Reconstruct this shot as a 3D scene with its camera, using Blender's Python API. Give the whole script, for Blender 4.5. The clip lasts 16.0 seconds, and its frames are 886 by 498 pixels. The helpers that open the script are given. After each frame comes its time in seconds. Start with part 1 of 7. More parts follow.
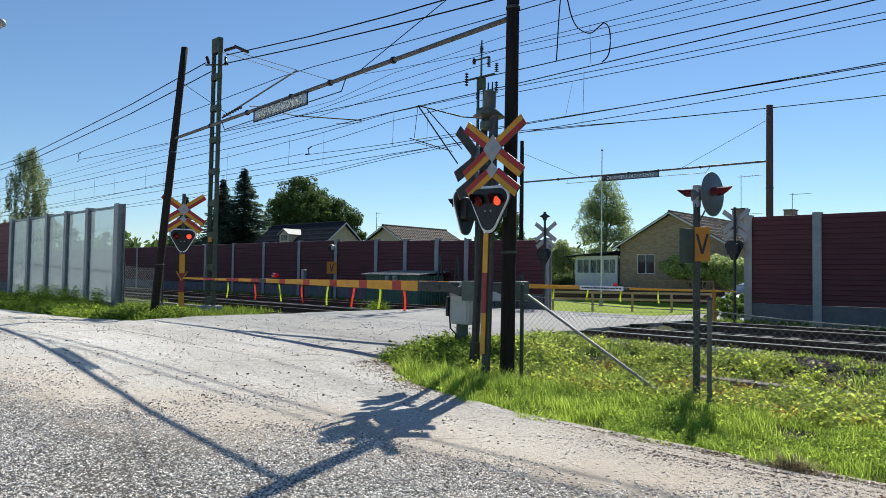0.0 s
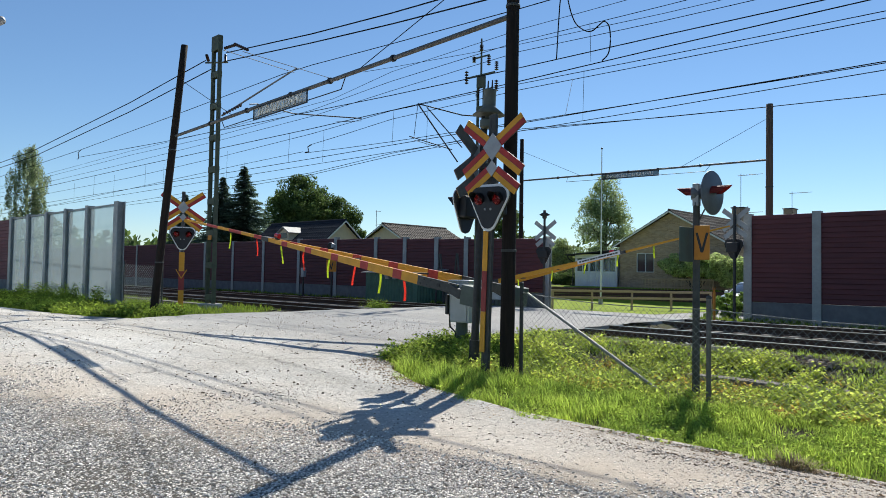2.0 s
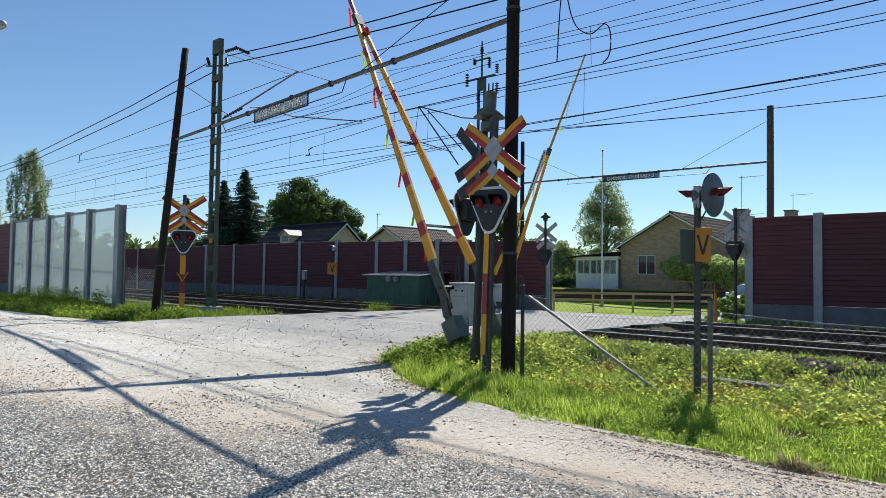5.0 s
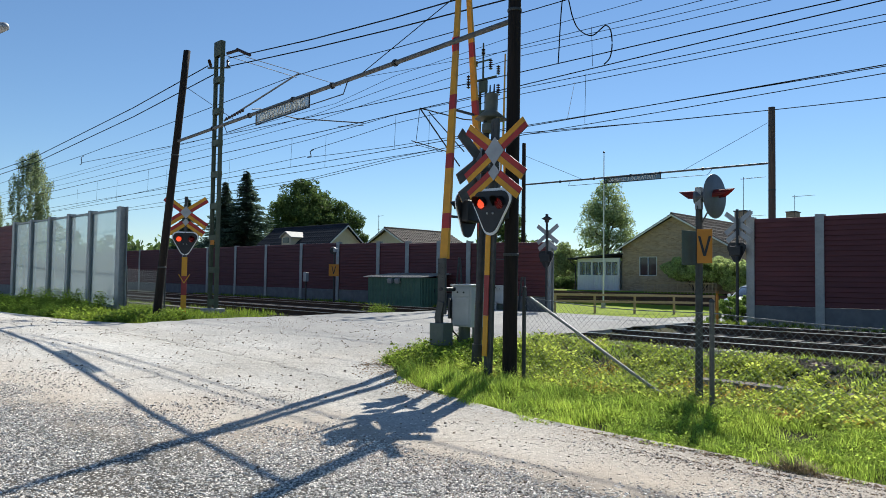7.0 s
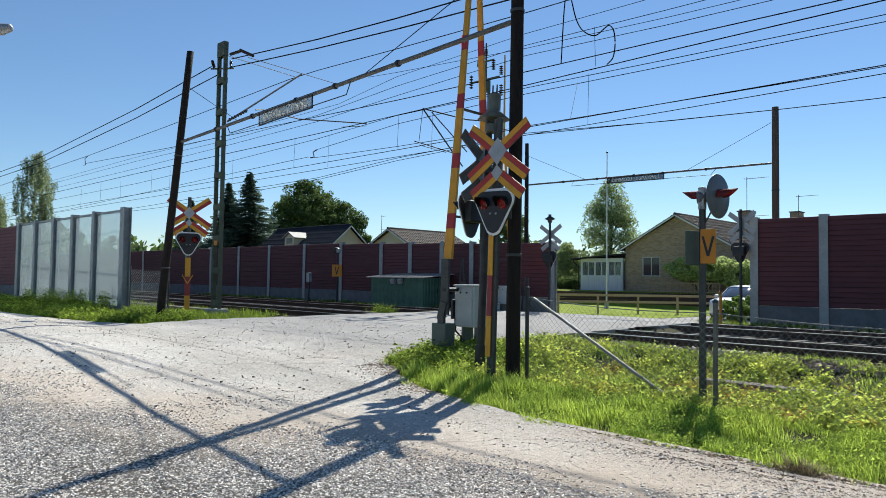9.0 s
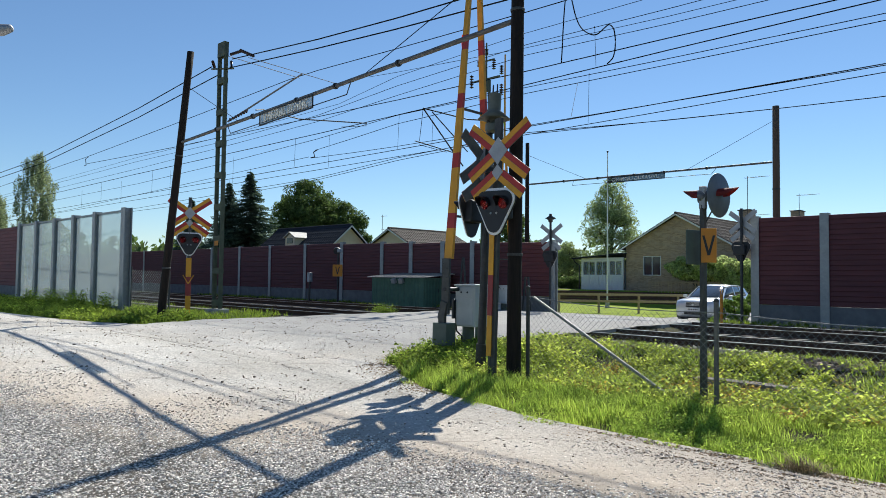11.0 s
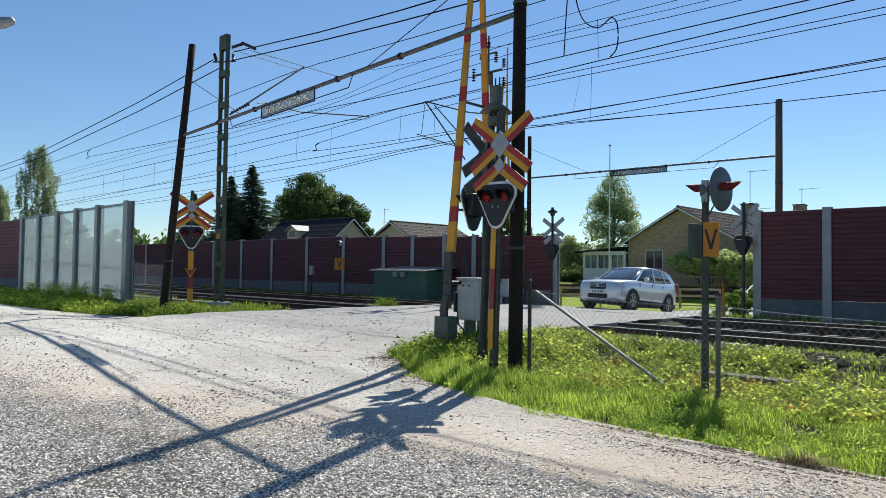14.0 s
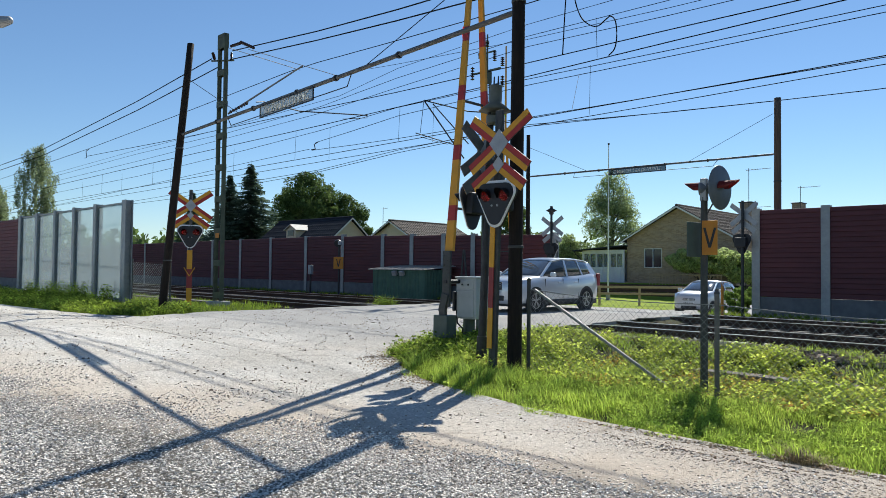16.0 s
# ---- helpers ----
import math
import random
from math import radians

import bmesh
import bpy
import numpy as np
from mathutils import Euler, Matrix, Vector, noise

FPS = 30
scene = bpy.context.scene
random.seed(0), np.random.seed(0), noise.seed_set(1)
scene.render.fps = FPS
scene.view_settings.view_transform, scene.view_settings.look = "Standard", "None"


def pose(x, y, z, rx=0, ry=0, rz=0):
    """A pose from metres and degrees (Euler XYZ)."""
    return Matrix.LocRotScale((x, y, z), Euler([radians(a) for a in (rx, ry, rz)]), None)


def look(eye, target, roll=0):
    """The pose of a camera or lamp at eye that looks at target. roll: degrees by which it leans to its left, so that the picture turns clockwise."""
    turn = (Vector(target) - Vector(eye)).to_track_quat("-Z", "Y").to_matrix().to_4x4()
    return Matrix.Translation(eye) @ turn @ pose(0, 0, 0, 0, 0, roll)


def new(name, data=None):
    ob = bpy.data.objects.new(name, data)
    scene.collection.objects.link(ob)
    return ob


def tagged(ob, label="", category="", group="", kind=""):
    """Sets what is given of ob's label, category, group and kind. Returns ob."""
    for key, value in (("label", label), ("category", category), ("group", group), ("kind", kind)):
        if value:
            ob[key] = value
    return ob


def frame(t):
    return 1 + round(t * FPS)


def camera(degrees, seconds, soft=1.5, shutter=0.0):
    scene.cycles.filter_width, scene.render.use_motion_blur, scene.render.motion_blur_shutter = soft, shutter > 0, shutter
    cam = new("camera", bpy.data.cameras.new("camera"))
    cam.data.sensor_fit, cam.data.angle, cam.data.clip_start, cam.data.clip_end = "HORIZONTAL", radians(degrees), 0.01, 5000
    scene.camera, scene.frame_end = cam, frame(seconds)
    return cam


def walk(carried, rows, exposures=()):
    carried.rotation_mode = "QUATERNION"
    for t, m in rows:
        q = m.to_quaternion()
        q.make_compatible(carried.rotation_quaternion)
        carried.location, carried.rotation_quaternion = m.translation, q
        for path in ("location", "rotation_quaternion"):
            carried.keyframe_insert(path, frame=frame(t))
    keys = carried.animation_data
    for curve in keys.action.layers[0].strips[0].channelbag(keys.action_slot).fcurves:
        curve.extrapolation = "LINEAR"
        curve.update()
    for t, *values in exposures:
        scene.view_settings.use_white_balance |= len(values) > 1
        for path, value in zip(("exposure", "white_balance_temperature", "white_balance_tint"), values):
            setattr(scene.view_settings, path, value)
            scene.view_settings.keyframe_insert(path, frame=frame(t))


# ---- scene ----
# The crossing road runs along +y, the railway along x; the eye is above the origin.
EYE = Vector((0.0, 0.0, 1.55))


def gaze(yaw, pitch, roll):
    """Camera pose: heading left of +y, tilt up and lean to the left, in degrees."""
    a, b = radians(yaw), radians(pitch)
    way = Vector((-math.sin(a) * math.cos(b), math.cos(a) * math.cos(b), math.sin(b)))
    return look(EYE, EYE + way, roll)


cam = camera(65.03, 16.0, soft=0.5)
walk(cam, [(t, gaze(a, b, c)) for t, a, b, c in [
    (0, 43.500, 2.100, 0.860), (0.5, 43.475, 2.014, 0.904), (1, 43.477, 1.927, 0.921),
    (1.5, 43.468, 1.928, 0.969), (2, 43.472, 1.959, 0.938), (2.5, 43.470, 1.979, 0.963),
    (3, 43.473, 1.991, 1.003), (3.5, 43.480, 2.023, 0.919), (4, 43.498, 2.055, 0.890),
    (6.5, 43.618, 2.320, 0.730), (7, 43.671, 2.301, 0.793), (7.5, 43.738, 2.301, 0.785),
    (8, 43.832, 2.291, 0.808), (8.5, 43.867, 2.322, 0.747), (9, 43.918, 2.326, 0.760),
    (11.5, 43.980, 2.245, 0.611), (12, 44.035, 2.096, 0.672), (12.5, 44.047, 1.973, 0.717),
    (13, 44.077, 1.894, 0.748), (13.5, 44.100, 1.827, 0.733), (14, 44.120, 1.758, 0.736),
    (14.5, 44.134, 1.673, 0.754), (15, 44.122, 1.613, 0.736), (15.5, 44.078, 1.601, 0.736),
    (16, 44.033, 1.667, 0.635),
]], [(0, 0.44, 6500, 6), (16, 0.44, 6500, 6)])

# ---- light ----
world = bpy.data.worlds.new("world")
scene.world = world
world.use_nodes = True
wn = world.node_tree
sky = wn.nodes.new("ShaderNodeTexSky")
sky.sky_type = "NISHITA"
sky.sun_disc = False
SUN_WAY = Vector((-1.02, 2.80, 3.0)).normalized()
sky.sun_elevation = math.asin(SUN_WAY.z)
sky.sun_rotation = math.atan2(SUN_WAY.x, SUN_WAY.y)
sky.air_density, sky.dust_density, sky.ozone_density = 1.0, 0.0, 6.4
wn.links.new(sky.outputs[0], wn.nodes["Background"].inputs[0])
wn.nodes["Background"].inputs[1].default_value = 0.087
sun_data = bpy.data.lights.new("sun", "SUN")
sun_data.energy, sun_data.angle, sun_data.color = 5.0, radians(0.53), (1.0, 0.955, 0.88)
sun = new("sun", sun_data)
sun.matrix_world = look(SUN_WAY * 60, (0, 0, 0))


# ---- materials ----
def material(name, c1, c2=None, rough=0.7, metal=0.0, scale=6.0, bump=0.0, fine=60.0, translucent=0.0,
             island=False, emission=0.0, stretch=None, per_object=0.0, coat=0.0, gloss=0.5, spread=0.45):
    """A surface with blotches between two colours, finer grain and relief."""
    m = bpy.data.materials.new(name)
    m.use_nodes = True
    t = m.node_tree
    nodes, links = t.nodes, t.links
    p = nodes["Principled BSDF"]
    p.inputs["Roughness"].default_value = rough
    p.inputs["Metallic"].default_value = metal
    p.inputs["Coat Weight"].default_value = coat
    p.inputs["Specular IOR Level"].default_value = 0.12 if translucent else gloss
    c2 = c2 or tuple(v * 0.7 for v in c1)
    where = nodes.new("ShaderNodeTexCoord")
    mapping = nodes.new("ShaderNodeMapping")
    if stretch:
        mapping.inputs["Scale"].default_value = stretch
    links.new(where.outputs["Object"], mapping.inputs[0])
    big = nodes.new("ShaderNodeTexNoise")
    big.inputs["Scale"].default_value = scale
    big.inputs["Detail"].default_value = 6
    big.inputs["Roughness"].default_value = 0.65
    links.new(mapping.outputs[0], big.inputs["Vector"])
    ramp = nodes.new("ShaderNodeMapRange")
    ramp.inputs["From Min"].default_value, ramp.inputs["From Max"].default_value = 0.32, 0.68
    links.new(big.outputs["Fac"], ramp.inputs["Value"])
    mix = nodes.new("ShaderNodeMix")
    mix.data_type = "RGBA"
    mix.inputs[6].default_value = (*c1, 1)
    mix.inputs[7].default_value = (*c2, 1)
    links.new(ramp.outputs[0], mix.inputs[0])
    colour = mix.outputs[2]
    if island or per_object:
        geo = nodes.new("ShaderNodeNewGeometry" if island else "ShaderNodeObjectInfo")
        span = nodes.new("ShaderNodeMapRange")
        amount = per_object or spread
        span.inputs["To Min"].default_value, span.inputs["To Max"].default_value = 1 - amount, 1 + amount
        links.new(geo.outputs["Random Per Island" if island else "Random"], span.inputs["Value"])
        hsv = nodes.new("ShaderNodeHueSaturation")
        links.new(span.outputs[0], hsv.inputs["Value"])
        links.new(colour, hsv.inputs["Color"])
        colour = hsv.outputs[0]
    links.new(colour, p.inputs["Base Color"])
    if bump:
        grain = nodes.new("ShaderNodeTexNoise")
        grain.inputs["Scale"].default_value = fine
        grain.inputs["Detail"].default_value = 4
        links.new(mapping.outputs[0], grain.inputs["Vector"])
        relief = nodes.new("ShaderNodeBump")
        relief.inputs["Strength"].default_value = bump
        relief.inputs["Distance"].default_value = 0.02
        links.new(grain.outputs["Fac"], relief.inputs["Height"])
        links.new(relief.outputs[0], p.inputs["Normal"])
    if emission:
        p.inputs["Emission Color"].default_value = (*c1, 1)
        p.inputs["Emission Strength"].default_value = emission
    if translucent:
        leaf = nodes.new("ShaderNodeBsdfTranslucent")
        links.new(colour, leaf.inputs[0])
        blend = nodes.new("ShaderNodeMixShader")
        blend.inputs[0].default_value = translucent
        links.new(p.outputs[0], blend.inputs[1])
        links.new(leaf.outputs[0], blend.inputs[2])
        links.new(blend.outputs[0], nodes["Material Output"].inputs[0])
    return m


def road_material():
    """Dusty worn asphalt with loose grit: three scales of noise and dark specks."""
    m = material("worn_asphalt", (0.60, 0.575, 0.535), (0.49, 0.45, 0.40), 0.95, scale=0.45, bump=1.0, fine=85, gloss=0.2)
    t = m.node_tree
    p = t.nodes["Principled BSDF"]
    base = p.inputs["Base Color"].links[0].from_socket
    where = t.nodes.new("ShaderNodeTexCoord")
    # specks of grit
    grit = t.nodes.new("ShaderNodeTexVoronoi")
    grit.inputs["Scale"].default_value = 45
    t.links.new(where.outputs["Object"], grit.inputs["Vector"])
    grey = t.nodes.new("ShaderNodeSeparateColor")
    t.links.new(grit.outputs["Color"], grey.inputs[0])
    span = t.nodes.new("ShaderNodeMapRange")
    span.inputs["To Min"].default_value, span.inputs["To Max"].default_value = 0.72, 1.25
    t.links.new(grey.outputs[0], span.inputs["Value"])
    # long wheel tracks along the side road and soft stains
    stain = t.nodes.new("ShaderNodeTexNoise")
    stain.inputs["Scale"].default_value = 0.35
    stain.inputs["Detail"].default_value = 8
    stretch = t.nodes.new("ShaderNodeMapping")
    stretch.inputs["Scale"].default_value = (0.35, 2.2, 1)
    t.links.new(where.outputs["Object"], stretch.inputs[0])
    t.links.new(stretch.outputs[0], stain.inputs["Vector"])
    wide = t.nodes.new("ShaderNodeMapRange")
    wide.inputs["From Min"].default_value, wide.inputs["From Max"].default_value = 0.35, 0.65
    wide.inputs["To Min"].default_value, wide.inputs["To Max"].default_value = 0.80, 1.12
    t.links.new(stain.outputs["Fac"], wide.inputs["Value"])
    # long hairline cracks
    warp = t.nodes.new("ShaderNodeTexNoise")
    warp.inputs["Scale"].default_value = 1.3
    t.links.new(where.outputs["Object"], warp.inputs["Vector"])
    shift = t.nodes.new("ShaderNodeVectorMath")
    shift.operation = "MULTIPLY_ADD"
    shift.inputs[1].default_value = (1.1, 1.1, 0)
    t.links.new(warp.outputs["Color"], shift.inputs[0])
    t.links.new(where.outputs["Object"], shift.inputs[2])
    cell = t.nodes.new("ShaderNodeTexVoronoi")
    cell.feature = "DISTANCE_TO_EDGE"
    cell.inputs["Scale"].default_value = 0.22
    t.links.new(shift.outputs[0], cell.inputs["Vector"])
    line = t.nodes.new("ShaderNodeMapRange")
    line.inputs["From Min"].default_value, line.inputs["From Max"].default_value = 0.001, 0.006
    line.inputs["To Min"].default_value, line.inputs["To Max"].default_value = 0.55, 1.0
    t.links.new(cell.outputs["Distance"], line.inputs["Value"])
    cracked = t.nodes.new("ShaderNodeMath")
    cracked.operation = "MULTIPLY"
    t.links.new(line.outputs[0], cracked.inputs[0])
    t.links.new(wide.outputs[0], cracked.inputs[1])
    both = t.nodes.new("ShaderNodeMath")
    both.operation = "MULTIPLY"
    t.links.new(span.outputs[0], both.inputs[0])
    t.links.new(cracked.outputs[0], both.inputs[1])
    hsv = t.nodes.new("ShaderNodeHueSaturation")
    t.links.new(both.outputs[0], hsv.inputs["Value"])
    t.links.new(base, hsv.inputs["Color"])
    # the side road's brown dusty margin, and shade between the grit stones painted dark
    axes = t.nodes.new("ShaderNodeSeparateXYZ")
    t.links.new(where.outputs["Object"], axes.inputs[0])
    edge = t.nodes.new("ShaderNodeMath")
    edge.operation = "MULTIPLY_ADD"
    edge.inputs[1].default_value, edge.inputs[2].default_value = 0.36, 5.6
    t.links.new(axes.outputs[0], edge.inputs[0])
    into = t.nodes.new("ShaderNodeMath")
    into.operation = "SUBTRACT"
    t.links.new(edge.outputs[0], into.inputs[0])
    t.links.new(axes.outputs[1], into.inputs[1])
    ragged = t.nodes.new("ShaderNodeTexNoise")
    ragged.inputs["Scale"].default_value = 1.1
    ragged.inputs["Detail"].default_value = 6
    t.links.new(where.outputs["Object"], ragged.inputs["Vector"])
    rough_edge = t.nodes.new("ShaderNodeMath")
    rough_edge.operation = "MULTIPLY_ADD"
    rough_edge.inputs[1].default_value = 2.4
    t.links.new(ragged.outputs["Fac"], rough_edge.inputs[0])
    t.links.new(into.outputs[0], rough_edge.inputs[2])
    colour = hsv.outputs[0]
    for lo, hi, tone, most in ((-1.1, 1.1, (0.56, 0.455, 0.355, 1), 0.72), (1.0, 2.0, (0.085, 0.076, 0.066, 1), 0.94)):
        reach = t.nodes.new("ShaderNodeMapRange")
        reach.inputs["From Min"].default_value, reach.inputs["From Max"].default_value = lo, hi
        reach.inputs["To Max"].default_value = most
        t.links.new(rough_edge.outputs[0], reach.inputs["Value"])
        mix = t.nodes.new("ShaderNodeMix")
        mix.data_type = "RGBA"
        mix.inputs[7].default_value = tone
        t.links.new(reach.outputs[0], mix.inputs[0])
        t.links.new(colour, mix.inputs[6])
        colour = mix.outputs[2]
    # the asphalt of the crossing itself is older, greyer and swept clean of dust
    swept = t.nodes.new("ShaderNodeMath")
    swept.operation = "MULTIPLY_ADD"
    swept.inputs[1].default_value = 2.6
    t.links.new(ragged.outputs["Fac"], swept.inputs[0])
    t.links.new(axes.outputs[1], swept.inputs[2])
    reach = t.nodes.new("ShaderNodeMapRange")
    reach.inputs["From Min"].default_value, reach.inputs["From Max"].default_value = 8.2, 10.6
    reach.inputs["To Max"].default_value = 0.72
    t.links.new(swept.outputs[0], reach.inputs["Value"])
    mix = t.nodes.new("ShaderNodeMix")
    mix.data_type = "RGBA"
    mix.inputs[7].default_value = (0.31, 0.305, 0.30, 1)
    t.links.new(reach.outputs[0], mix.inputs[0])
    t.links.new(colour, mix.inputs[6])
    colour = mix.outputs[2]
    t.links.new(colour, p.inputs["Base Color"])
    return m


def pane_material(name, tint, clear, rough, milky=0.5):
    """Sheet glass: clear, milky or tinted, with a glossy face."""
    m = bpy.data.materials.new(name)
    m.use_nodes = True
    t = m.node_tree
    p = t.nodes["Principled BSDF"]
    p.inputs["Base Color"].default_value = (*tint, 1)
    p.inputs["Roughness"].default_value = rough
    see = t.nodes.new("ShaderNodeBsdfTransparent")
    see.inputs[0].default_value = (0.86, 0.92, 0.93, 1)
    milk = t.nodes.new("ShaderNodeBsdfTranslucent")
    milk.inputs[0].default_value = (*tint, 1)
    a, b = t.nodes.new("ShaderNodeMixShader"), t.nodes.new("ShaderNodeMixShader")
    a.inputs[0].default_value = milky
    b.inputs[0].default_value = clear
    t.links.new(p.outputs[0], a.inputs[1])
    t.links.new(milk.outputs[0], a.inputs[2])
    t.links.new(a.outputs[0], b.inputs[1])
    t.links.new(see.outputs[0], b.inputs[2])
    t.links.new(b.outputs[0], t.nodes["Material Output"].inputs[0])
    return m


def brick_material():
    """Buff bricks in courses with pale joints."""
    m = material("buff_brick_wall", (0.42, 0.30, 0.19), (0.30, 0.21, 0.13), 0.9, scale=3, bump=0.3, fine=60)
    t = m.node_tree
    p = t.nodes["Principled BSDF"]
    base = p.inputs["Base Color"].links[0].from_socket
    where = t.nodes.new("ShaderNodeTexCoord")
    turn = t.nodes.new("ShaderNodeMapping")
    turn.inputs["Rotation"].default_value = (radians(90), 0, 0)
    t.links.new(where.outputs["Object"], turn.inputs[0])
    br = t.nodes.new("ShaderNodeTexBrick")
    br.inputs["Scale"].default_value = 1.0
    br.inputs["Brick Width"].default_value, br.inputs["Row Height"].default_value = 0.26, 0.085
    br.inputs["Mortar Size"].default_value = 0.007
    br.inputs["Color1"].default_value, br.inputs["Color2"].default_value = (0.48, 0.35, 0.22, 1), (0.25, 0.17, 0.10, 1)
    br.inputs["Mortar"].default_value = (0.42, 0.38, 0.32, 1)
    t.links.new(turn.outputs[0], br.inputs["Vector"])
    mix = t.nodes.new("ShaderNodeMix")
    mix.data_type = "RGBA"
    mix.inputs[0].default_value = 0.7
    t.links.new(base, mix.inputs[6])
    t.links.new(br.outputs["Color"], mix.inputs[7])
    t.links.new(mix.outputs[2], p.inputs["Base Color"])
    return m


M_ROAD = road_material()
M_SOIL = material("soil_and_turf", (0.055, 0.068, 0.022), (0.060, 0.046, 0.030), 0.95, scale=1.6, bump=0.8, fine=25, gloss=0.1)
M_LAWN = material("mown_grass", (0.27, 0.33, 0.045), (0.17, 0.23, 0.032), 0.95, scale=1.2, bump=0.8, fine=40, gloss=0.1)
M_GRASS = material("grass_blade", (0.53, 0.64, 0.115), (0.20, 0.31, 0.05), 0.6, scale=1.3, translucent=0.6, island=True, spread=0.55)
M_WEED = material("weed_leaf", (0.62, 0.67, 0.135), (0.22, 0.31, 0.065), 0.7, scale=1.6, translucent=0.6, island=True, spread=0.6)
M_HERB = material("herb_leaf", (0.31, 0.40, 0.055), (0.10, 0.17, 0.025), 0.65, scale=1.4, translucent=0.55, island=True, spread=0.6)
M_YELLOWLEAF = material("yellowed_leaf", (0.62, 0.47, 0.09), (0.34, 0.20, 0.06), 0.75, scale=2.0, translucent=0.5, island=True, spread=0.5)
M_CRUMB = material("brown_soil_crumbs", (0.46, 0.34, 0.23), (0.26, 0.18, 0.115), 0.95, scale=25, island=True, gloss=0.1, spread=0.5)
# Dark red-brown terrace boards; the shade on this edge is put into the colour.
M_DARKBOARD = material("shade_dark_terrace_boards", (0.085, 0.040, 0.032), (0.045, 0.024, 0.020), 0.8, scale=4, bump=0.2)
M_STRAW = material("dry_stalk", (0.30, 0.23, 0.12), (0.20, 0.15, 0.08), 0.9, island=True)
M_STONEDARK = material("brown_grey_stone", (0.36, 0.29, 0.225), (0.13, 0.10, 0.078), 0.95, scale=30, island=True, gloss=0.2, spread=0.6)
M_STONE = material("grit_stone", (0.92, 0.86, 0.79), (0.36, 0.325, 0.285), 0.95, scale=60, island=True, gloss=0.1, spread=0.6)
# Both ballast colours are darkened to carry the shade below the rails.
M_BALLAST = material("ballast", (0.055, 0.042, 0.036), (0.028, 0.022, 0.020), 0.98, scale=9, bump=1.0, fine=22, gloss=0.1)
M_BALLAST_STONE = material("ballast_stone", (0.075, 0.06, 0.053), (0.04, 0.033, 0.03), 0.95, scale=20, island=True, gloss=0.1)
M_RAIL = material("rusty_rail_side", (0.075, 0.04, 0.025), (0.04, 0.025, 0.018), 0.85, scale=12, bump=0.2)
M_RAILHEAD = material("polished_rail_head", (0.55, 0.55, 0.56), (0.40, 0.40, 0.41), 0.28, metal=1.0, scale=8)
M_CONCRETE = material("weathered_concrete", (0.40, 0.40, 0.385), (0.29, 0.29, 0.28), 0.9, scale=3, bump=0.25, fine=40)
M_SLEEPER = material("concrete_sleeper", (0.20, 0.18, 0.16), (0.12, 0.105, 0.09), 0.95, scale=7, bump=0.3)
# Darker than the other concrete: shade at the wall foot is in the colour.
M_PLINTH = material("shaded_plinth_concrete", (0.17, 0.175, 0.185), (0.115, 0.12, 0.128), 0.9, scale=2.5, bump=0.25, fine=40)
M_RED = material("red_stained_boards", (0.128, 0.036, 0.040), (0.078, 0.024, 0.028), 0.75, scale=2.2, bump=0.25, fine=30, stretch=(0.3, 1, 6), per_object=0.12)
M_STEELGREY = material("galvanised_post", (0.36, 0.38, 0.385), (0.27, 0.285, 0.29), 0.55, metal=0.45, scale=5, bump=0.06)
M_GALV = material("galvanised_wire", (0.30, 0.31, 0.31), (0.20, 0.21, 0.21), 0.5, metal=0.5, scale=12)
M_GALVDARK = material("dull_zinc_post", (0.075, 0.078, 0.075), (0.045, 0.046, 0.045), 0.65, metal=0.2, scale=9)
M_TAR = material("tarred_timber", (0.026, 0.019, 0.015), (0.012, 0.010, 0.009), 0.85, scale=5, bump=0.6, fine=25, stretch=(5, 5, 0.35), gloss=0.25)
M_POLE = material("weathered_timber_pole", (0.15, 0.10, 0.07), (0.09, 0.062, 0.045), 0.85, scale=5, bump=0.6, fine=25, stretch=(5, 5, 0.35))
M_GREENSTEEL = material("green_mast_paint", (0.085, 0.105, 0.06), (0.05, 0.06, 0.04), 0.65, scale=4, bump=0.1)
M_DARKSTEEL = material("dark_steel", (0.05, 0.052, 0.055), (0.03, 0.03, 0.032), 0.5, metal=0.5, scale=9)
M_BARSTEEL = material("grey_steel_bar", (0.17, 0.165, 0.155), (0.10, 0.095, 0.09), 0.6, metal=0.4, scale=7)
M_WIRE = material("overhead_wire", (0.018, 0.022, 0.024), (0.012, 0.014, 0.016), 0.9, gloss=0.1)
M_INSUL = material("brown_porcelain", (0.045, 0.022, 0.016), (0.03, 0.015, 0.012), 0.2, scale=8)
M_YELLOW = material("yellow_reflective", (0.68, 0.32, 0.014), (0.56, 0.26, 0.012), 0.5, scale=5, bump=0.03)
M_REDSIGN = material("red_reflective", (0.42, 0.028, 0.022), (0.32, 0.020, 0.018), 0.5, scale=5, bump=0.03)
M_REDPANEL = material("faded_red_panel", (0.28, 0.035, 0.035), (0.22, 0.03, 0.03), 0.6, scale=5)
M_ORANGESIGN = material("orange_yellow_sign", (0.56, 0.215, 0.015), (0.46, 0.175, 0.014), 0.6, scale=6, bump=0.03)
M_PLATE = material("plain_aluminium", (0.42, 0.43, 0.44), (0.33, 0.34, 0.35), 0.6, metal=0.5, scale=6)
M_BLACK = material("matt_black", (0.018, 0.019, 0.022), (0.012, 0.012, 0.014), 0.55, scale=5)
M_WHITE = material("white_paint", (0.78, 0.78, 0.77), (0.68, 0.68, 0.67), 0.5, scale=4)
M_LENS = material("red_lens", (0.42, 0.012, 0.012), (0.34, 0.010, 0.010), 0.15, scale=40, coat=0.5, emission=0.06)
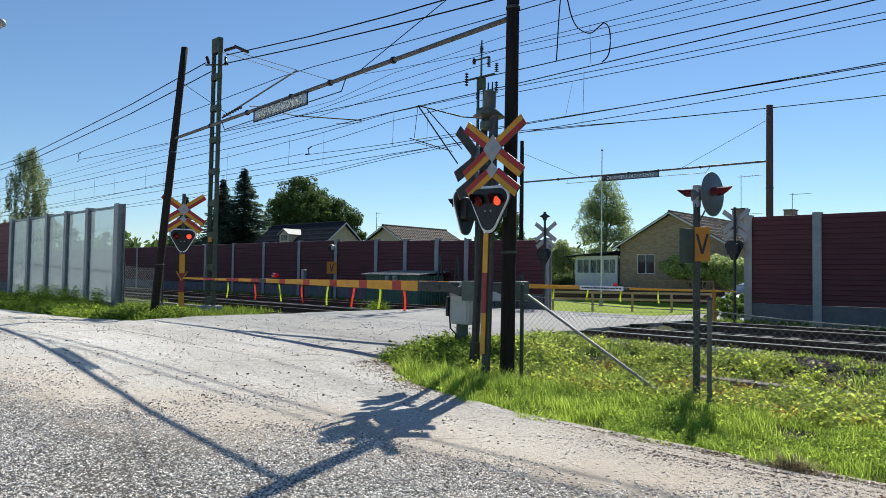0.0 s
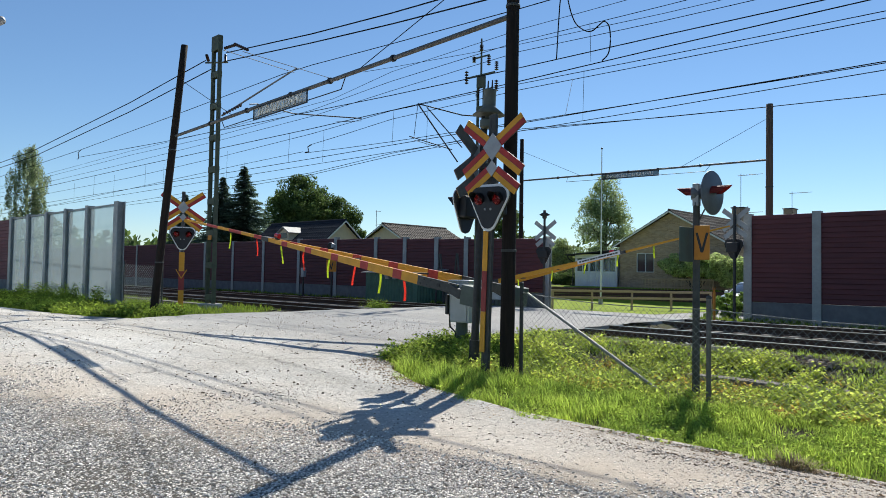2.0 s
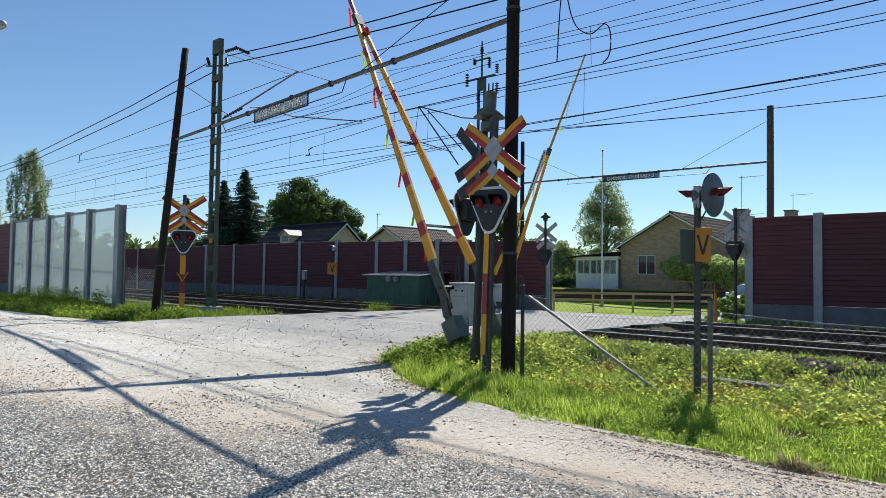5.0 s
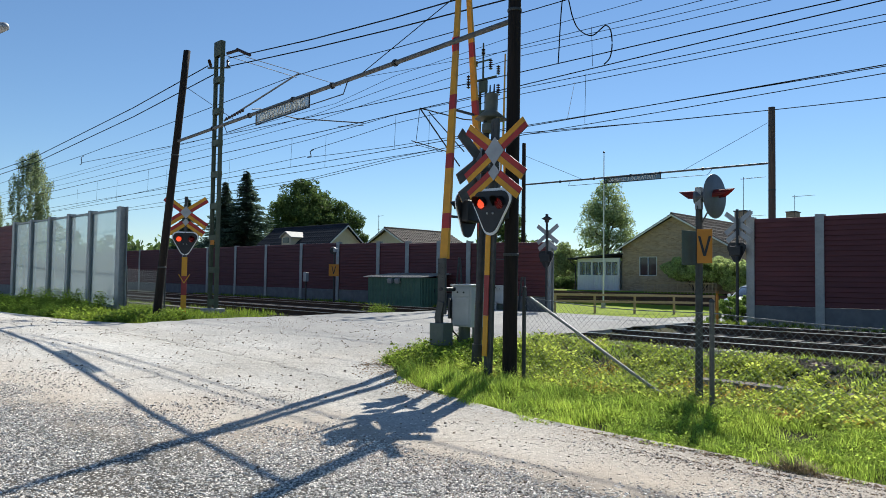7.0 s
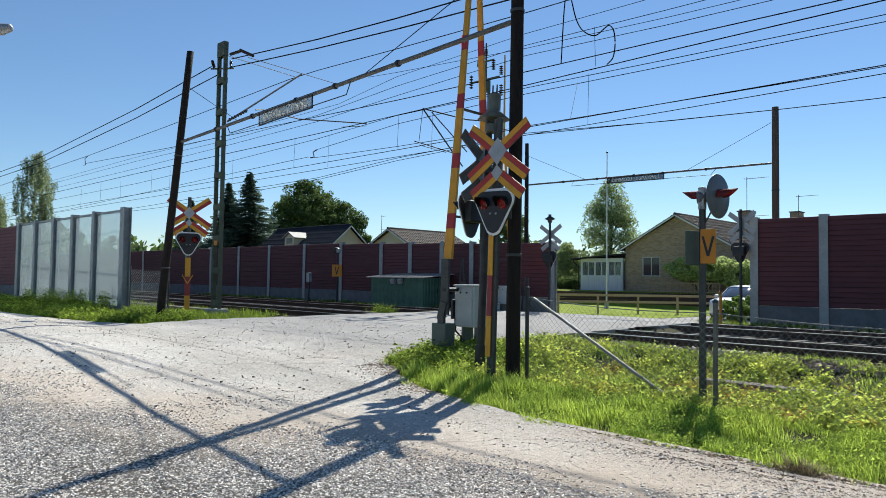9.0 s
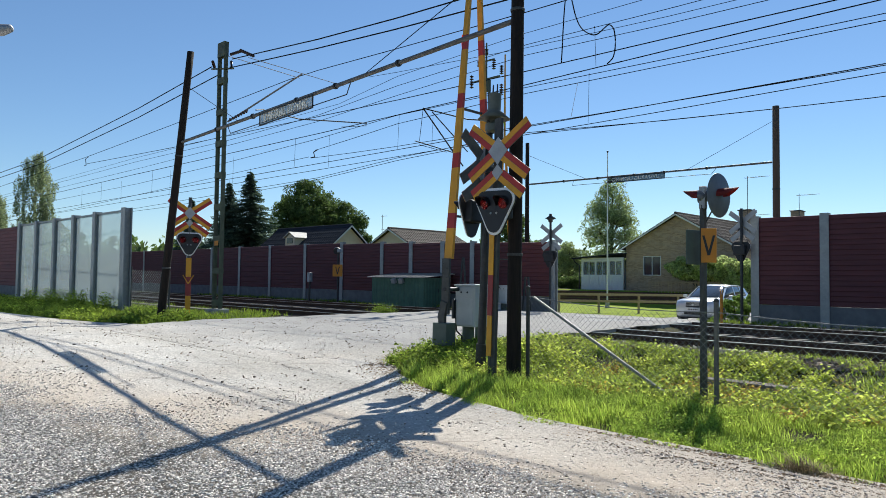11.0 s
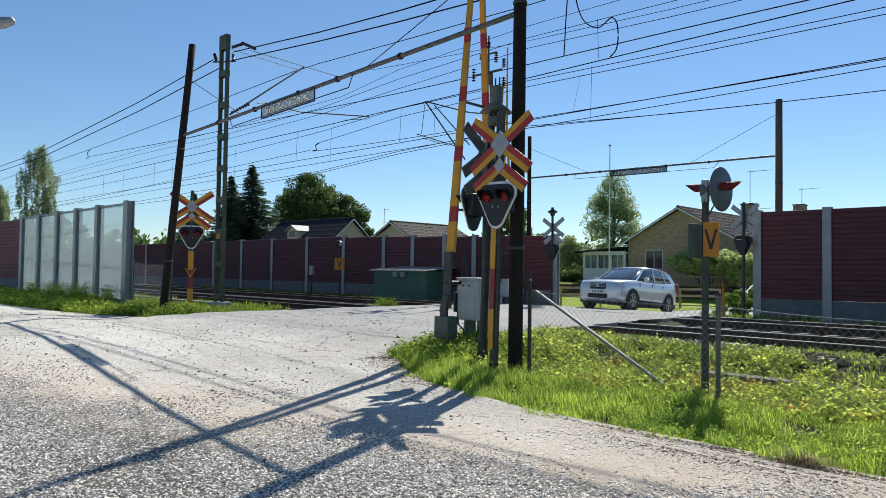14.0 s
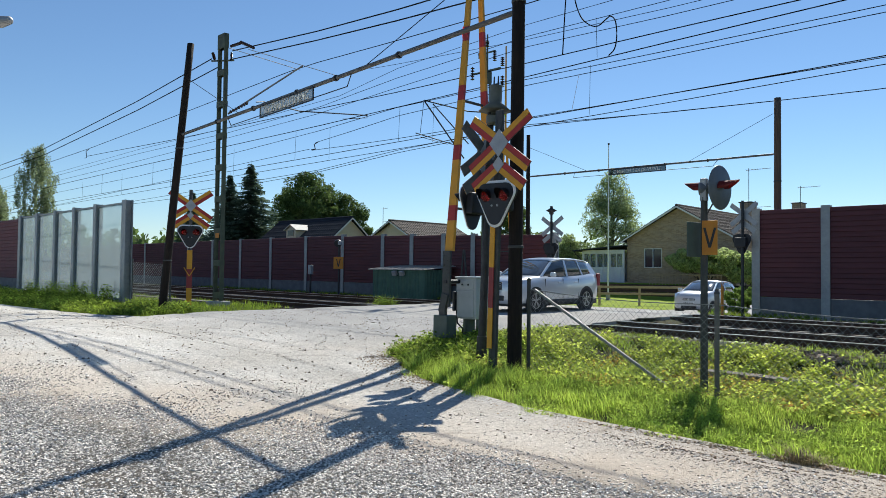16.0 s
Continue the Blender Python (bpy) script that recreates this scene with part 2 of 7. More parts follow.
M_LENSGLASS = pane_material("red_lens_glass", (0.42, 0.014, 0.014), 0.62, 0.15, 0.0)
M_LENSLIT = material("lit_red_lens", (1.0, 0.10, 0.035), (1.0, 0.10, 0.035), 0.15, scale=40, emission=1.2)
M_BOX = material("pale_grey_cabinet", (0.46, 0.48, 0.48), (0.38, 0.40, 0.40), 0.55, scale=4, bump=0.04)
M_SHEDGREEN = material("green_corrugated_steel", (0.075, 0.16, 0.11), (0.05, 0.115, 0.08), 0.6, scale=3)
M_SHEDROOF = material("grey_sheet_roof", (0.40, 0.39, 0.37), (0.28, 0.27, 0.26), 0.6, scale=4)
M_MILK = pane_material("milky_screen_glass", (0.45, 0.51, 0.53), 0.58, 0.12)
M_WINDOW = material("window_glass", (0.035, 0.045, 0.055), (0.02, 0.03, 0.035), 0.06, scale=1)
M_PORCHGLASS = pane_material("clear_porch_glass", (0.30, 0.34, 0.36), 0.70, 0.06, 0.2)
M_BRICK = brick_material()
M_SHIELD = material("dark_grey_shield", (0.13, 0.145, 0.165), (0.09, 0.10, 0.115), 0.5, scale=5)
M_TILES = material("dark_roof_tiles", (0.10, 0.083, 0.073), (0.06, 0.05, 0.045), 0.85, scale=5, bump=0.2, gloss=0.25)
M_SLATE = material("blue_black_roof", (0.036, 0.041, 0.052), (0.022, 0.026, 0.034), 0.8, scale=4, bump=0.2, gloss=0.08)
M_CREAM = material("cream_render", (0.62, 0.53, 0.39), (0.55, 0.47, 0.34), 0.9, scale=3)
M_WHITEWOOD = material("white_woodwork", (0.72, 0.73, 0.72), (0.62, 0.63, 0.62), 0.6, scale=4, stretch=(1, 1, 6))
M_BARK = material("bark", (0.11, 0.085, 0.065), (0.05, 0.04, 0.03), 0.95, scale=8, bump=0.8, fine=20)
M_BIRCHBARK = material("birch_bark", (0.55, 0.53, 0.48), (0.20, 0.18, 0.16), 0.9, scale=4, bump=0.3)
M_OAKLEAF = material("dark_broad_leaf", (0.15, 0.215, 0.065), (0.075, 0.12, 0.036), 0.6, scale=0.5, translucent=0.45, island=True)
M_BIRCHLEAF = material("birch_leaf", (0.36, 0.42, 0.23), (0.23, 0.29, 0.14), 0.6, scale=0.5, translucent=0.5, island=True)
M_ASHLEAF = material("light_ash_leaf", (0.40, 0.47, 0.22), (0.25, 0.33, 0.13), 0.6, scale=0.5, translucent=0.55, island=True)
M_SPRUCE = material("conifer_needles", (0.17, 0.235, 0.16), (0.085, 0.13, 0.085), 0.7, scale=0.8, island=True, translucent=0.35)
M_SHRUBLEAF = material("shrub_leaf", (0.60, 0.66, 0.30), (0.36, 0.45, 0.17), 0.6, scale=1.2, translucent=0.6, island=True)
M_HEDGELEAF = material("hedge_leaf", (0.25, 0.36, 0.08), (0.12, 0.20, 0.045), 0.6, scale=2, translucent=0.5, island=True)
M_FENCEWOOD = material("unpainted_fence_wood", (0.46, 0.34, 0.21), (0.33, 0.24, 0.15), 0.85, scale=6, bump=0.3, stretch=(1, 1, 5))
M_RUBBER = material("tyre_rubber", (0.02, 0.02, 0.021), (0.014, 0.014, 0.015), 0.85, scale=20)
M_RIM = material("alloy_rim", (0.55, 0.56, 0.58), (0.45, 0.46, 0.48), 0.3, metal=0.9)
M_CARPAINT = material("silver_white_paint", (0.60, 0.625, 0.66), (0.56, 0.585, 0.62), 0.28, metal=0.35, coat=1.0, scale=2)
M_CARPAINT2 = material("pale_silver_paint", (0.58, 0.60, 0.63), (0.54, 0.56, 0.59), 0.3, metal=0.3, coat=1.0, scale=2)
M_CARGLASS = material("tinted_car_glass", (0.05, 0.06, 0.07), (0.04, 0.05, 0.06), 0.05, scale=1, coat=0.6)
M_PLASTIC = material("black_car_plastic", (0.03, 0.03, 0.032), (0.02, 0.02, 0.022), 0.6, scale=10)
M_HEADLIGHT = material("headlight_glass", (0.65, 0.67, 0.70), (0.45, 0.47, 0.50), 0.08, metal=0.5, coat=1.0, scale=20)
M_RIBBONRED = material("red_streamer", (0.85, 0.09, 0.06), (0.75, 0.08, 0.05), 0.6, translucent=0.4)
M_RIBBONLIME = material("lime_streamer", (0.62, 0.72, 0.06), (0.55, 0.64, 0.05), 0.6, translucent=0.4)
M_CABINETGREEN = material("grey_green_cabinet", (0.10, 0.125, 0.105), (0.075, 0.095, 0.08), 0.6, scale=6)
M_BELL = material("olive_grey_bell", (0.15, 0.155, 0.12), (0.10, 0.105, 0.085), 0.5, metal=0.2, scale=6)
M_SIGNLETTER = material("white_sign_letters", (0.80, 0.80, 0.76), (0.70, 0.70, 0.66), 0.6)
M_SIGNBOARD = pane_material("perforated_sign_sheet", (0.40, 0.36, 0.30), 0.52, 0.8, 0.0)
M_SIGNMESH = pane_material("dark_perforated_sheet", (0.035, 0.035, 0.035), 0.35, 0.8, 0.0)


# ---- building helpers ----
def thing(name, label, category, x=0.0, y=0.0, z=0.0, rz=0.0, group="", kind="", tilt=(0, 0)):
    ob = new(name)
    ob.empty_display_size = 0.2
    ob.matrix_world = pose(x, y, z, tilt[0], tilt[1], rz)
    return tagged(ob, label, category, group, kind)


def mesh_of(name, bm, mat, smooth=False):
    me = bpy.data.meshes.new(name)
    bm.to_mesh(me)
    bm.free()
    me.materials.append(mat)
    if smooth:
        me.shade_smooth()
    return me


def part(name, bm, mat, parent=None, label="", smooth=False):
    ob = new(name, mesh_of(name, bm, mat, smooth))
    ob.parent = parent
    return tagged(ob, label)


def part_of(name, me, parent, at, label=""):
    """Another piece on mesh data that exists already."""
    ob = new(name, me)
    ob.parent = parent
    ob.matrix_basis = at if isinstance(at, Matrix) else Matrix.Translation(at)
    return tagged(ob, label)


def box(bm, centre, size, turn=None, bevel=0.0):
    got = bmesh.ops.create_cube(bm, size=1.0)["verts"]
    bmesh.ops.scale(bm, vec=size, verts=got)
    if bevel:
        edges = list({e for v in got for e in v.link_edges})
        got = bmesh.ops.bevel(bm, geom=edges, offset=bevel, segments=2, affect="EDGES", profile=0.5)["verts"]
    m = Matrix.Translation(centre) @ (turn or Matrix())
    bmesh.ops.transform(bm, matrix=m, verts=got)
    return bm


def rod(bm, a, b, r1, r2=None, sides=12):
    a, b = Vector(a), Vector(b)
    got = bmesh.ops.create_cone(bm, cap_ends=True, segments=sides, radius1=r1, radius2=r1 if r2 is None else r2, depth=(b - a).length)["verts"]
    m = Matrix.Translation((a + b) / 2) @ (b - a).to_track_quat("Z", "Y").to_matrix().to_4x4()
    bmesh.ops.transform(bm, matrix=m, verts=got)
    return bm


def lathe(bm, profile, sides=20, at=(0, 0, 0), turn=None, capped=True):
    """A turned body from (radius, height) pairs."""
    m = Matrix.Translation(at) @ (turn or Matrix())
    rings = []
    for r, h in profile:
        rings.append([bm.verts.new(m @ Vector((max(r, 1e-4) * math.cos(i * 2 * math.pi / sides), max(r, 1e-4) * math.sin(i * 2 * math.pi / sides), h))) for i in range(sides)])
    for lo, hi in zip(rings, rings[1:]):
        for i in range(sides):
            bm.faces.new((lo[i], lo[(i + 1) % sides], hi[(i + 1) % sides], hi[i]))
    if capped:
        bm.faces.new(rings[0][::-1])
        bm.faces.new(rings[-1])
    return bm


def prism(bm, outline, y0, y1):
    """An outline of (x, z) pairs drawn out along y."""
    front = [bm.verts.new((x, y0, z)) for x, z in outline]
    back = [bm.verts.new((x, y1, z)) for x, z in outline]
    bm.faces.new(front)
    bm.faces.new(back[::-1])
    n = len(outline)
    for i in range(n):
        bm.faces.new((front[(i + 1) % n], front[i], back[i], back[(i + 1) % n]))
    bmesh.ops.recalc_face_normals(bm, faces=bm.faces[:])
    return bm


def cable(bm, points, r, sides=5):
    """One tube along a line of points."""
    pts = [Vector(p) for p in points]
    rings = []
    for i, p in enumerate(pts):
        way = (pts[min(i + 1, len(pts) - 1)] - pts[max(i - 1, 0)]).normalized()
        q = way.to_track_quat("Z", "Y").to_matrix()
        rings.append([bm.verts.new(p + q @ Vector((r * math.cos(k * 2 * math.pi / sides), r * math.sin(k * 2 * math.pi / sides), 0))) for k in range(sides)])
    for a, b in zip(rings, rings[1:]):
        for k in range(sides):
            bm.faces.new((a[k], a[(k + 1) % sides], b[(k + 1) % sides], b[k]))
    bm.faces.new(rings[0][::-1])
    bm.faces.new(rings[-1])
    return bm


def BM():
    return bmesh.new()


def sheet(name, rows, mat, parent=None):
    """A grid surface from rows of points."""
    nr, nc = len(rows), len(rows[0])
    me = bpy.data.meshes.new(name)
    faces = [(i * nc + j, i * nc + j + 1, (i + 1) * nc + j + 1, (i + 1) * nc + j) for i in range(nr - 1) for j in range(nc - 1)]
    me.from_pydata([p for row in rows for p in row], [], faces)
    me.materials.append(mat)
    me.shade_smooth()
    me.update()
    ob = new(name, me)
    ob.parent = parent
    return ob


def soup(name, verts, faces, mat, label, category, kind="stuff"):
    me = bpy.data.meshes.new(name)
    me.from_pydata([tuple(v) for v in verts], [], [tuple(f) for f in faces])
    me.materials.append(mat)
    me.update()
    return tagged(new(name, me), label, category, kind=kind)


def letters(name, text, size, mat, parent, at, thick=0.004):
    """Cut letters in the built-in font, standing upright and facing -y."""
    cu = bpy.data.curves.new(name, "FONT")
    cu.body, cu.size, cu.extrude = text, size, thick
    cu.align_x, cu.align_y = "CENTER", "CENTER"
    cu.resolution_u = 3
    cu.materials.append(mat)
    ob = new(name, cu)
    ob.parent = parent
    ob.matrix_basis = at @ pose(0, 0, 0, 90, 0, 0)
    return ob


# ---- ground ----
PROFILE = [(-400, 0), (4, 0), (6, 0.04), (7.5, 0.18), (9, 0.28), (13, 0.26), (21.8, 0.25), (23.5, 0.16), (25, 0.02), (27.6, -0.2), (31, -0.38), (60, -0.4), (3000, -0.4)]


def smooth01(v):
    v = min(1.0, max(0.0, v))
    return v * v * (3 - 2 * v)


def gz(x, y):
    """Height of the ground."""
    z = 0.0
    for (a, za), (b, zb) in zip(PROFILE, PROFILE[1:]):
        if a <= y <= b:
            z = za + (zb - za) * (y - a) / (b - a)
    # the side road rises a little away from the crossing
    z += 0.30 * smooth01((-4.0 - x) / 11.0) * smooth01((7.6 - y) / 2.6) * smooth01((x + 90) / 40)
    # the dip behind the chain-link fence
    z -= 0.42 * smooth01((x + 7.6) / 1.6) * smooth01((y - 7.2) / 1.7) * smooth01((12.4 - y) / 1.6)
    # the track bed lies below the crossing surface
    bed = smooth01((y - 12.9) / 0.7) * smooth01((22.3 - y) / 0.7)
    z -= 0.26 * bed * max(smooth01((-18.7 - x) / 0.5), smooth01((x + 9.15) / 0.5))
    # the garden slopes up towards the houses
    z += 1.05 * smooth01((-16.5 - x) / 3.0) * smooth01((y - 46.0) / 0.8) * smooth01((400 - y) / 200)
    return z


def road_edges(y):
    """The road surface from x to x at a given y: the side road widens into the crossing."""
    wob = 0.10 * math.sin(y * 5.1) + 0.06 * math.sin(y * 13.7 + 1)
    left = [(-99, -160), (5.9, -160), (6.2, -40), (6.6, -26), (7.3, -20.5), (7.8, -18.7), (8.6, -18.2), (14, -18.5), (22, -18.3), (24, -17.6), (30, -16.5), (38, -15.8), (120, -15.4)]
    right = [(-99, 160), (5.7, 160), (5.85, 14), (5.95, 5), (6.1, -4.6), (6.35, -6.2), (6.8, -7.4), (7.4, -8.3), (8.5, -8.8), (13, -9.2), (21.5, -9.4), (23.5, -10.7), (120, -10.2)]
    out = []
    for line, sign in ((left, 1), (right, -1)):
        for (a, xa), (b, xb) in zip(line, line[1:]):
            if a <= y <= b:
                out.append(xa + (xb - xa) * (y - a) / (b - a) + sign * wob)
                break
    return out


def spaced(a, b, step):
    n = max(1, round((b - a) / step))
    return [a + (b - a) * i / n for i in range(n + 1)]


def build_ground():
    ys = [-900, -300, -100, -40, -15] + spaced(-5, 5, 1.0) + spaced(5.4, 13, 0.3) + spaced(13.5, 34, 0.7) + [37, 40, 43, 45.9, 46.2, 46.5, 46.9, 52, 60, 80, 120, 200, 400, 900, 2500]
    xs = [-2500, -900, -400, -200, -120, -80] + spaced(-60, -26, 2.0) + spaced(-25, 4, 0.5) + [6, 9, 14, 25, 60, 150, 400, 1500]
    rows = []
    for y in ys:
        rows.append([(x, y, gz(x, y) - (0.06 if y > 5.5 else 0.05) + 0.03 * noise.noise((x * 0.7, y * 0.7, 0))) for x in xs])
    ob = sheet("ground", rows, M_SOIL)
    tagged(ob, "weedy turf and bare soil beside the railway", "ground", kind="structure")
    # the road surface
    ys = [-60, -25, -10] + spaced(-4, 5.5, 0.5) + spaced(5.7, 9, 0.1) + spaced(9.5, 30, 0.5) + [33, 37, 45, 60, 90]
    rows = []
    for y in ys:
        a, b = road_edges(y)
        n = 90
        cols = []
        for i in range(n + 1):
            f = i / n
            if b - a > 60:
                x = -9 + math.copysign(abs(2 * f - 1) ** 3, 2 * f - 1) * (b + 9 if f > 0.5 else -9 - a)
            else:
                x = a + (b - a) * f
            dz = 0.012 * noise.noise((x * 0.9, y * 0.9, 4.0)) + 0.004 * noise.noise((x * 3, y * 3, 9.0))
            cols.append((x, y, gz(x, y) + dz + 0.008))
        rows.append(cols)
    tagged(sheet("road", rows, M_ROAD), "dusty worn asphalt and grit road surface", "road", kind="structure")
    # the lawn beyond the railway
    rows = []
    for y in spaced(25.6, 48, 0.8):
        rows.append([(x, y, gz(x, y) + 0.02 + 0.03 * noise.noise((x, y, 2.0))) for x in np.linspace(-45, road_edges(y)[0] - 0.12, 36).tolist()])
    tagged(sheet("lawn", rows, M_LAWN), "mown green garden lawn behind the railway", "lawn", kind="structure")


build_ground()


# ---- railway ----
def build_track(y0, name):
    tr = thing(name, "railway track with worn steel rails on dark ballast", "railway track", 0, y0, 0, kind="structure")
    # ballast bed, broken off at the road
    for a, b in ((-200, -18.9), (-8.9, 90)):
        rows = []
        for off, z in ((-2.3, -0.06), (-1.5, 0.045), (-0.6, 0.035), (0.6, 0.035), (1.5, 0.045), (2.3, -0.06)):
            rows.append([(x, off, z + 0.03 * noise.noise((x * 1.3, off * 3, y0))) for x in spaced(a, b, 1.5)])
        ob = sheet("ballast_bed", rows, M_BALLAST, tr)
    # rail profile in (y, z)
    prof = [(-0.07, 0.08), (0.07, 0.08), (0.07, 0.095), (0.012, 0.115), (0.012, 0.205), (0.035, 0.215), (0.035, 0.248), (-0.035, 0.248), (-0.035, 0.215), (-0.012, 0.205), (-0.012, 0.115), (-0.07, 0.095)]
    for off in (-0.75, 0.75):
        bm = BM()
        rings = [[bm.verts.new((x, off + p, q)) for p, q in prof] for x in (-300, 150)]
        n = len(prof)
        for i in range(n):
            bm.faces.new((rings[0][i], rings[1][i], rings[1][(i + 1) % n], rings[0][(i + 1) % n]))
        bmesh.ops.recalc_face_normals(bm, faces=bm.faces[:])
        rail = part("rail", bm, M_RAIL, tr)
        part("rail_head", box(BM(), (-75, off, 0.254), (450, 0.062, 0.010)), M_RAILHEAD, rail, "polished running surface")
    sl = mesh_of("sleeper", box(BM(), (0, 0, 0), (0.24, 2.5, 0.12), bevel=0.015), M_SLEEPER)
    for i in range(120):
        x = -70 + i * 0.65
        if not -18.8 < x < -9.0:
            part_of("sleeper", sl, tr, (x, 0, 0.022))
    # concrete crossing slabs between and beside the rails
    for off, w in ((0, 1.30), (-1.10, 0.55), (1.10, 0.55)):
        slab = mesh_of("crossing_slab", box(BM(), (0, 0, 0), (1.53, w, 0.16), bevel=0.012), M_CONCRETE)
        for i in range(6):
            part_of("crossing_slab", slab, tr, (-17.8 + i * 1.55, off, 0.178))
    return tr


build_track(15.45, "railway_track")
build_track(19.95, "railway_track")


def cable_trough():
    t = thing("cable_trough", "low concrete cable trough lid beside the track", "cable trough", 0, 11.0, 0, kind="structure")
    lid = mesh_of("trough_lid", box(BM(), (0, 0, 0), (0.98, 0.30, 0.10), bevel=0.012), M_SLEEPER)
    for i in range(22):
        part_of("trough_lid", lid, t, pose(-4.4 + i * 1.0, random.uniform(-0.02, 0.02), -0.062, 0, 0, random.uniform(-0.6, 0.6)))
    for i in range(30):
        part_of("trough_lid", lid, t, pose(-52 + i * 1.0, 1.2 + random.uniform(-0.01, 0.01), 0.26, 0, 0, random.uniform(-0.6, 0.6)))


cable_trough()


# ---- noise walls ----
def ribbed_panel(length, height):
    """Boards lying on one another, each with a sloped face."""
    bm = BM()
    n = max(3, round(height / 0.16))
    step = height / n
    outline = []
    for i in range(n):
        z = i * step
        outline += [(-0.050, z), (-0.072, z + 0.02), (-0.060, z + step * 0.55), (-0.050, z + step - 0.012)]
    outline += [(0.05, height), (0.05, 0)]
    a = [bm.verts.new((0, y, z)) for y, z in outline]
    b = [bm.verts.new((length, y, z)) for y, z in outline]
    k = len(outline)
    for i in range(k):
        bm.faces.new((a[i], a[(i + 1) % k], b[(i + 1) % k], b[i]))
    bm.faces.new(a[::-1])
    bm.faces.new(b)
    bmesh.ops.recalc_face_normals(bm, faces=bm.faces[:])
    return bm


def noise_wall(name, y, posts, tops, base, label):
    """Posts of grey steel with stacks of red boards on concrete plinths between them."""
    w = thing(name, label, "noise wall", 0, y, 0, kind="structure")
    for i, (x, top) in enumerate(zip(posts, tops)):
        g = base
        bm = BM()
        box(bm, (0, -0.10, (top + g) / 2), (0.26, 0.022, top - g + 0.06))
        box(bm, (0, 0.10, (top + g) / 2), (0.26, 0.022, top - g + 0.06))
        box(bm, (0, 0, (top + g) / 2), (0.02, 0.178, top - g + 0.06))
        p = part("post", bm, M_STEELGREY, w)
        p.location = (x, 0, 0)
        if i + 1 < len(posts):
            length = posts[i + 1] - x - 0.03
            h = min(top, tops[i + 1]) - 0.02
            q = part("plinth", box(BM(), (length / 2, 0, g + 0.32), (length, 0.12, 0.66), bevel=0.01), M_PLINTH, w)
            q.location = (x + 0.015, 0, 0)
            q = part("board_panel", ribbed_panel(length, h - g - 0.66), M_RED, w)
            q.location = (x + 0.015, 0, g + 0.656)
    return w


lx = [-88, -80, -72, -64.5, -57, -53.2, -49.4, -45.7, -41.9, -38.2, -34.4, -30.9, -27.5, -25.3, -23.1, -21.2, -18.9, -16.75]
lt = [3.40] * 11 + [3.40, 3.33, 3.28, 3.23, 3.18, 3.14, 3.10]
noise_wall("wall_north_west", 24.0, lx, lt, 0.12, "dark red boarded noise wall with grey steel posts")
rx = [-8.60, -6.49, -4.38, -2.26, -0.10, 2.06, 4.2, 6.4, 8.6, 10.8, 13.0]
noise_wall("wall_north_east", 24.0, rx, [3.66] * len(rx), 0.10, "dark red boarded noise wall with grey steel posts")
noise_wall("wall_south_west", 9.6, [-60.5, -56.5, -52.5, -48.5, -44.5, -40.5, -36.6], [3.72] * 7, 0.25, "red boarded noise wall beyond the glass screen")


def glass_screen():
    w = thing("noise_screen", "milky glass noise screen with grey steel posts", "noise screen", 0, 9.6, 0, kind="structure")
    xs = [-36.46, -34.0, -31.6, -29.35, -27.1, -24.4]
    for i, x in enumerate(xs):
        bm = BM()
        wide = 0.34 if i == 5 else 0.24
        for y in (-0.12, 0.12):
            box(bm, (0, y, 2.0), (wide, 0.025, 3.62))
        box(bm, (0, 0, 2.0), (0.025, 0.214, 3.62))
        p = part("post", bm, M_STEELGREY, w)
        p.location = (x, 0, 0)
        if i < 5:
            n = xs[i + 1] - x
            p = part("glass_pane", box(BM(), (n / 2, 0, 2.06), (n - 0.05, 0.018, 3.26)), M_MILK, w, "milky glass pane")
            p.location = (x, 0, 0)
            q = part("top_rail", box(BM(), (n / 2, 0, 3.72), (n - 0.05, 0.07, 0.06)), M_STEELGREY, w)
            q.location = (x, 0, 0)
            q = part("foot_board", box(BM(), (n / 2, 0, 0.33), (n - 0.05, 0.10, 0.18)), M_CONCRETE, w)
            q.location = (x, 0, 0)


glass_screen()


# ---- poles and height gauges ----
def timber_pole(label, foot, top, r1, r2, mat):
    foot, top = Vector(foot), Vector(top)
    t = thing("timber_pole", label, "pole", *foot)
    bm = BM()
    steps = 9
    rings = []
    for i in range(steps + 1):
        f = i / steps
        c = (top - foot) * f - Vector((0, 0, 0.15 if i == 0 else 0))
        r = r1 + (r2 - r1) * f
        ring = []
        for k in range(16):
            a = k * math.pi / 8
            rr = r * (1 + 0.035 * noise.noise((math.cos(a) * 2, math.sin(a) * 2, f * 3 + foot.x)))
            ring.append(bm.verts.new(c + Vector((rr * math.cos(a), rr * math.sin(a), 0))))
        rings.append(ring)
    for lo, hi in zip(rings, rings[1:]):
        for k in range(16):
            bm.faces.new((lo[k], lo[(k + 1) % 16], hi[(k + 1) % 16], hi[k]))
    bm.faces.new(rings[-1])
    part("shaft", bm, mat, t, smooth=True)
    for f in (0.20, 0.62):
        c = (top - foot) * f
        r = r1 + (r2 - r1) * f
        part("band", lathe(BM(), [(r + 0.008, -0.02), (r + 0.012, -0.015), (r + 0.012, 0.015), (r + 0.008, 0.02)], 16, c), M_GALVDARK, t)
    return t


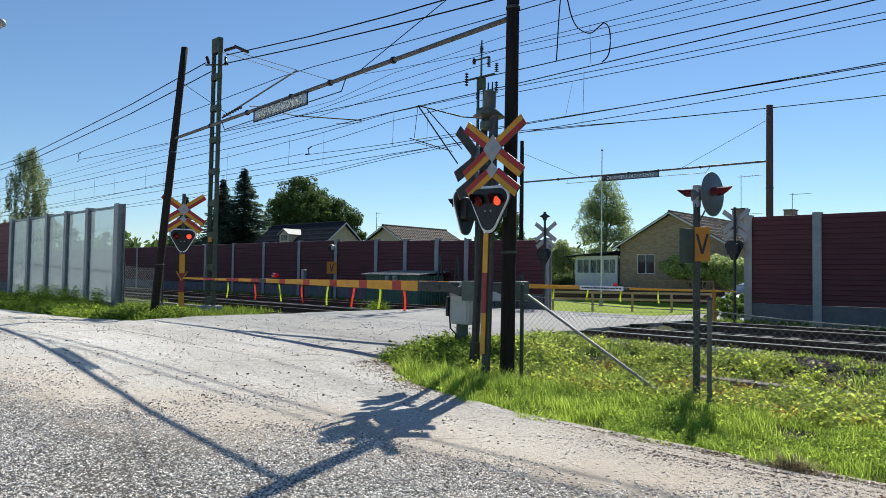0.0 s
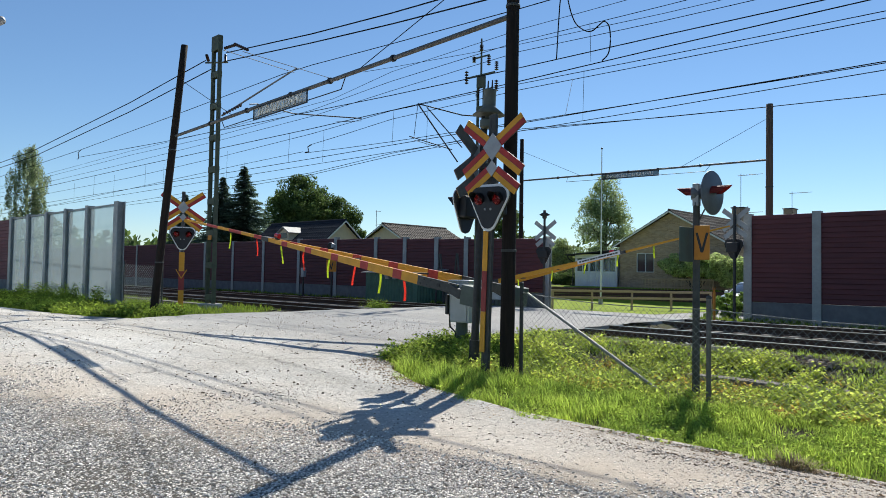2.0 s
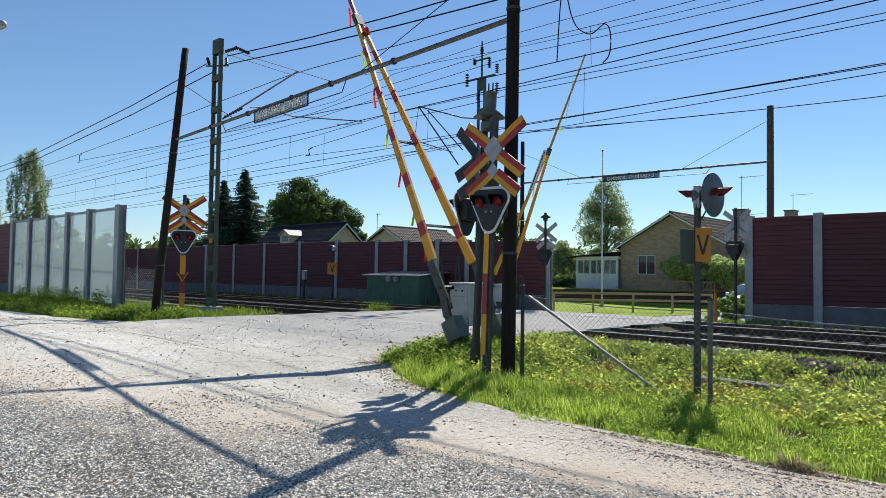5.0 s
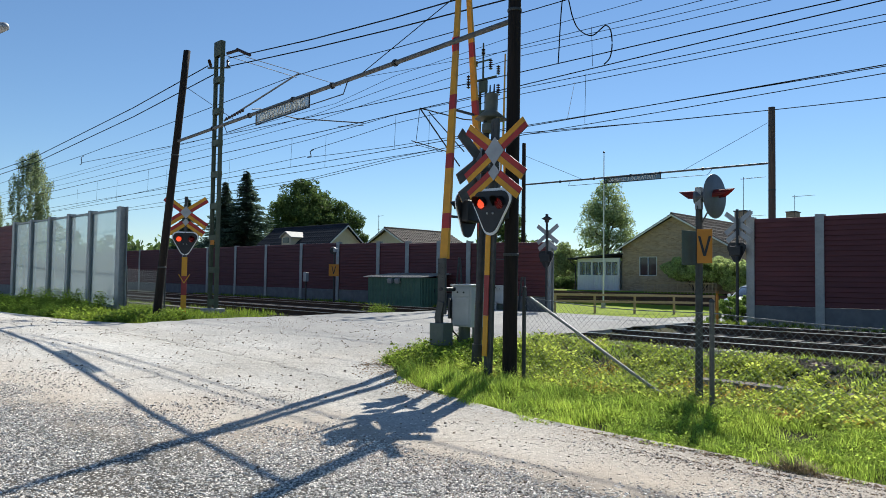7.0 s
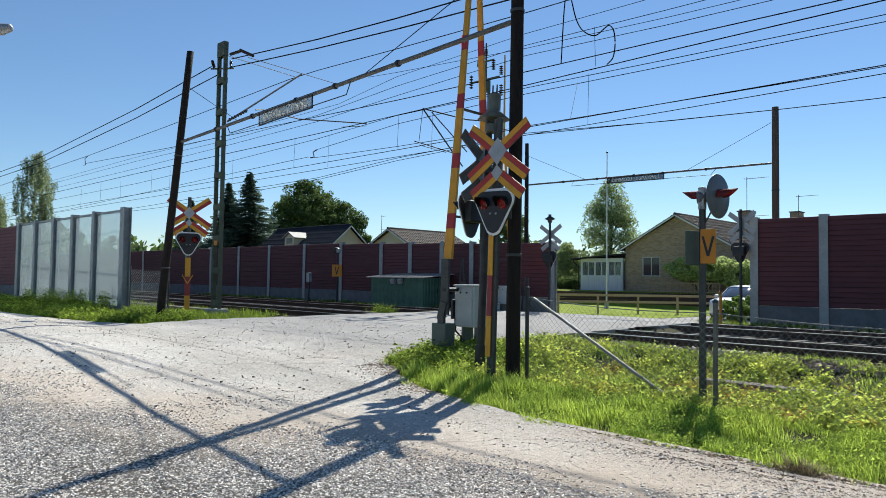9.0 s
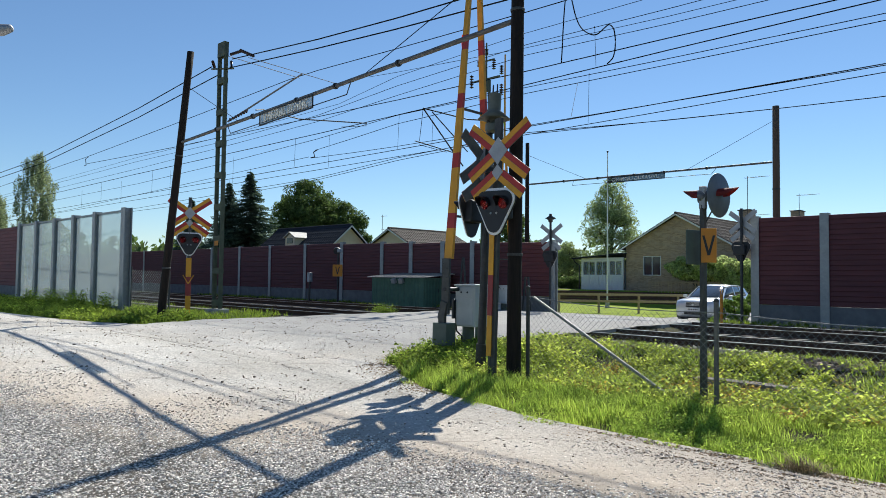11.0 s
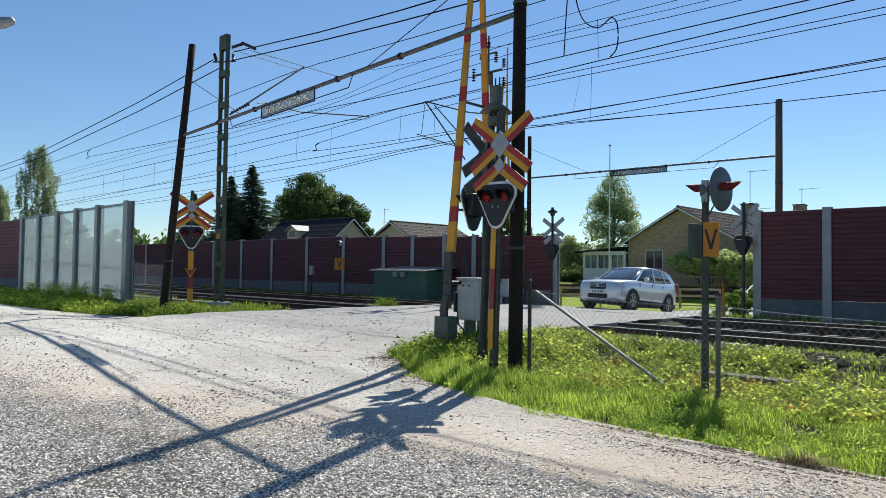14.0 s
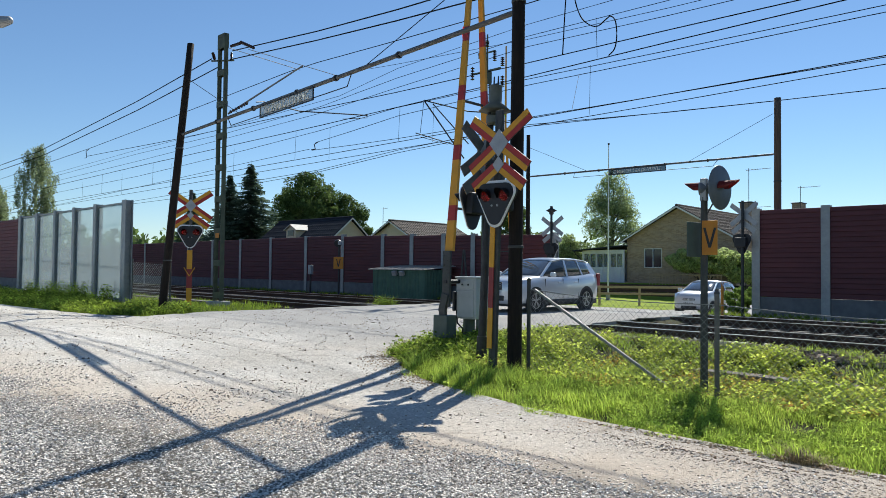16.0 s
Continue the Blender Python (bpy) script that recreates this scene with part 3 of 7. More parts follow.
timber_pole("tarred black timber pole in the verge grass", (-6.15, 7.84, 0.2), (-6.10, 7.84, 8.6), 0.105, 0.085, M_TAR)
timber_pole("leaning black timber pole beside the crossing", (-19.67, 8.77, 0.22), (-18.23, 8.77, 7.68), 0.116, 0.091, M_TAR)
timber_pole("slim black timber pole beyond the tracks", (-18.9, 25.0, 0.0), (-18.9, 25.0, 7.62), 0.11, 0.085, M_TAR)
timber_pole("weathered brown timber pole behind the noise wall", (-8.28, 25.0, 0.0), (-8.26, 25.0, 7.56), 0.125, 0.11, M_POLE)


def height_gauge(label, a, b, sign_x, sign_z, sign_w, sign_h, sub, stays, r, board, flip=0, rz=0.0):
    """A cross bar between two poles with a hanging warning board."""
    a, b = Vector(a), Vector(b)
    g = thing("height_gauge", label, "height gauge", a.x, a.y, a.z, rz)
    d = b - a
    part("cross_bar", rod(BM(), (0, 0, 0), d, r, sides=10), M_BARSTEEL, g, "grey tubular steel bar")
    for f in (0.18, 0.34, 0.5, 0.62, 0.78):
        part("clamp", lathe(BM(), [(r + 0.02, -0.03), (r + 0.025, 0), (r + 0.02, 0.03)], 10, d * f, pose(0, 0, 0, 0, 90, 0)), M_DARKSTEEL, g)
    part("lower_rod", cable(BM(), [Vector(p) - a for p in sub], 0.011), M_DARKSTEEL, g)
    for s in stays:
        part("stay_wire", cable(BM(), [Vector(p) - a for p in s], 0.008), M_WIRE, g)
    slope = math.degrees(math.atan2(d.z, d.x))
    at = pose(sign_x - a.x, -0.03, sign_z - a.z, 0, -slope, 0)
    s = part("sign_board", box(BM(), (0, 0, 0), (sign_w, 0.016, sign_h), bevel=0.004), board, g, "long warning board")
    s.matrix_basis = at
    for q in (-1, 1):
        part("sign_edge", box(BM(), (0, -0.004, q * sign_h / 2), (sign_w + 0.02, 0.026, 0.022)), M_DARKSTEEL, s)
        part("sign_edge", box(BM(), (q * sign_w / 2, -0.004, 0), (0.022, 0.024, sign_h - 0.022)), M_DARKSTEEL, s)
    letters("sign_lettering", "LIVSFARLIG LEDNING", sign_h * 0.98, M_SIGNLETTER, s, pose(0, 0, 0, 0, 0, flip), 0.014).scale = (sign_w / (sign_h * 11.2),) + (1, 1)
    return g


height_gauge("steel height gauge bar with warning board over the road", (-18.59, 8.77, 5.22), (-6.19, 8.77, 5.30), -12.83, 5.10, 2.28, 0.26,
             [(-15.7, 8.75, 5.25), (-15.51, 8.75, 5.01), (-10.48, 8.75, 5.02), (-10.32, 8.75, 5.28)],
             [[(-10.08, 8.77, 5.26), (-7.56, 8.77, 5.97), (-6.17, 8.77, 6.4)], [(-18.27, 8.77, 6.7), (-15.1, 8.77, 5.24)]], 0.040, M_SIGNBOARD, rz=-4.02)
height_gauge("thin steel height gauge bar with warning board beyond the tracks", (-18.82, 25.0, 5.74), (-8.4, 25.0, 5.63), -13.55, 5.545, 2.45, 0.20,
             [(-16.4, 24.97, 5.72), (-16.5, 24.97, 5.5), (-10.5, 24.97, 5.42), (-10.3, 24.97, 5.65)],
             [[(-18.8, 25, 7.03), (-15.78, 25, 5.70)], [(-8.4, 25, 7.04), (-11.5, 25, 5.65)]], 0.036, M_SIGNMESH, 180)


# ---- barriers ----
NEAR_LIFT = [(0, 0), (1.0, 0), (1.2, 0.2), (1.5, 2.4), (1.8, 6.0), (2.1, 10.0), (2.4, 14.7), (2.7, 19.4), (3.0, 24.2), (3.3, 29.2), (3.6, 34.8), (3.9, 40.6), (4.2, 46.5), (4.8, 57.5), (5.4, 68), (6.0, 78.5), (6.3, 83), (6.6, 86.4), (7.0, 88.8), (7.5, 90.4), (8.2, 90.8), (16, 90.8)]
FAR_LIFT = [(0, 0), (1.0, 0), (1.2, 1.4), (1.5, 5.6), (1.8, 9.5), (2.1, 13.6), (2.4, 18.2), (2.7, 23.0), (3.0, 28.0), (3.3, 33.1), (3.6, 38.7), (3.9, 44.1), (4.2, 49.6), (4.8, 61.5), (5.4, 72), (6.0, 82), (6.3, 85.5), (6.6, 87.6), (7.0, 89.0), (7.5, 90), (16, 90)]
# when the crossing lights change: the left lamp, the right lamp, or neither
FLASHES = [(0, "right"), (0.15, "left"), (0.55, "right"), (0.85, "left"), (1.25, "right"), (1.55, "dark"), (5.8, "right"), (6.15, "left"), (6.55, "right"),
           (6.85, "left"), (7.25, "right"), (7.65, "left"), (8.05, "right"), (8.35, "left"), (8.75, "right"), (8.85, "dark")]
moving = []


def barrier(label, x, y, z, foot, way, length, lift, ribbons, banded=True):
    """A lifting barrier: a cabinet on a post, and a boom of two tapering beams that meet near the tip. way: -1 or 1 along x."""
    base = thing("barrier_machine", "grey steel barrier cabinet on a stout post", "barrier machine", x, y, foot)
    h = z - foot
    part("post", rod(BM(), (0, 0, -0.1), (0, 0, h - 0.4), 0.11, 0.10, 16), M_CABINETGREEN, base)
    part("foot_plate", box(BM(), (0, 0, 0.03), (0.42, 0.42, 0.06), bevel=0.01), M_CABINETGREEN, base)
    part("cabinet", box(BM(), (0.15, 0, h - 0.29), (0.46, 0.52, 0.70), bevel=0.02), M_BOX, base)
    part("door", box(BM(), (0.15, -0.268, h - 0.38), (0.38, 0.014, 0.46), bevel=0.006), M_BOX, base)
    part("hatch", box(BM(), (0.15, -0.268, h - 0.05), (0.38, 0.012, 0.14), bevel=0.005), M_BOX, base, "small upper hatch")
    for d in (-0.07, 0.07):
        part("lock", rod(BM(), (0.15 + d, -0.286, h - 0.05), (0.15 + d, -0.272, h - 0.05), 0.016, sides=10), M_BLACK, base)
    part("lid", box(BM(), (0.15, 0, h + 0.072), (0.50, 0.56, 0.035), bevel=0.015), M_BOX, base)
    part("cable_duct", cable(BM(), [(-0.05, -0.27, h - 0.5), (-0.06, -0.24, h - 0.72), (-0.02, -0.14, 0.25), (-0.06, -0.12, -0.05)], 0.016, 8), M_BLACK, base)
    part("shaft", rod(BM(), (0, -0.62, h), (0, 0.62, h), 0.035, sides=14), M_DARKSTEEL, base)
    part("latch", box(BM(), (-0.09, -0.285, h - 0.34), (0.05, 0.06, 0.34), bevel=0.008), M_DARKSTEEL, base)
    boom = thing("barrier_boom", label, "barrier boom", x, y, z)
    side = 0.52
    for s in (-1, 1):
        bracket = BM()
        box(bracket, (way * 0.05, s * (side + 0.06), 0), (0.95, 0.05, 0.17), bevel=0.008)
        part("bracket", bracket, M_GALVDARK, boom)
        arm = BM()
        box(arm, (-way * 0.36, s * (side + 0.075), -0.035), (0.32, 0.07, 0.15), pose(0, 0, 0, 0, -14 * way, 0), bevel=0.01)
        box(arm, (-way * 0.58, s * (side + 0.075), -0.055), (0.26, 0.065, 0.145), bevel=0.01)
        part("counter_arm", arm, M_GALVDARK, boom)
        weight = part("counterweight", box(BM(), (-way * 0.76, s * (side + 0.03), -0.05), (0.38, 0.24, 0.32), bevel=0.012), M_CABINETGREEN, boom, "grey-green counterweight")
        part("weight_plate", box(BM(), (-way * 0.76, s * (side + 0.03), -0.215), (0.36, 0.22, 0.012), bevel=0.004), M_PLATE, weight)
        for k in (-0.1, 0.1):
            part("bolt", rod(BM(), (-way * (0.76 + k), s * (side + 0.03), -0.235), (-way * (0.76 + k), s * (side + 0.03), -0.22), 0.018, sides=8), M_DARKSTEEL, weight)
        for k in range(4):
            part("bolt", rod(BM(), (way * (0.2 + 0.08 * k), s * (side + 0.085) - 0.012, 0.04 * (-1) ** k), (way * (0.2 + 0.08 * k), s * (side + 0.085) + 0.012, 0.04 * (-1) ** k), 0.013, sides=8), M_DARKSTEEL, boom)
        # the beam: thick near the machine, thin at the tip
        meet = length * 0.60
        y0, y1 = s * side, s * 0.055
        n = 22
        for i in range(n):
            a, b = 0.52 + (meet - 0.52) * i / n, 0.52 + (meet - 0.52) * (i + 1) / n
            fa, fb = i / n, (i + 1) / n
            red = i % 4 == 2 and banded
            bm = BM()
            verts = []
            for d, f in ((a, fa), (b, fb)):
                yy, hh, ww = y0 + (y1 - y0) * f, 0.088 - 0.046 * f, 0.030 - 0.008 * f
                verts.append([bm.verts.new((way * d, yy + p * ww, q * hh)) for p, q in ((-1, -1), (1, -1), (1, 1), (-1, 1))])
            for k in range(4):
                bm.faces.new((verts[0][k], verts[0][(k + 1) % 4], verts[1][(k + 1) % 4], verts[1][k]))
            bmesh.ops.recalc_face_normals(bm, faces=bm.faces[:])
            part("red_band" if red else "beam_length", bm, M_REDSIGN if red else M_YELLOW, boom, "red reflective band" if red else "")
    # single tip
    n = 7
    meet = length * 0.60
    for i in range(n):
        a, b = meet + (length - meet) * i / n, meet + (length - meet) * (i + 1) / n
        bm = box(BM(), (way * (a + b) / 2, 0, 0), (b - a, 0.05 - 0.003 * i, 0.080 - 0.005 * i))
        red = i % 2 == 0 and i < 6 and banded
        part("red_band" if red else "beam_length", bm, M_REDSIGN if red else M_YELLOW, boom, "red reflective band" if red else "")
    part("joint_sleeve", box(BM(), (way * meet, 0, 0), (0.30, 0.20, 0.10), bevel=0.01), M_GALVDARK, boom)
    for f in (0.12, 0.30):
        yy = side + (0.055 - side) * f / 0.6 - 0.03
        part("spreader", box(BM(), (way * length * f, 0, 0), (0.04, 2 * yy, 0.03)), M_GALVDARK, boom)
    # boom lamp
    lamp = part("lamp_bracket", box(BM(), (way * length * 0.56, -0.02, 0.06), (0.10, 0.08, 0.08), bevel=0.008), M_DARKSTEEL, boom)
    part("lamp_lens", rod(BM(), (way * length * 0.56 - 0.07, -0.02, 0.13), (way * length * 0.56 + 0.07, -0.02, 0.13), 0.055, sides=14), M_LENS, lamp, "dull red lamp lens")
    moving.append((boom, [(t, pose(x, y, z, 0, -way * a, 0)) for t, a in lift]))
    for i, d in enumerate(ribbons):
        f = min(1.0, max(0.0, (d - 0.52) / (meet - 0.52)))
        yy = -side + (side - 0.055) * f
        rib = BM()
        cols = []
        for k in range(6):
            q = k / 5
            cols.append([rib.verts.new((sx * 0.03 + 0.03 * math.sin(q * 2 + i), 0.015 * math.sin(q * 3 + i), -0.02 - 0.40 * q)) for sx in (-1, 1)])
        for p, q in zip(cols, cols[1:]):
            rib.faces.new((p[0], p[1], q[1], q[0]))
        bmesh.ops.solidify(rib, geom=rib.faces[:], thickness=0.004)
        lime = i % 2 == 1 or not banded
        ob = part("streamer", rib, M_RIBBONLIME if lime else M_RIBBONRED, boom, "lime streamer" if lime else "red streamer")
        moving.append((ob, [(t, pose(way * d, yy, -0.04, 0, way * a, 0)) for t, a in lift]))
    return boom


barrier("yellow and red barrier boom with hanging streamers", -8.17, 9.13, 1.34, 0.27, -1, 10.5, NEAR_LIFT,
        [1.0, 1.75, 2.6, 3.5, 4.5, 5.5, 6.7, 8.0])
barrier("yellow barrier boom beyond the tracks with streamers", -17.8, 22.0, 1.15, 0.22, 1, 9.55, FAR_LIFT,
        [1.4, 2.9, 4.3, 5.6, 7.0], False)
far_boom = [o for o, rows in moving if o.name.startswith("barrier_boom")][-1]
plate = part("notice_plate", box(BM(), (4.9, -0.24, 0.0), (1.75, 0.012, 0.15), bevel=0.003), M_WHITE, far_boom, "white notice plate")
for k in range(14):
    part("writing_bar", box(BM(), (4.15 + k * 0.115, -0.248, 0.0), (0.075 + 0.02 * (k % 3), 0.004, 0.05)), M_DARKSTEEL, plate)


# ---- overhead line ----
def batten_mast(label, x, y, top, gap, foot):
    m = thing("catenary_mast", label, "catenary mast", x, y, foot)
    h = top - foot
    for s in (-1, 1):
        bm = BM()
        box(bm, (s * gap / 2, 0, h / 2 - 0.2), (0.022, 0.14, h + 0.4))
        for q in (-1, 1):
            box(bm, (s * (gap / 2 - 0.022), q * 0.0595, h / 2 - 0.2), (0.022, 0.021, h + 0.4))
        part("leg", bm, M_GREENSTEEL, m)
    n = int(h / 1.15)
    for i in range(n + 1):
        tall = 0.5 if i == n else 0.20
        for q in (-0.076, 0.076):
            part("batten_plate", box(BM(), (0, q, 0.35 + i * (h - 0.6) / n), (gap + 0.03, 0.010, tall)), M_GREENSTEEL, m)
    return m


def insulator(a, b, parent, n=7, r=0.055):
    a, b = Vector(a), Vector(b)
    prof = []
    for i in range(n):
        f = i / n
        prof += [(0.020, f), (r, f + 0.35 / n), (r * 0.9, f + 0.55 / n), (0.020, f + 0.7 / n)]
    prof += [(0.018, 1.0)]
    length = (b - a).length
    turn = (b - a).to_track_quat("Z", "Y").to_matrix().to_4x4()
    bm = lathe(BM(), [(p, q * length) for p, q in prof], 12, a, turn)
    part("insulator", bm, M_INSUL, parent, "ribbed brown insulator")


def rel(ob, pts):
    o = ob.matrix_world.translation
    return [Vector(p) - o for p in pts]


def overhead_masts():
    m = batten_mast("green steel overhead line mast with cantilever arm", -21.72, 11.6, 9.45, 0.44, 0.25)
    base = part("footing", box(BM(), (0, 0, 0.02), (0.6, 0.6, 0.25), bevel=0.03), M_CONCRETE, m)
    part("plate", box(BM(), (0.01, -0.085, 2.35), (0.24, 0.012, 0.16)), M_ORANGESIGN, m, "yellow number plate")
    for pts, r in (([(-21.56, 11.75, 6.74), (-22.59, 15.4, 9.38)], 0.032), ([(-21.6, 11.75, 9.0), (-22.45, 15.2, 9.15)], 0.012),
                   ([(-21.26, 12.3, 9.01), (-21.73, 16.8, 9.04)], 0.012), ([(-22.25, 13.5, 7.58), (-22.71, 15.4, 7.63), (-21.75, 18.0, 7.76)], 0.024),
                   ([(-21.9, 13.0, 7.42), (-22.25, 13.5, 7.58)], 0.02), ([(-22.12, 17.0, 7.50), (-21.75, 18.0, 7.66)], 0.012)):
        part("cantilever_tube", cable(BM(), rel(m, pts), r, 8), M_BARSTEEL, m)
    for a, b in (((-22.3, 11.6, 8.72), (-22.45, 11.6, 8.98)), ((-21.15, 11.6, 8.42), (-21.15, 11.6, 8.72)), ((-21.4, 11.7, 9.0), (-20.6, 11.7, 8.96)), ((-20.59, 11.6, 8.95), (-19.7, 11.6, 8.55)), ((-21.56, 11.8, 6.8), (-21.75, 12.6, 7.3))):
        insulator(*rel(m, (a, b)), m)
    part("cross_arm", cable(BM(), rel(m, [(-22.5, 11.6, 8.70), (-21.0, 11.6, 8.42)]), 0.03, 6), M_GREENSTEEL, m)
    f = batten_mast("slender overhead line mast with switch gear on top", -19.45, 22.75, 10.1, 0.36, 0.2)
    part("switch_pole", rod(BM(), (0, 0, 9.6), (0, 0, 11.55), 0.05, 0.035), M_GREENSTEEL, f)
    part("switch_beam", box(BM(), (0, 0, 9.95), (1.5, 0.06, 0.07)), M_GREENSTEEL, f)
    part("switch_beam", box(BM(), (0, 0, 10.75), (0.9, 0.05, 0.06)), M_GREENSTEEL, f)
    for dx, z0, z1 in ((-0.85, 9.9, 10.5), (0.85, 9.3, 9.8), (0.85, 10.2, 10.6), (-0.42, 10.78, 11.05), (0.42, 10.5, 10.95), (0, 11.2, 11.5), (-0.2, 9.2, 9.5), (0.25, 9.2, 9.5)):
        insulator((dx, 0, z0 - 0.2), (dx, 0, z1 - 0.2), f, 5, 0.09)
    for pts, r in (([(-20.53, 20.0, 8.55), (-20.04, 22.2, 8.39), (-19.5, 22.7, 8.35)], 0.028), ([(-20.53, 20.0, 8.55), (-20.26, 22.2, 6.37)], 0.03), ([(-20.40, 20.4, 8.45), (-20.1, 22.3, 7.0)], 0.024),
                   ([(-20.58, 19.6, 7.13), (-20.61, 22.2, 6.95)], 0.022), ([(-20.53, 20.0, 8.55), (-20.73, 20.0, 7.21)], 0.012), ([(-20.73, 20.0, 7.05), (-20.3, 21.2, 6.85)], 0.012)):
        part("cantilever_tube", cable(BM(), rel(f, pts), r, 8), M_DARKSTEEL, f)


overhead_masts()


def overhead_wires():
    def wire(name, label, group, y, line, r):
        w = new(name, mesh_of(name, cable(BM(), [(x, y, z) for x, z in line], r * 1.3), M_WIRE))
        tagged(w, label, "overhead wire", group)

    def line_wire(y, line, r=0.010):
        wire("overhead_wire", "dark overhead wire strung above the railway track", "overhead wires", y, line, r)

    line_wire(15.4, [(-150, 8.3), (-64.0, 6.88), (-37.9, 6.93), (-21.5, 6.89), (-11.7, 6.94), (-7.5, 6.99), (-3.9, 7.01), (40, 7.25)], 0.011)
    line_wire(15.4, [(-45.5, 8.28), (-33.9, 7.86), (-21.5, 7.54), (-17.1, 7.42), (-11.7, 7.32), (-7.5, 7.28), (-3.8, 7.22), (40, 6.9)], 0.011)
    line_wire(15.4, [(-150, 6.0), (-21.9, 5.75), (40, 5.75)], 0.009)
    line_wire(20.0, [(-150, 8.0), (-49.1, 7.83), (-36.6, 8.01), (-27.9, 8.23), (-22.2, 8.5), (-15.2, 8.45), (-9.7, 8.35), (-5.1, 8.29), (40, 7.8)])
    line_wire(20.0, [(-28.1, 7.69), (-25.2, 7.89), (-22.1, 8.13), (-15.2, 8.23), (-9.7, 8.16), (-5.1, 8.11), (40, 7.6)])
    line_wire(20.0, [(-28.4, 7.34), (-25.2, 7.23), (-22.1, 7.15), (-15.2, 7.05), (-9.7, 7.0), (-5.1, 6.97), (40, 6.8)])
    line_wire(20.0, [(-150, 6.6), (-64.0, 6.8), (-49.1, 7.05), (-34.1, 7.34), (-28.6, 7.42)])
    line_wire(20.0, [(-150, 6.75), (-49.0, 6.71), (-27.8, 6.70), (-19.9, 6.70), (-9.7, 6.74), (-5.1, 6.78), (40, 7.1)])
    line_wire(20.0, [(-150, 9.0), (-49.2, 9.42), (-36.7, 9.28), (-27.9, 9.40), (-22.2, 9.79), (-15.2, 10.02), (-9.8, 9.91), (40, 9.2)], 0.009)
    line_wire(20.0, [(-150, 8.8), (-49.2, 8.90), (-36.7, 8.98), (-27.9, 9.09), (-22.2, 9.37), (-15.2, 9.64), (-9.8, 9.44), (40, 8.4)], 0.009)
    line_wire(23.0, [(-150, 10.4), (-56.7, 10.93), (-42.2, 10.80), (-30.2, 10.90), (-25.5, 11.50), (-17.5, 11.79), (-12.1, 11.75), (40, 11.3)], 0.009)
    line_wire(23.0, [(-27.7, 11.90), (-25.5, 11.72), (-17.5, 11.16), (-11.2, 10.89), (40, 9.6)], 0.009)
    # droppers
    for y, lo, hi, xs in ((15.4, 5.78, 6.89, (-43, -36, -29, -23, -17)), (20.0, 6.75, 8.26, (-60, -52, -44, -36, -27, -20))):
        for x in xs:
            w = new("dropper_wire", mesh_of("dropper_wire", cable(BM(), [(x, y, lo), (x + 0.06, y, hi)], 0.006), M_WIRE))
            tagged(w, "short thin dropper between two overhead wires", "dropper wire", "dropper wires")
    for a, b in (((-9.51, 15.4, 8.06), (-9.47, 15.4, 7.02)), ((-13.0, 20.0, 8.23), (-10.22, 15.4, 5.80)), ((-9.67, 15.4, 6.86), (-12.59, 20.0, 6.77))):
        w = new("dropper_wire", mesh_of("dropper_wire", cable(BM(), [a, b], 0.006), M_WIRE))
        tagged(w, "short thin dropper between two overhead wires", "dropper wire", "dropper wires")
    # feeder lines on the mast tops
    def feeder(y, line, r=0.014):
        wire("feeder_wire", "dark feeder wire carried on the mast top", "feeder wires", y, line, r)

    feeder(11.6, [(-120, 7.9), (-80, 7.5), (-41.4, 7.64), (-28.7, 8.30), (-22.5, 8.78)])
    feeder(11.6, [(-21.1, 8.76), (-16.3, 8.31), (-12.9, 8.07), (-10.8, 7.96), (10, 7.2), (40, 8.6)])
    feeder(11.6, [(-120, 7.7), (-80, 7.2), (-40.9, 7.34), (-28.7, 7.92), (-22.0, 8.40)])
    feeder(11.6, [(-21.1, 8.48), (-16.3, 8.05), (-12.9, 7.79), (-9.4, 7.57), (10, 6.9), (40, 8.4)])
    feeder(15.4, [(-130, 7.6), (-45.6, 8.71), (-33.9, 9.01), (-23.5, 9.33), (-21.6, 9.32), (-17.1, 9.16), (-11.7, 9.00), (-10.6, 8.98), (40, 8.4)], 0.011)

    def slung(line):
        wire("power_line", "dark power line slung between timber poles", "power lines", 25.0, line, 0.012)

    slung([(-90, 7.0), (-34.8, 7.50), (-27.6, 7.92), (-18.9, 8.10), (-12.2, 7.66), (-8.26, 7.47)])
    slung([(-120, 7.3), (-61.2, 7.02), (-54.6, 6.99), (-34.8, 7.38), (-27.6, 7.78), (-18.9, 8.02), (-12.2, 7.67), (-8.26, 7.47), (-5.4, 7.35), (30, 6.6)])
    loop = [(-10.53, 7.31), (-10.50, 7.8), (-10.48, 8.19), (-10.42, 8.94), (-10.33, 9.2), (-10.22, 8.97), (-10.09, 8.48), (-9.92, 8.12), (-9.66, 7.89), (-9.44, 7.83), (-9.21, 7.95), (-9.08, 7.99), (-8.95, 7.83), (-8.91, 7.46), (-8.97, 7.14), (-9.14, 7.0)]
    fine = []
    for k in range(len(loop) - 1):
        p0, p1, p2, p3 = (Vector(loop[min(max(k + d, 0), len(loop) - 1)]) for d in (-1, 0, 1, 2))
        for q in range(4):
            u = q / 4
            fine.append(0.5 * (2 * p1 + (p2 - p0) * u + (2 * p0 - 5 * p1 + 4 * p2 - p3) * u * u + (3 * p1 - p0 - 3 * p2 + p3) * u ** 3))
    loop = fine + [Vector(loop[-1])]
    w = new("jumper_cable", mesh_of("jumper_cable", cable(BM(), [(x, 15.4, z) for x, z in loop], 0.016, 6), M_WIRE))
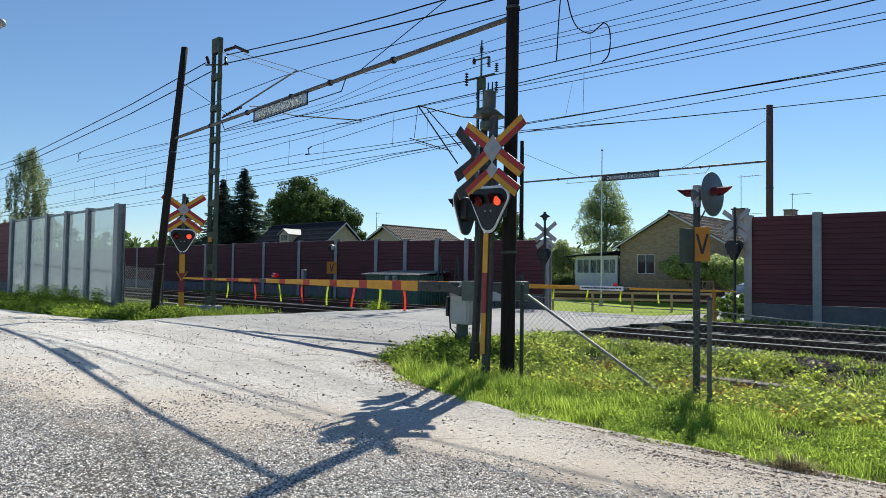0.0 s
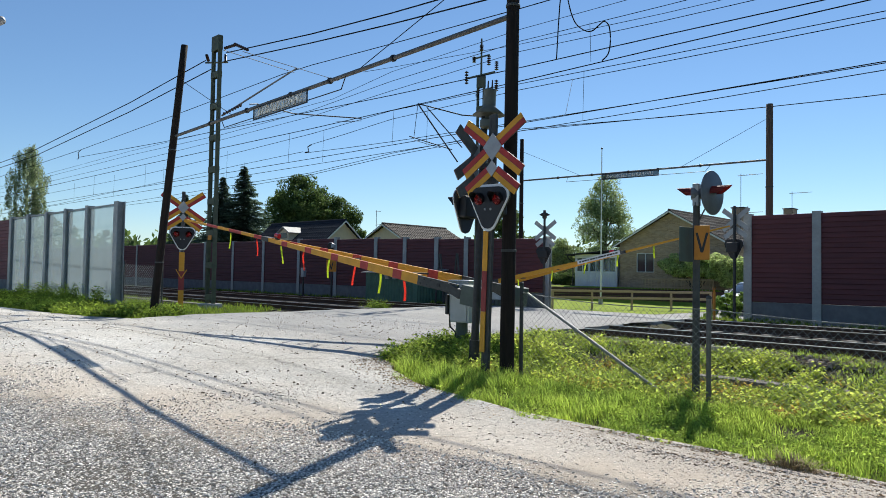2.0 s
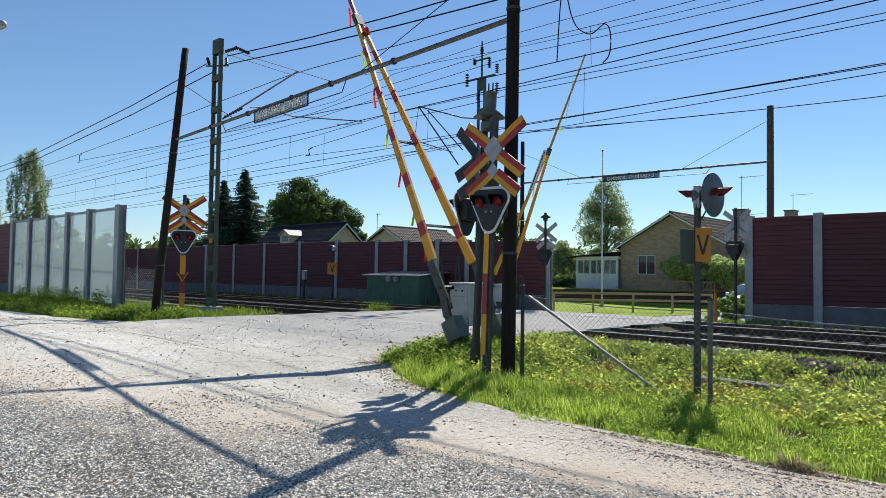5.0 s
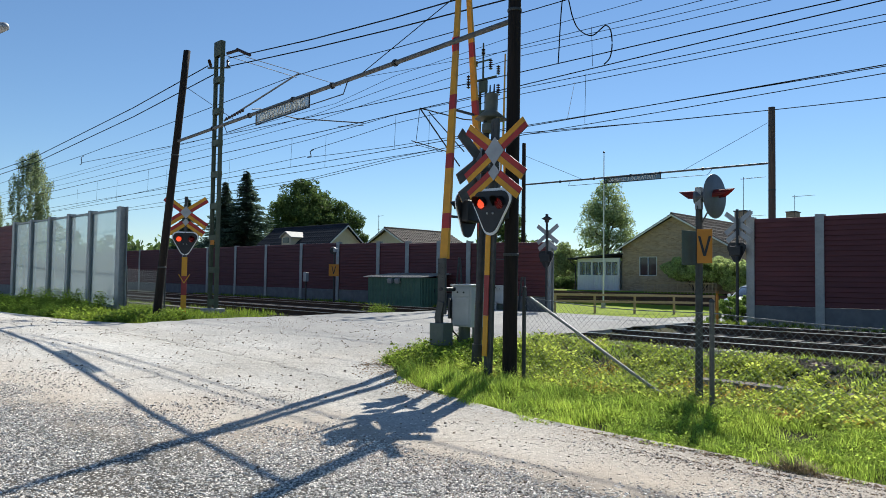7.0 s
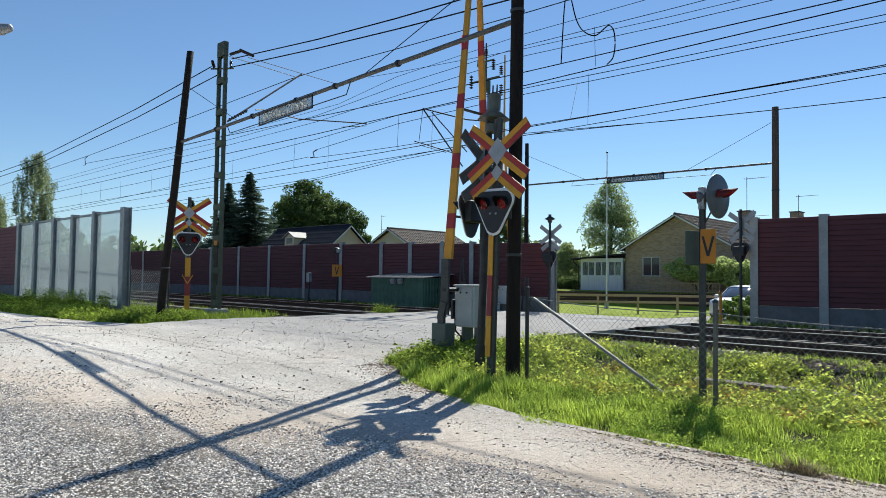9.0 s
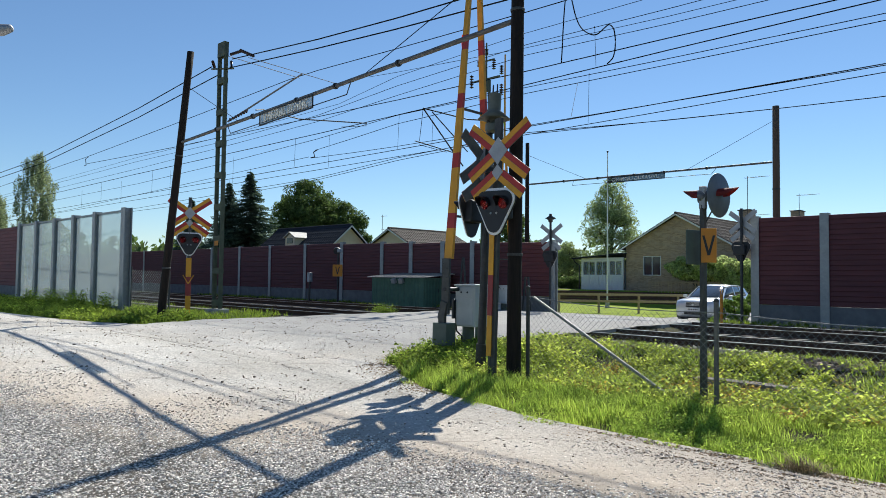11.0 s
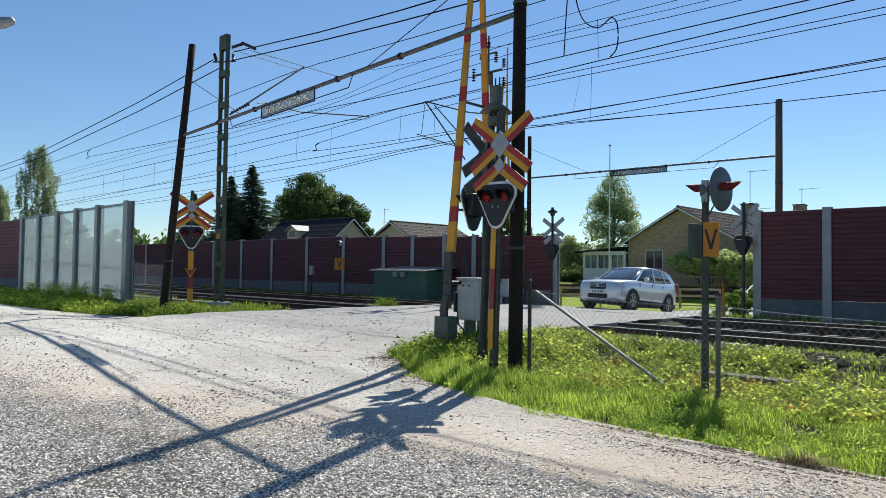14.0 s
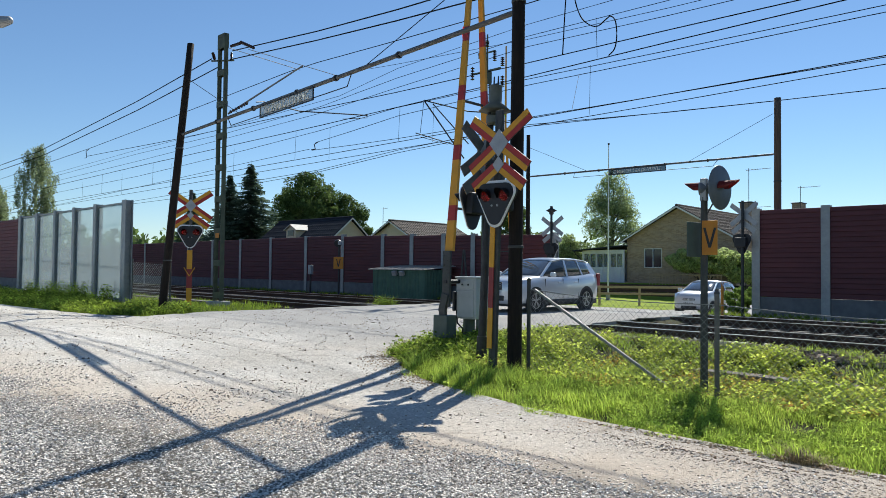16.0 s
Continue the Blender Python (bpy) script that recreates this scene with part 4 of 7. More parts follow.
    tagged(w, "looped black jumper cable between overhead wires", "jumper cable")
    for pts in ([(-45.9, 15.4, 8.2), (-45.6, 15.4, 8.2), (-45.73, 15.4, 8.6), (-45.3, 15.4, 8.68)], [(-21.9, 15.4, 6.03), (-21.65, 15.4, 6.03), (-21.73, 15.4, 6.22), (-21.5, 15.4, 6.28)]):
        w = new("wire_clip", mesh_of("wire_clip", cable(BM(), pts, 0.022, 6), M_DARKSTEEL))
        tagged(w, "small bent steel clip on an overhead wire", "wire clip")


overhead_wires()


# ---- crossing signals ----
def cross_board(parent, z, arm=0.60, wide=0.17, back=False, front=-0.03, turn=0.0, chevron=True, slope=35.0):
    """St Andrew's cross: each arm is a board with a red and a yellow strip; a chevron hangs below."""
    holder = new("crossbuck")
    holder.parent = parent
    holder.matrix_basis = pose(0, 0, z, 0, 0, turn)
    arms = [(slope, 1), (180 - slope, 1), (180 + slope, -1), (-slope, -1)]
    extra = [(-slope, -1), (180 + slope, -1)] if chevron else []
    boards = []
    for k, (a, up) in enumerate(arms + extra):
        drop = -0.30 if k >= 4 else 0.0
        a0 = radians(a)
        turn_m = Matrix.Rotation(-a0, 4, "Y")
        inner = 0.10 if k < 4 else 0.07
        mid = Vector((math.cos(a0), 0, math.sin(a0))) * (inner + (arm - inner) / 2) + Vector((0, front, drop))
        length = (arm - inner) * (1.0 if k < 4 else 0.86)
        if k >= 4:
            mid = Vector((math.cos(a0), 0, math.sin(a0))) * (inner + length / 2) + Vector((0, front, drop))
        side = up if math.cos(a0) > 0 else -up
        b = part("board", box(BM(), (0, 0, 0), (length, 0.016, wide), bevel=0.003), M_PLATE if back else M_BARSTEEL, holder)
        b.matrix_basis = Matrix.Translation(mid) @ turn_m
        if not back:
            part("yellow_strip", box(BM(), (0, -0.010, side * wide * 0.25), (length - 0.006, 0.004, wide * 0.47)), M_YELLOW, b, "yellow reflective strip")
            part("red_strip", box(BM(), (0, -0.010, -side * wide * 0.25), (length - 0.006, 0.004, wide * 0.47)), M_REDSIGN, b, "red reflective strip")
    for c, s in ((0.0, 0.17), (-0.30, 0.10)) if chevron else ((0.0, 0.17),):
        out = [(s, c), (0, c + s * 1.15), (-s, c), (0, c - s * 1.15)]
        part("centre_plate", prism(BM(), out, front - 0.022, front - 0.010), M_PLATE, holder, "plain grey centre plate")
    return holder


def signal_head(parent, at, flashing=False, size=1.0):
    """A rounded triangular black signal with a white rim and two red lenses under hoods."""
    head = new("signal_head")
    head.parent = parent
    head.matrix_basis = at

    def outline(w, h, r, n=6):
        pts = []
        for cx, cz, a0 in ((w / 2 - r, h / 2 - r, 0), (-w / 2 + r, h / 2 - r, 60), (0, -h / 2 + r, 200)):
            span = {0: (-25, 90), 60: (90, 205), 200: (205, 335)}[a0]
            for i in range(n + 1):
                a = radians(span[0] + (span[1] - span[0]) * i / n)
                pts.append((cx + r * math.cos(a), cz + r * math.sin(a)))
        return pts
    w, h = 0.70 * size, 0.66 * size
    part("rim", prism(BM(), outline(w, h, 0.15 * size), 0.0, 0.02), M_WHITE, head, "white rim")
    part("back_cover", prism(BM(), outline(w + 0.012, h + 0.012, 0.155 * size), 0.0212, 0.045), M_BLACK, head)
    part("board", prism(BM(), outline(w - 0.065, h - 0.075, 0.13 * size), -0.014, -0.001), M_BLACK, head)
    part("housing", box(BM(), (0, 0.09, 0.06), (w * 0.62, 0.14, h * 0.5), bevel=0.03), M_BLACK, head)
    for k, sx in enumerate((-1, 1)):
        x, z = sx * 0.165 * size, 0.12 * size
        part("lens", lathe(BM(), [(0.085 * size, 0.0), (0.08 * size, 0.012), (0.05 * size, 0.022), (0.0, 0.026)], 20, (x, -0.015, z), pose(0, 0, 0, 90)), M_LENSGLASS if flashing else M_LENS, head, "red glass lens", True)
        bm = BM()
        rows = []
        for i in range(13):
            a = radians(-20 + 220 * i / 12)
            rows.append([bm.verts.new((x + 0.098 * size * math.cos(a), yy, z + 0.098 * size * math.sin(a) + dz)) for yy, dz in ((-0.012, 0), (-0.19 * (0.35 + 0.65 * max(0, math.sin(a))), -0.01))])
        for p, q in zip(rows, rows[1:]):
            bm.faces.new((p[0], p[1], q[1], q[0]))
        bmesh.ops.solidify(bm, geom=bm.faces[:], thickness=0.006)
        part("hood", bm, M_BLACK, head)
    if flashing:
        # one added glow disc imitates two switching lamps: behind either lens, in housing when dark
        lamp = part("flashing_lamp", lathe(BM(), [(0.070 * size, 0.0), (0.062 * size, 0.006), (0.0, 0.007)], 20, (0, 0, 0), pose(0, 0, 0, 90)), M_LENSLIT, head, "glowing red disc standing in for the lamps")
        spot = {"left": pose(-0.165 * size, -0.017, 0.12 * size), "right": pose(0.165 * size, -0.017, 0.12 * size), "dark": pose(0, 0.09, 0.08)}
        rows = [(0, spot[FLASHES[0][1]])]
        for (_, before), (t, after) in zip(FLASHES, FLASHES[1:]):
            rows += [(t - 0.034, spot[before]), (t + 0.034, spot[after])]
        moving.append((lamp, rows + [(16, spot[FLASHES[-1][1]])]))
    for sx in (-1, 1):
        part("indicator", lathe(BM(), [(0.018, 0.0), (0.012, 0.012)], 10, (sx * 0.05, -0.014, -0.02), pose(0, 0, 0, 90)), M_PLATE, head)
    return head


def striped_board(parent, x, y, z0, z1, n, wide=0.09, first=0):
    for i in range(n):
        a, b = z0 + (z1 - z0) * i / n, z0 + (z1 - z0) * (i + 1) / n
        yel = (i + first) % 2 == 0
        part("yellow_band" if yel else "red_band", box(BM(), (x, y, (a + b) / 2), (wide, 0.012, b - a - 0.002)), M_YELLOW if yel else M_REDPANEL, parent, "yellow band" if yel else "faded red band")


def near_signal():
    s = thing("crossing_signal", "crossing signal mast with two crosses, bell and red lights", "crossing signal", -6.86, 7.95, 0.2, tilt=(0, 2.2))
    part("post", rod(BM(), (0, 0, -0.1), (0, 0, 3.75), 0.062, 0.05, 16), M_DARKSTEEL, s)
    part("post_foot", rod(BM(), (0, 0, -0.05), (0, 0, 0.35), 0.085, 0.08, 16), M_DARKSTEEL, s)
    part("bracket", box(BM(), (0.12, -0.1, 2.35), (0.32, 0.06, 0.06)), M_DARKSTEEL, s)
    part("bracket", box(BM(), (0.12, -0.1, 2.95), (0.32, 0.06, 0.06)), M_DARKSTEEL, s)
    signal_head(s, pose(-0.27, -0.06, 2.28, 0, 0, -80))
    cross_board(s, 3.12, back=False, front=-0.08, turn=-90)
    # bell
    bell = part("bell", lathe(BM(), [(0.02, 0.20), (0.17, 0.22), (0.24, 0.02 + 0.20), (0.245, 0.22), (0.10, 0.34), (0.095, 0.36), (0.095, 0.58), (0.10, 0.60), (0.0, 0.61)], 24, (0.10, -0.02, 3.50)), M_BELL, s, "grey bell under a sheet-metal hood", True)
    part("bell_drum", lathe(BM(), [(0.09, 0), (0.13, 0.02), (0.13, 0.12), (0.06, 0.16), (0.05, 0.24)], 20, (0.10, -0.02, 3.52)), M_BELL, bell)
    for d in (-0.04, 0.04):
        part("terminal", rod(BM(), (0.10 + d, -0.02, 4.08), (0.10 + d, -0.02, 4.24), 0.014, 0.010, 8), M_DARKSTEEL, bell)
    b = thing("crossing_signal", "striped crossing signal post with cross and red lights", "crossing signal", -6.32, 7.5, 0.2, tilt=(0, 1.5))
    part("post", box(BM(), (0.05, 0.04, 1.75), (0.07, 0.06, 3.7), bevel=0.008), M_GALVDARK, b)
    part("post", box(BM(), (-0.03, 0.06, 1.75), (0.05, 0.05, 3.7), bevel=0.008), M_GALVDARK, b)
    striped_board(b, -0.005, -0.012, 0.25, 1.95, 3, 0.085)
    cross_board(b, 3.12, turn=0, arm=0.63).location = (0.09, 0, 3.12)
    signal_head(b, pose(0.05, -0.04, 2.27), True)
    c = thing("crossing_signal", "crossing signal on a striped post at the far kerb", "crossing signal", -20.55, 10.0, 0.3, rz=62, tilt=(0, 0))
    part("post", rod(BM(), (0, 0, -0.05), (0, 0, 3.45), 0.055, 0.05, 14), M_GALVDARK, c)
    part("mast_head", box(BM(), (0, 0.03, 3.45), (0.10, 0.05, 0.35)), M_GALVDARK, c)
    striped_board(c, 0, -0.062, 0.0, 1.75, 3, 0.16)
    for d in (-1, 1):
        part("rest_fork", rod(BM(), (0, -0.08, 0.95), (d * 0.16, -0.08, 1.22), 0.014, sides=8), M_YELLOW, c)
    cross_board(c, 3.13, arm=0.74, wide=0.20)
    signal_head(c, pose(0, -0.05, 2.17), True, 1.1)


near_signal()


def far_signal(x, y, z, turn, label, horn):
    s = thing("crossing_signal", label, "crossing signal", x, y, z, rz=turn)
    part("post", rod(BM(), (0, 0, -0.6), (0, 0, 3.55), 0.05, 0.045, 12), M_DARKSTEEL, s)
    cross_board(s, 3.1, back=True, front=-0.06)
    signal_head(s, pose(0.06, -0.08, 2.1))
    if horn:
        part("bell", lathe(BM(), [(0.05, 0), (0.09, 0.03), (0.09, 0.10), (0.22, 0.16), (0.06, 0.26), (0.06, 0.34)], 18, (0, 0, 3.55)), M_DARKSTEEL, s, "dark warning bell", True)


far_signal(-16.0, 22.7, 0.2, 180, "grey-backed crossing signal with bell beyond the tracks", True)
far_signal(-8.92, 23.6, 0.40, 165, "grey-backed crossing signal beside the noise wall", False)


def letter_v(parent, z, h, y=-0.013):
    w = h * 0.31
    out = [(-w, h / 2), (-w * 0.62, h / 2), (0, -h * 0.26), (w * 0.62, h / 2), (w, h / 2), (w * 0.20, -h / 2), (-w * 0.20, -h / 2)]
    ob = part("letter", prism(BM(), [(x, q + z) for x, q in out], y - 0.003, y), M_BLACK, parent, "black letter V")
    return ob


def v_post():
    s = thing("road_signal", "dark lamp post with round shield and yellow V sign", "road signal", -3.90, 9.0, -0.14)
    part("post", rod(BM(), (0, 0, -0.1), (0.0, 0, 2.68), 0.05, 0.044, 14), M_GALVDARK, s)
    part("cap", box(BM(), (0, 0, 2.78), (0.085, 0.085, 0.30), bevel=0.01), M_PLATE, s)
    sign = part("sign_plate", box(BM(), (0, 0, 0), (0.19, 0.012, 0.45), bevel=0.004), M_ORANGESIGN, s, "orange-yellow sign plate")
    sign.matrix_basis = pose(0.105, -0.07, 2.14, 0, 0, 18)
    letter_v(sign, 0.0, 0.26, -0.008)
    side = part("sign_plate", box(BM(), (0, 0, 0), (0.32, 0.012, 0.46), bevel=0.004), M_CABINETGREEN, s, "grey back of a sign plate")
    side.matrix_basis = pose(-0.10, -0.09, 2.12, 0, 0, -98)
    # shield disc, faces away along the side road
    disc = new("lamp")
    disc.parent = s
    disc.matrix_basis = pose(0.19, 0.05, 2.80, 0, 0, 84)
    part("shield", lathe(BM(), [(0.02, -0.006), (0.29, -0.006), (0.295, 0), (0.29, 0.006), (0.02, 0.006)], 32, (0, 0, 0), pose(0, 0, 0, 90)), M_SHIELD, disc, "dark grey round shield", True)
    part("lamp_body", lathe(BM(), [(0.09, 0), (0.10, 0.05), (0.07, 0.14), (0.02, 0.16)], 18, (0, 0.01, 0), pose(0, 0, 0, -90)), M_DARKSTEEL, disc)
    for d, par in ((-1, disc),):
        bm = BM()
        rows = []
        for i in range(11):
            a = radians(200 * i / 10 - 10)
            rows.append([bm.verts.new((0.09 * math.cos(a), -0.01, 0.09 * math.sin(a))), bm.verts.new((0.06 * math.cos(a), -0.27 * (0.5 + 0.5 * math.sin(a)), 0.085 * math.sin(a)))])
        for p, q in zip(rows, rows[1:]):
            bm.faces.new((p[0], p[1], q[1], q[0]))
        bmesh.ops.solidify(bm, geom=bm.faces[:], thickness=0.006)
        part("visor", bm, M_REDPANEL, disc, "dull red visor")
    l2 = new("lamp")
    l2.parent = s
    l2.matrix_basis = pose(-0.10, 0.0, 2.80, 0, 0, -75)
    part("lamp_body", lathe(BM(), [(0.085, 0), (0.095, 0.04), (0.07, 0.12), (0.02, 0.14)], 18, (0, 0.03, 0), pose(0, 0, 0, -90)), M_SHIELD, l2, "", True)
    bm = BM()
    rows = []
    for i in range(11):
        a = radians(200 * i / 10 - 10)
        rows.append([bm.verts.new((0.085 * math.cos(a), 0.03, 0.085 * math.sin(a))), bm.verts.new((0.05 * math.cos(a), -0.20 * (0.5 + 0.5 * math.sin(a)) + 0.03, 0.08 * math.sin(a)))])
    for p, q in zip(rows, rows[1:]):
        bm.faces.new((p[0], p[1], q[1], q[0]))
    bmesh.ops.solidify(bm, geom=bm.faces[:], thickness=0.006)
    part("visor", bm, M_REDPANEL, l2, "dull red visor")
    part("stay", rod(BM(), (0.02, 0, 2.42), (0.14, 0.02, 2.65), 0.010, sides=6), M_DARKSTEEL, s)
    # its twin beyond the tracks
    f = thing("road_signal", "slim lamp post with yellow V sign by the noise wall", "road signal", -29.1, 22.3, 0.1)
    part("post", rod(BM(), (0, 0, -0.1), (0, 0, 2.6), 0.05, 0.045, 12), M_DARKSTEEL, f)
    sign = part("sign_plate", box(BM(), (0, 0, 0), (0.55, 0.012, 0.62), bevel=0.004), M_ORANGESIGN, f, "orange-yellow sign plate")
    sign.matrix_basis = pose(0.05, -0.07, 1.72, 0, 0, 30)
    letter_v(sign, 0.0, 0.40, -0.008)
    part("lamp_body", lathe(BM(), [(0.18, -0.1), (0.2, 0), (0.12, 0.2), (0.05, 0.24)], 16, (-0.1, 0, 2.75), pose(0, 0, 0, -80, 0, 40)), M_DARKSTEEL, f)
    part("lamp_body", box(BM(), (0.15, -0.05, 2.75), (0.25, 0.14, 0.2), bevel=0.03), M_PLATE, f)


v_post()


# ---- chain-link fence ----
def chain_link(parent, a, b, h, z0, z1, step=0.085, r=0.0021):
    """Diagonal wires of a mesh between two posts."""
    a, b = Vector(a), Vector(b)
    d = b - a
    length = Vector((d.x, d.y, 0)).length
    bm = BM()
    n = int((length + h) / step)
    for s in (1, -1):
        for i in range(-int(h / step) - 1, n + 1):
            u0, u1 = i * step, i * step + h
            lo, hi = 0.0, 1.0
            if u0 < 0:
                lo = -u0 / h
            if u1 > length:
                hi = (length - u0) / h
            if lo >= hi:
                continue
            pts = []
            for f in (lo, (lo + hi) / 2, hi):
                u = (u0 + h * f) / length
                v = f if s > 0 else 1 - f
                sag = -0.04 * math.sin(u * math.pi) * v
                zz = z0 + (z1 - z0) * u + v * h + sag
                pts.append((a.x + d.x * u, a.y + d.y * u + s * 0.003, zz))
            cable(bm, pts, r, 3)
    return part("wire_mesh", bm, M_GALV, parent, "galvanised chain-link mesh")


def fence():
    f = thing("chain_link_fence", "sagging galvanised chain-link fence in the weeds", "fence", -6.08, 8.08, 0.1)
    o = Vector((-6.08, 8.08, 0.1))
    posts = [Vector((-6.08, 8.08, 0.08)), Vector((-3.27, 7.89, -0.02)), Vector((-0.2, 7.45, -0.05)), Vector((2.9, 7.1, 0.0)), Vector((6.0, 7.0, 0.0))]
    for i, p in enumerate(posts):
        q = part("post", rod(BM(), (0, 0, -0.1), (0, 0, 1.34 if i < 2 else 1.24), 0.028, 0.028, 12), M_BARSTEEL if i else M_GALVDARK, f)
        q.location = p - o
        c = part("post_cap", lathe(BM(), [(0.032, 0), (0.032, 0.02), (0.012, 0.04)], 12, (0, 0, 1.32 if i < 2 else 1.22)), M_GALVDARK, f)
        c.location = p - o
    for i, (p, q) in enumerate(zip(posts, posts[1:])):
        chain_link(f, p - o, q - o, 1.16, 0.03 + p.z - o.z, 0.03 + q.z - o.z)
        n = 10
        pts = [(p - o) + (q - p) * (k / n) + Vector((0, 0, 1.2 - 0.05 * math.sin(math.pi * k / n) - (0.0 if i else 0.0))) for k in range(n + 1)]
        part("tension_wire", cable(BM(), pts, 0.006, 6), M_GALV, f)
    part("brace", rod(BM(), Vector((-5.95, 8.05, 1.27)) - o, Vector((-3.78, 8.12, 0.02)) - o, 0.022, sides=10), M_GALV, f, "slanting galvanised brace")
    # second fence behind the glass screen
    g = thing("chain_link_fence", "dark chain-link fence beside the glass screen", "fence", -25.6, 10.3, 0.2)
    part("post", rod(BM(), (0, 0, 0), (0, 0, 1.6), 0.03), M_GALVDARK, g)
    part("post", rod(BM(), (2.0, 0.5, 0), (2.0, 0.5, 1.45), 0.03), M_GALVDARK, g)
    chain_link(g, (0, 0, 0), (2.0, 0.5, 0), 1.45, 0.05, 0.0, 0.11, 0.004)


fence()


# ---- shed and boxes by the track ----
def corrugated(length, height, pitch=0.19, depth=0.035):
    bm = BM()
    n = int(length / pitch)
    pts = []
    for i in range(n):
        u = i * pitch
        pts += [(u, 0), (u + pitch * 0.30, 0), (u + pitch * 0.5, -depth), (u + pitch * 0.8, -depth)]
    pts.append((length, 0))
    lo = [bm.verts.new((x, y, 0)) for x, y in pts]
    hi = [bm.verts.new((x, y, height)) for x, y in pts]
    for i in range(len(pts) - 1):
        bm.faces.new((lo[i], lo[i + 1], hi[i + 1], hi[i]))
    return bm


def shed():
    s = thing("equipment_shed", "green corrugated steel shed with flat sheet roof", "shed", -26.0, 22.0, 0.0)
    part("carcass", box(BM(), (1.8, 0.85, 0.74), (3.56, 1.66, 1.48)), M_SHEDGREEN, s)
    w = part("wall", corrugated(3.6, 1.50), M_SHEDGREEN, s)
    w = part("wall", corrugated(1.7, 1.50), M_SHEDGREEN, s)
    w.matrix_basis = pose(3.6, 0, 0, 0, 0, 90)
    w = part("wall", corrugated(3.6, 1.50), M_SHEDGREEN, s)
    w.matrix_basis = pose(3.6, 1.7, 0, 0, 0, 180)
    w = part("wall", corrugated(1.7, 1.50), M_SHEDGREEN, s)
    w.matrix_basis = pose(0, 1.7, 0, 0, 0, -90)
    bm = BM()
    box(bm, (1.8, 0.85, 1.60), (3.95, 2.05, 0.035), pose(0, 0, 0, 5, 0, 0))
    for i in range(18):
        box(bm, (0.0 + i * 0.212, 0.85, 1.63), (0.03, 2.05, 0.025), pose(0, 0, 0, 5, 0, 0))
    part("roof", bm, M_SHEDROOF, s, "grey ribbed sheet roof")
    for x in (1.75, 2.25):
        part("flood_lamp", box(BM(), (x, -0.16, 1.34), (0.26, 0.16, 0.22), pose(0, 0, 0, 20), bevel=0.02), M_PLATE, s)
    part("handle", box(BM(), (3.62, 0.9, 0.9), (0.03, 0.05, 0.14)), M_DARKSTEEL, s)
    for x, y, h in ((-31.6, 22.3, 2.0), ):
        b = thing("point_box", "slim grey marker box on a post", "trackside box", x, y, 0.1)
        part("post", rod(BM(), (0, 0, 0), (0, 0, 1.2), 0.05), M_DARKSTEEL, b)
        part("box", box(BM(), (0, 0, 1.35), (0.24, 0.2, 0.5), bevel=0.02), M_PLATE, b)
    for x, y, tall in ((-21.4, 22.4, 2.2), (-20.2, 22.2, 2.2), (-17.3, 22.9, 1.4)):
        b = thing("barrier_stay", "grey steel A-shaped stay beside the barrier", "steel stay", x, y, 0.2)
        for d in (-0.28, 0.28):
            part("leg", box(BM(), (d * 0.5, 0, tall / 2), (0.07, 0.05, tall), pose(0, 0, 0, 0, -d * 22, 0)), M_GALVDARK, b)
        part("crosspiece", box(BM(), (0, 0, tall * 0.5), (0.3, 0.04, 0.05)), M_GALVDARK, b)
    # rest post for the far boom
    r = thing("boom_rest", "short yellow post with fork for the boom", "boom rest", -8.95, 22.0, 0.1)
    part("post", rod(BM(), (0, 0, -0.05), (0, 0, 0.98), 0.045, sides=12), M_ORANGESIGN, r)
    for d in (-1, 1):
        part("fork", rod(BM(), (0, 0, 0.92), (0, d * 0.1, 1.12), 0.014, sides=8), M_ORANGESIGN, r)
    # street lamp head at the left edge of the place
    l = thing("street_lamp", "grey street lamp on a tall steel pole", "street lamp", -17.6, 3.2, 0.0)
    part("pole", rod(BM(), (0, 0, -0.1), (0, 0, 6.5), 0.07, 0.05, 14), M_STEELGREY, l)
    part("arm", rod(BM(), (0, 0, 6.45), (1.1, 0.45, 6.5), 0.03, sides=10), M_STEELGREY, l)
    part("lamp_head", lathe(BM(), [(0.02, -0.32), (0.09, -0.28), (0.12, 0.0), (0.08, 0.26), (0.02, 0.32)], 16, (1.4, 0.57, 6.47), pose(0, 0, 0, 0, 90, 22)), M_PLATE, l, "", True)


shed()


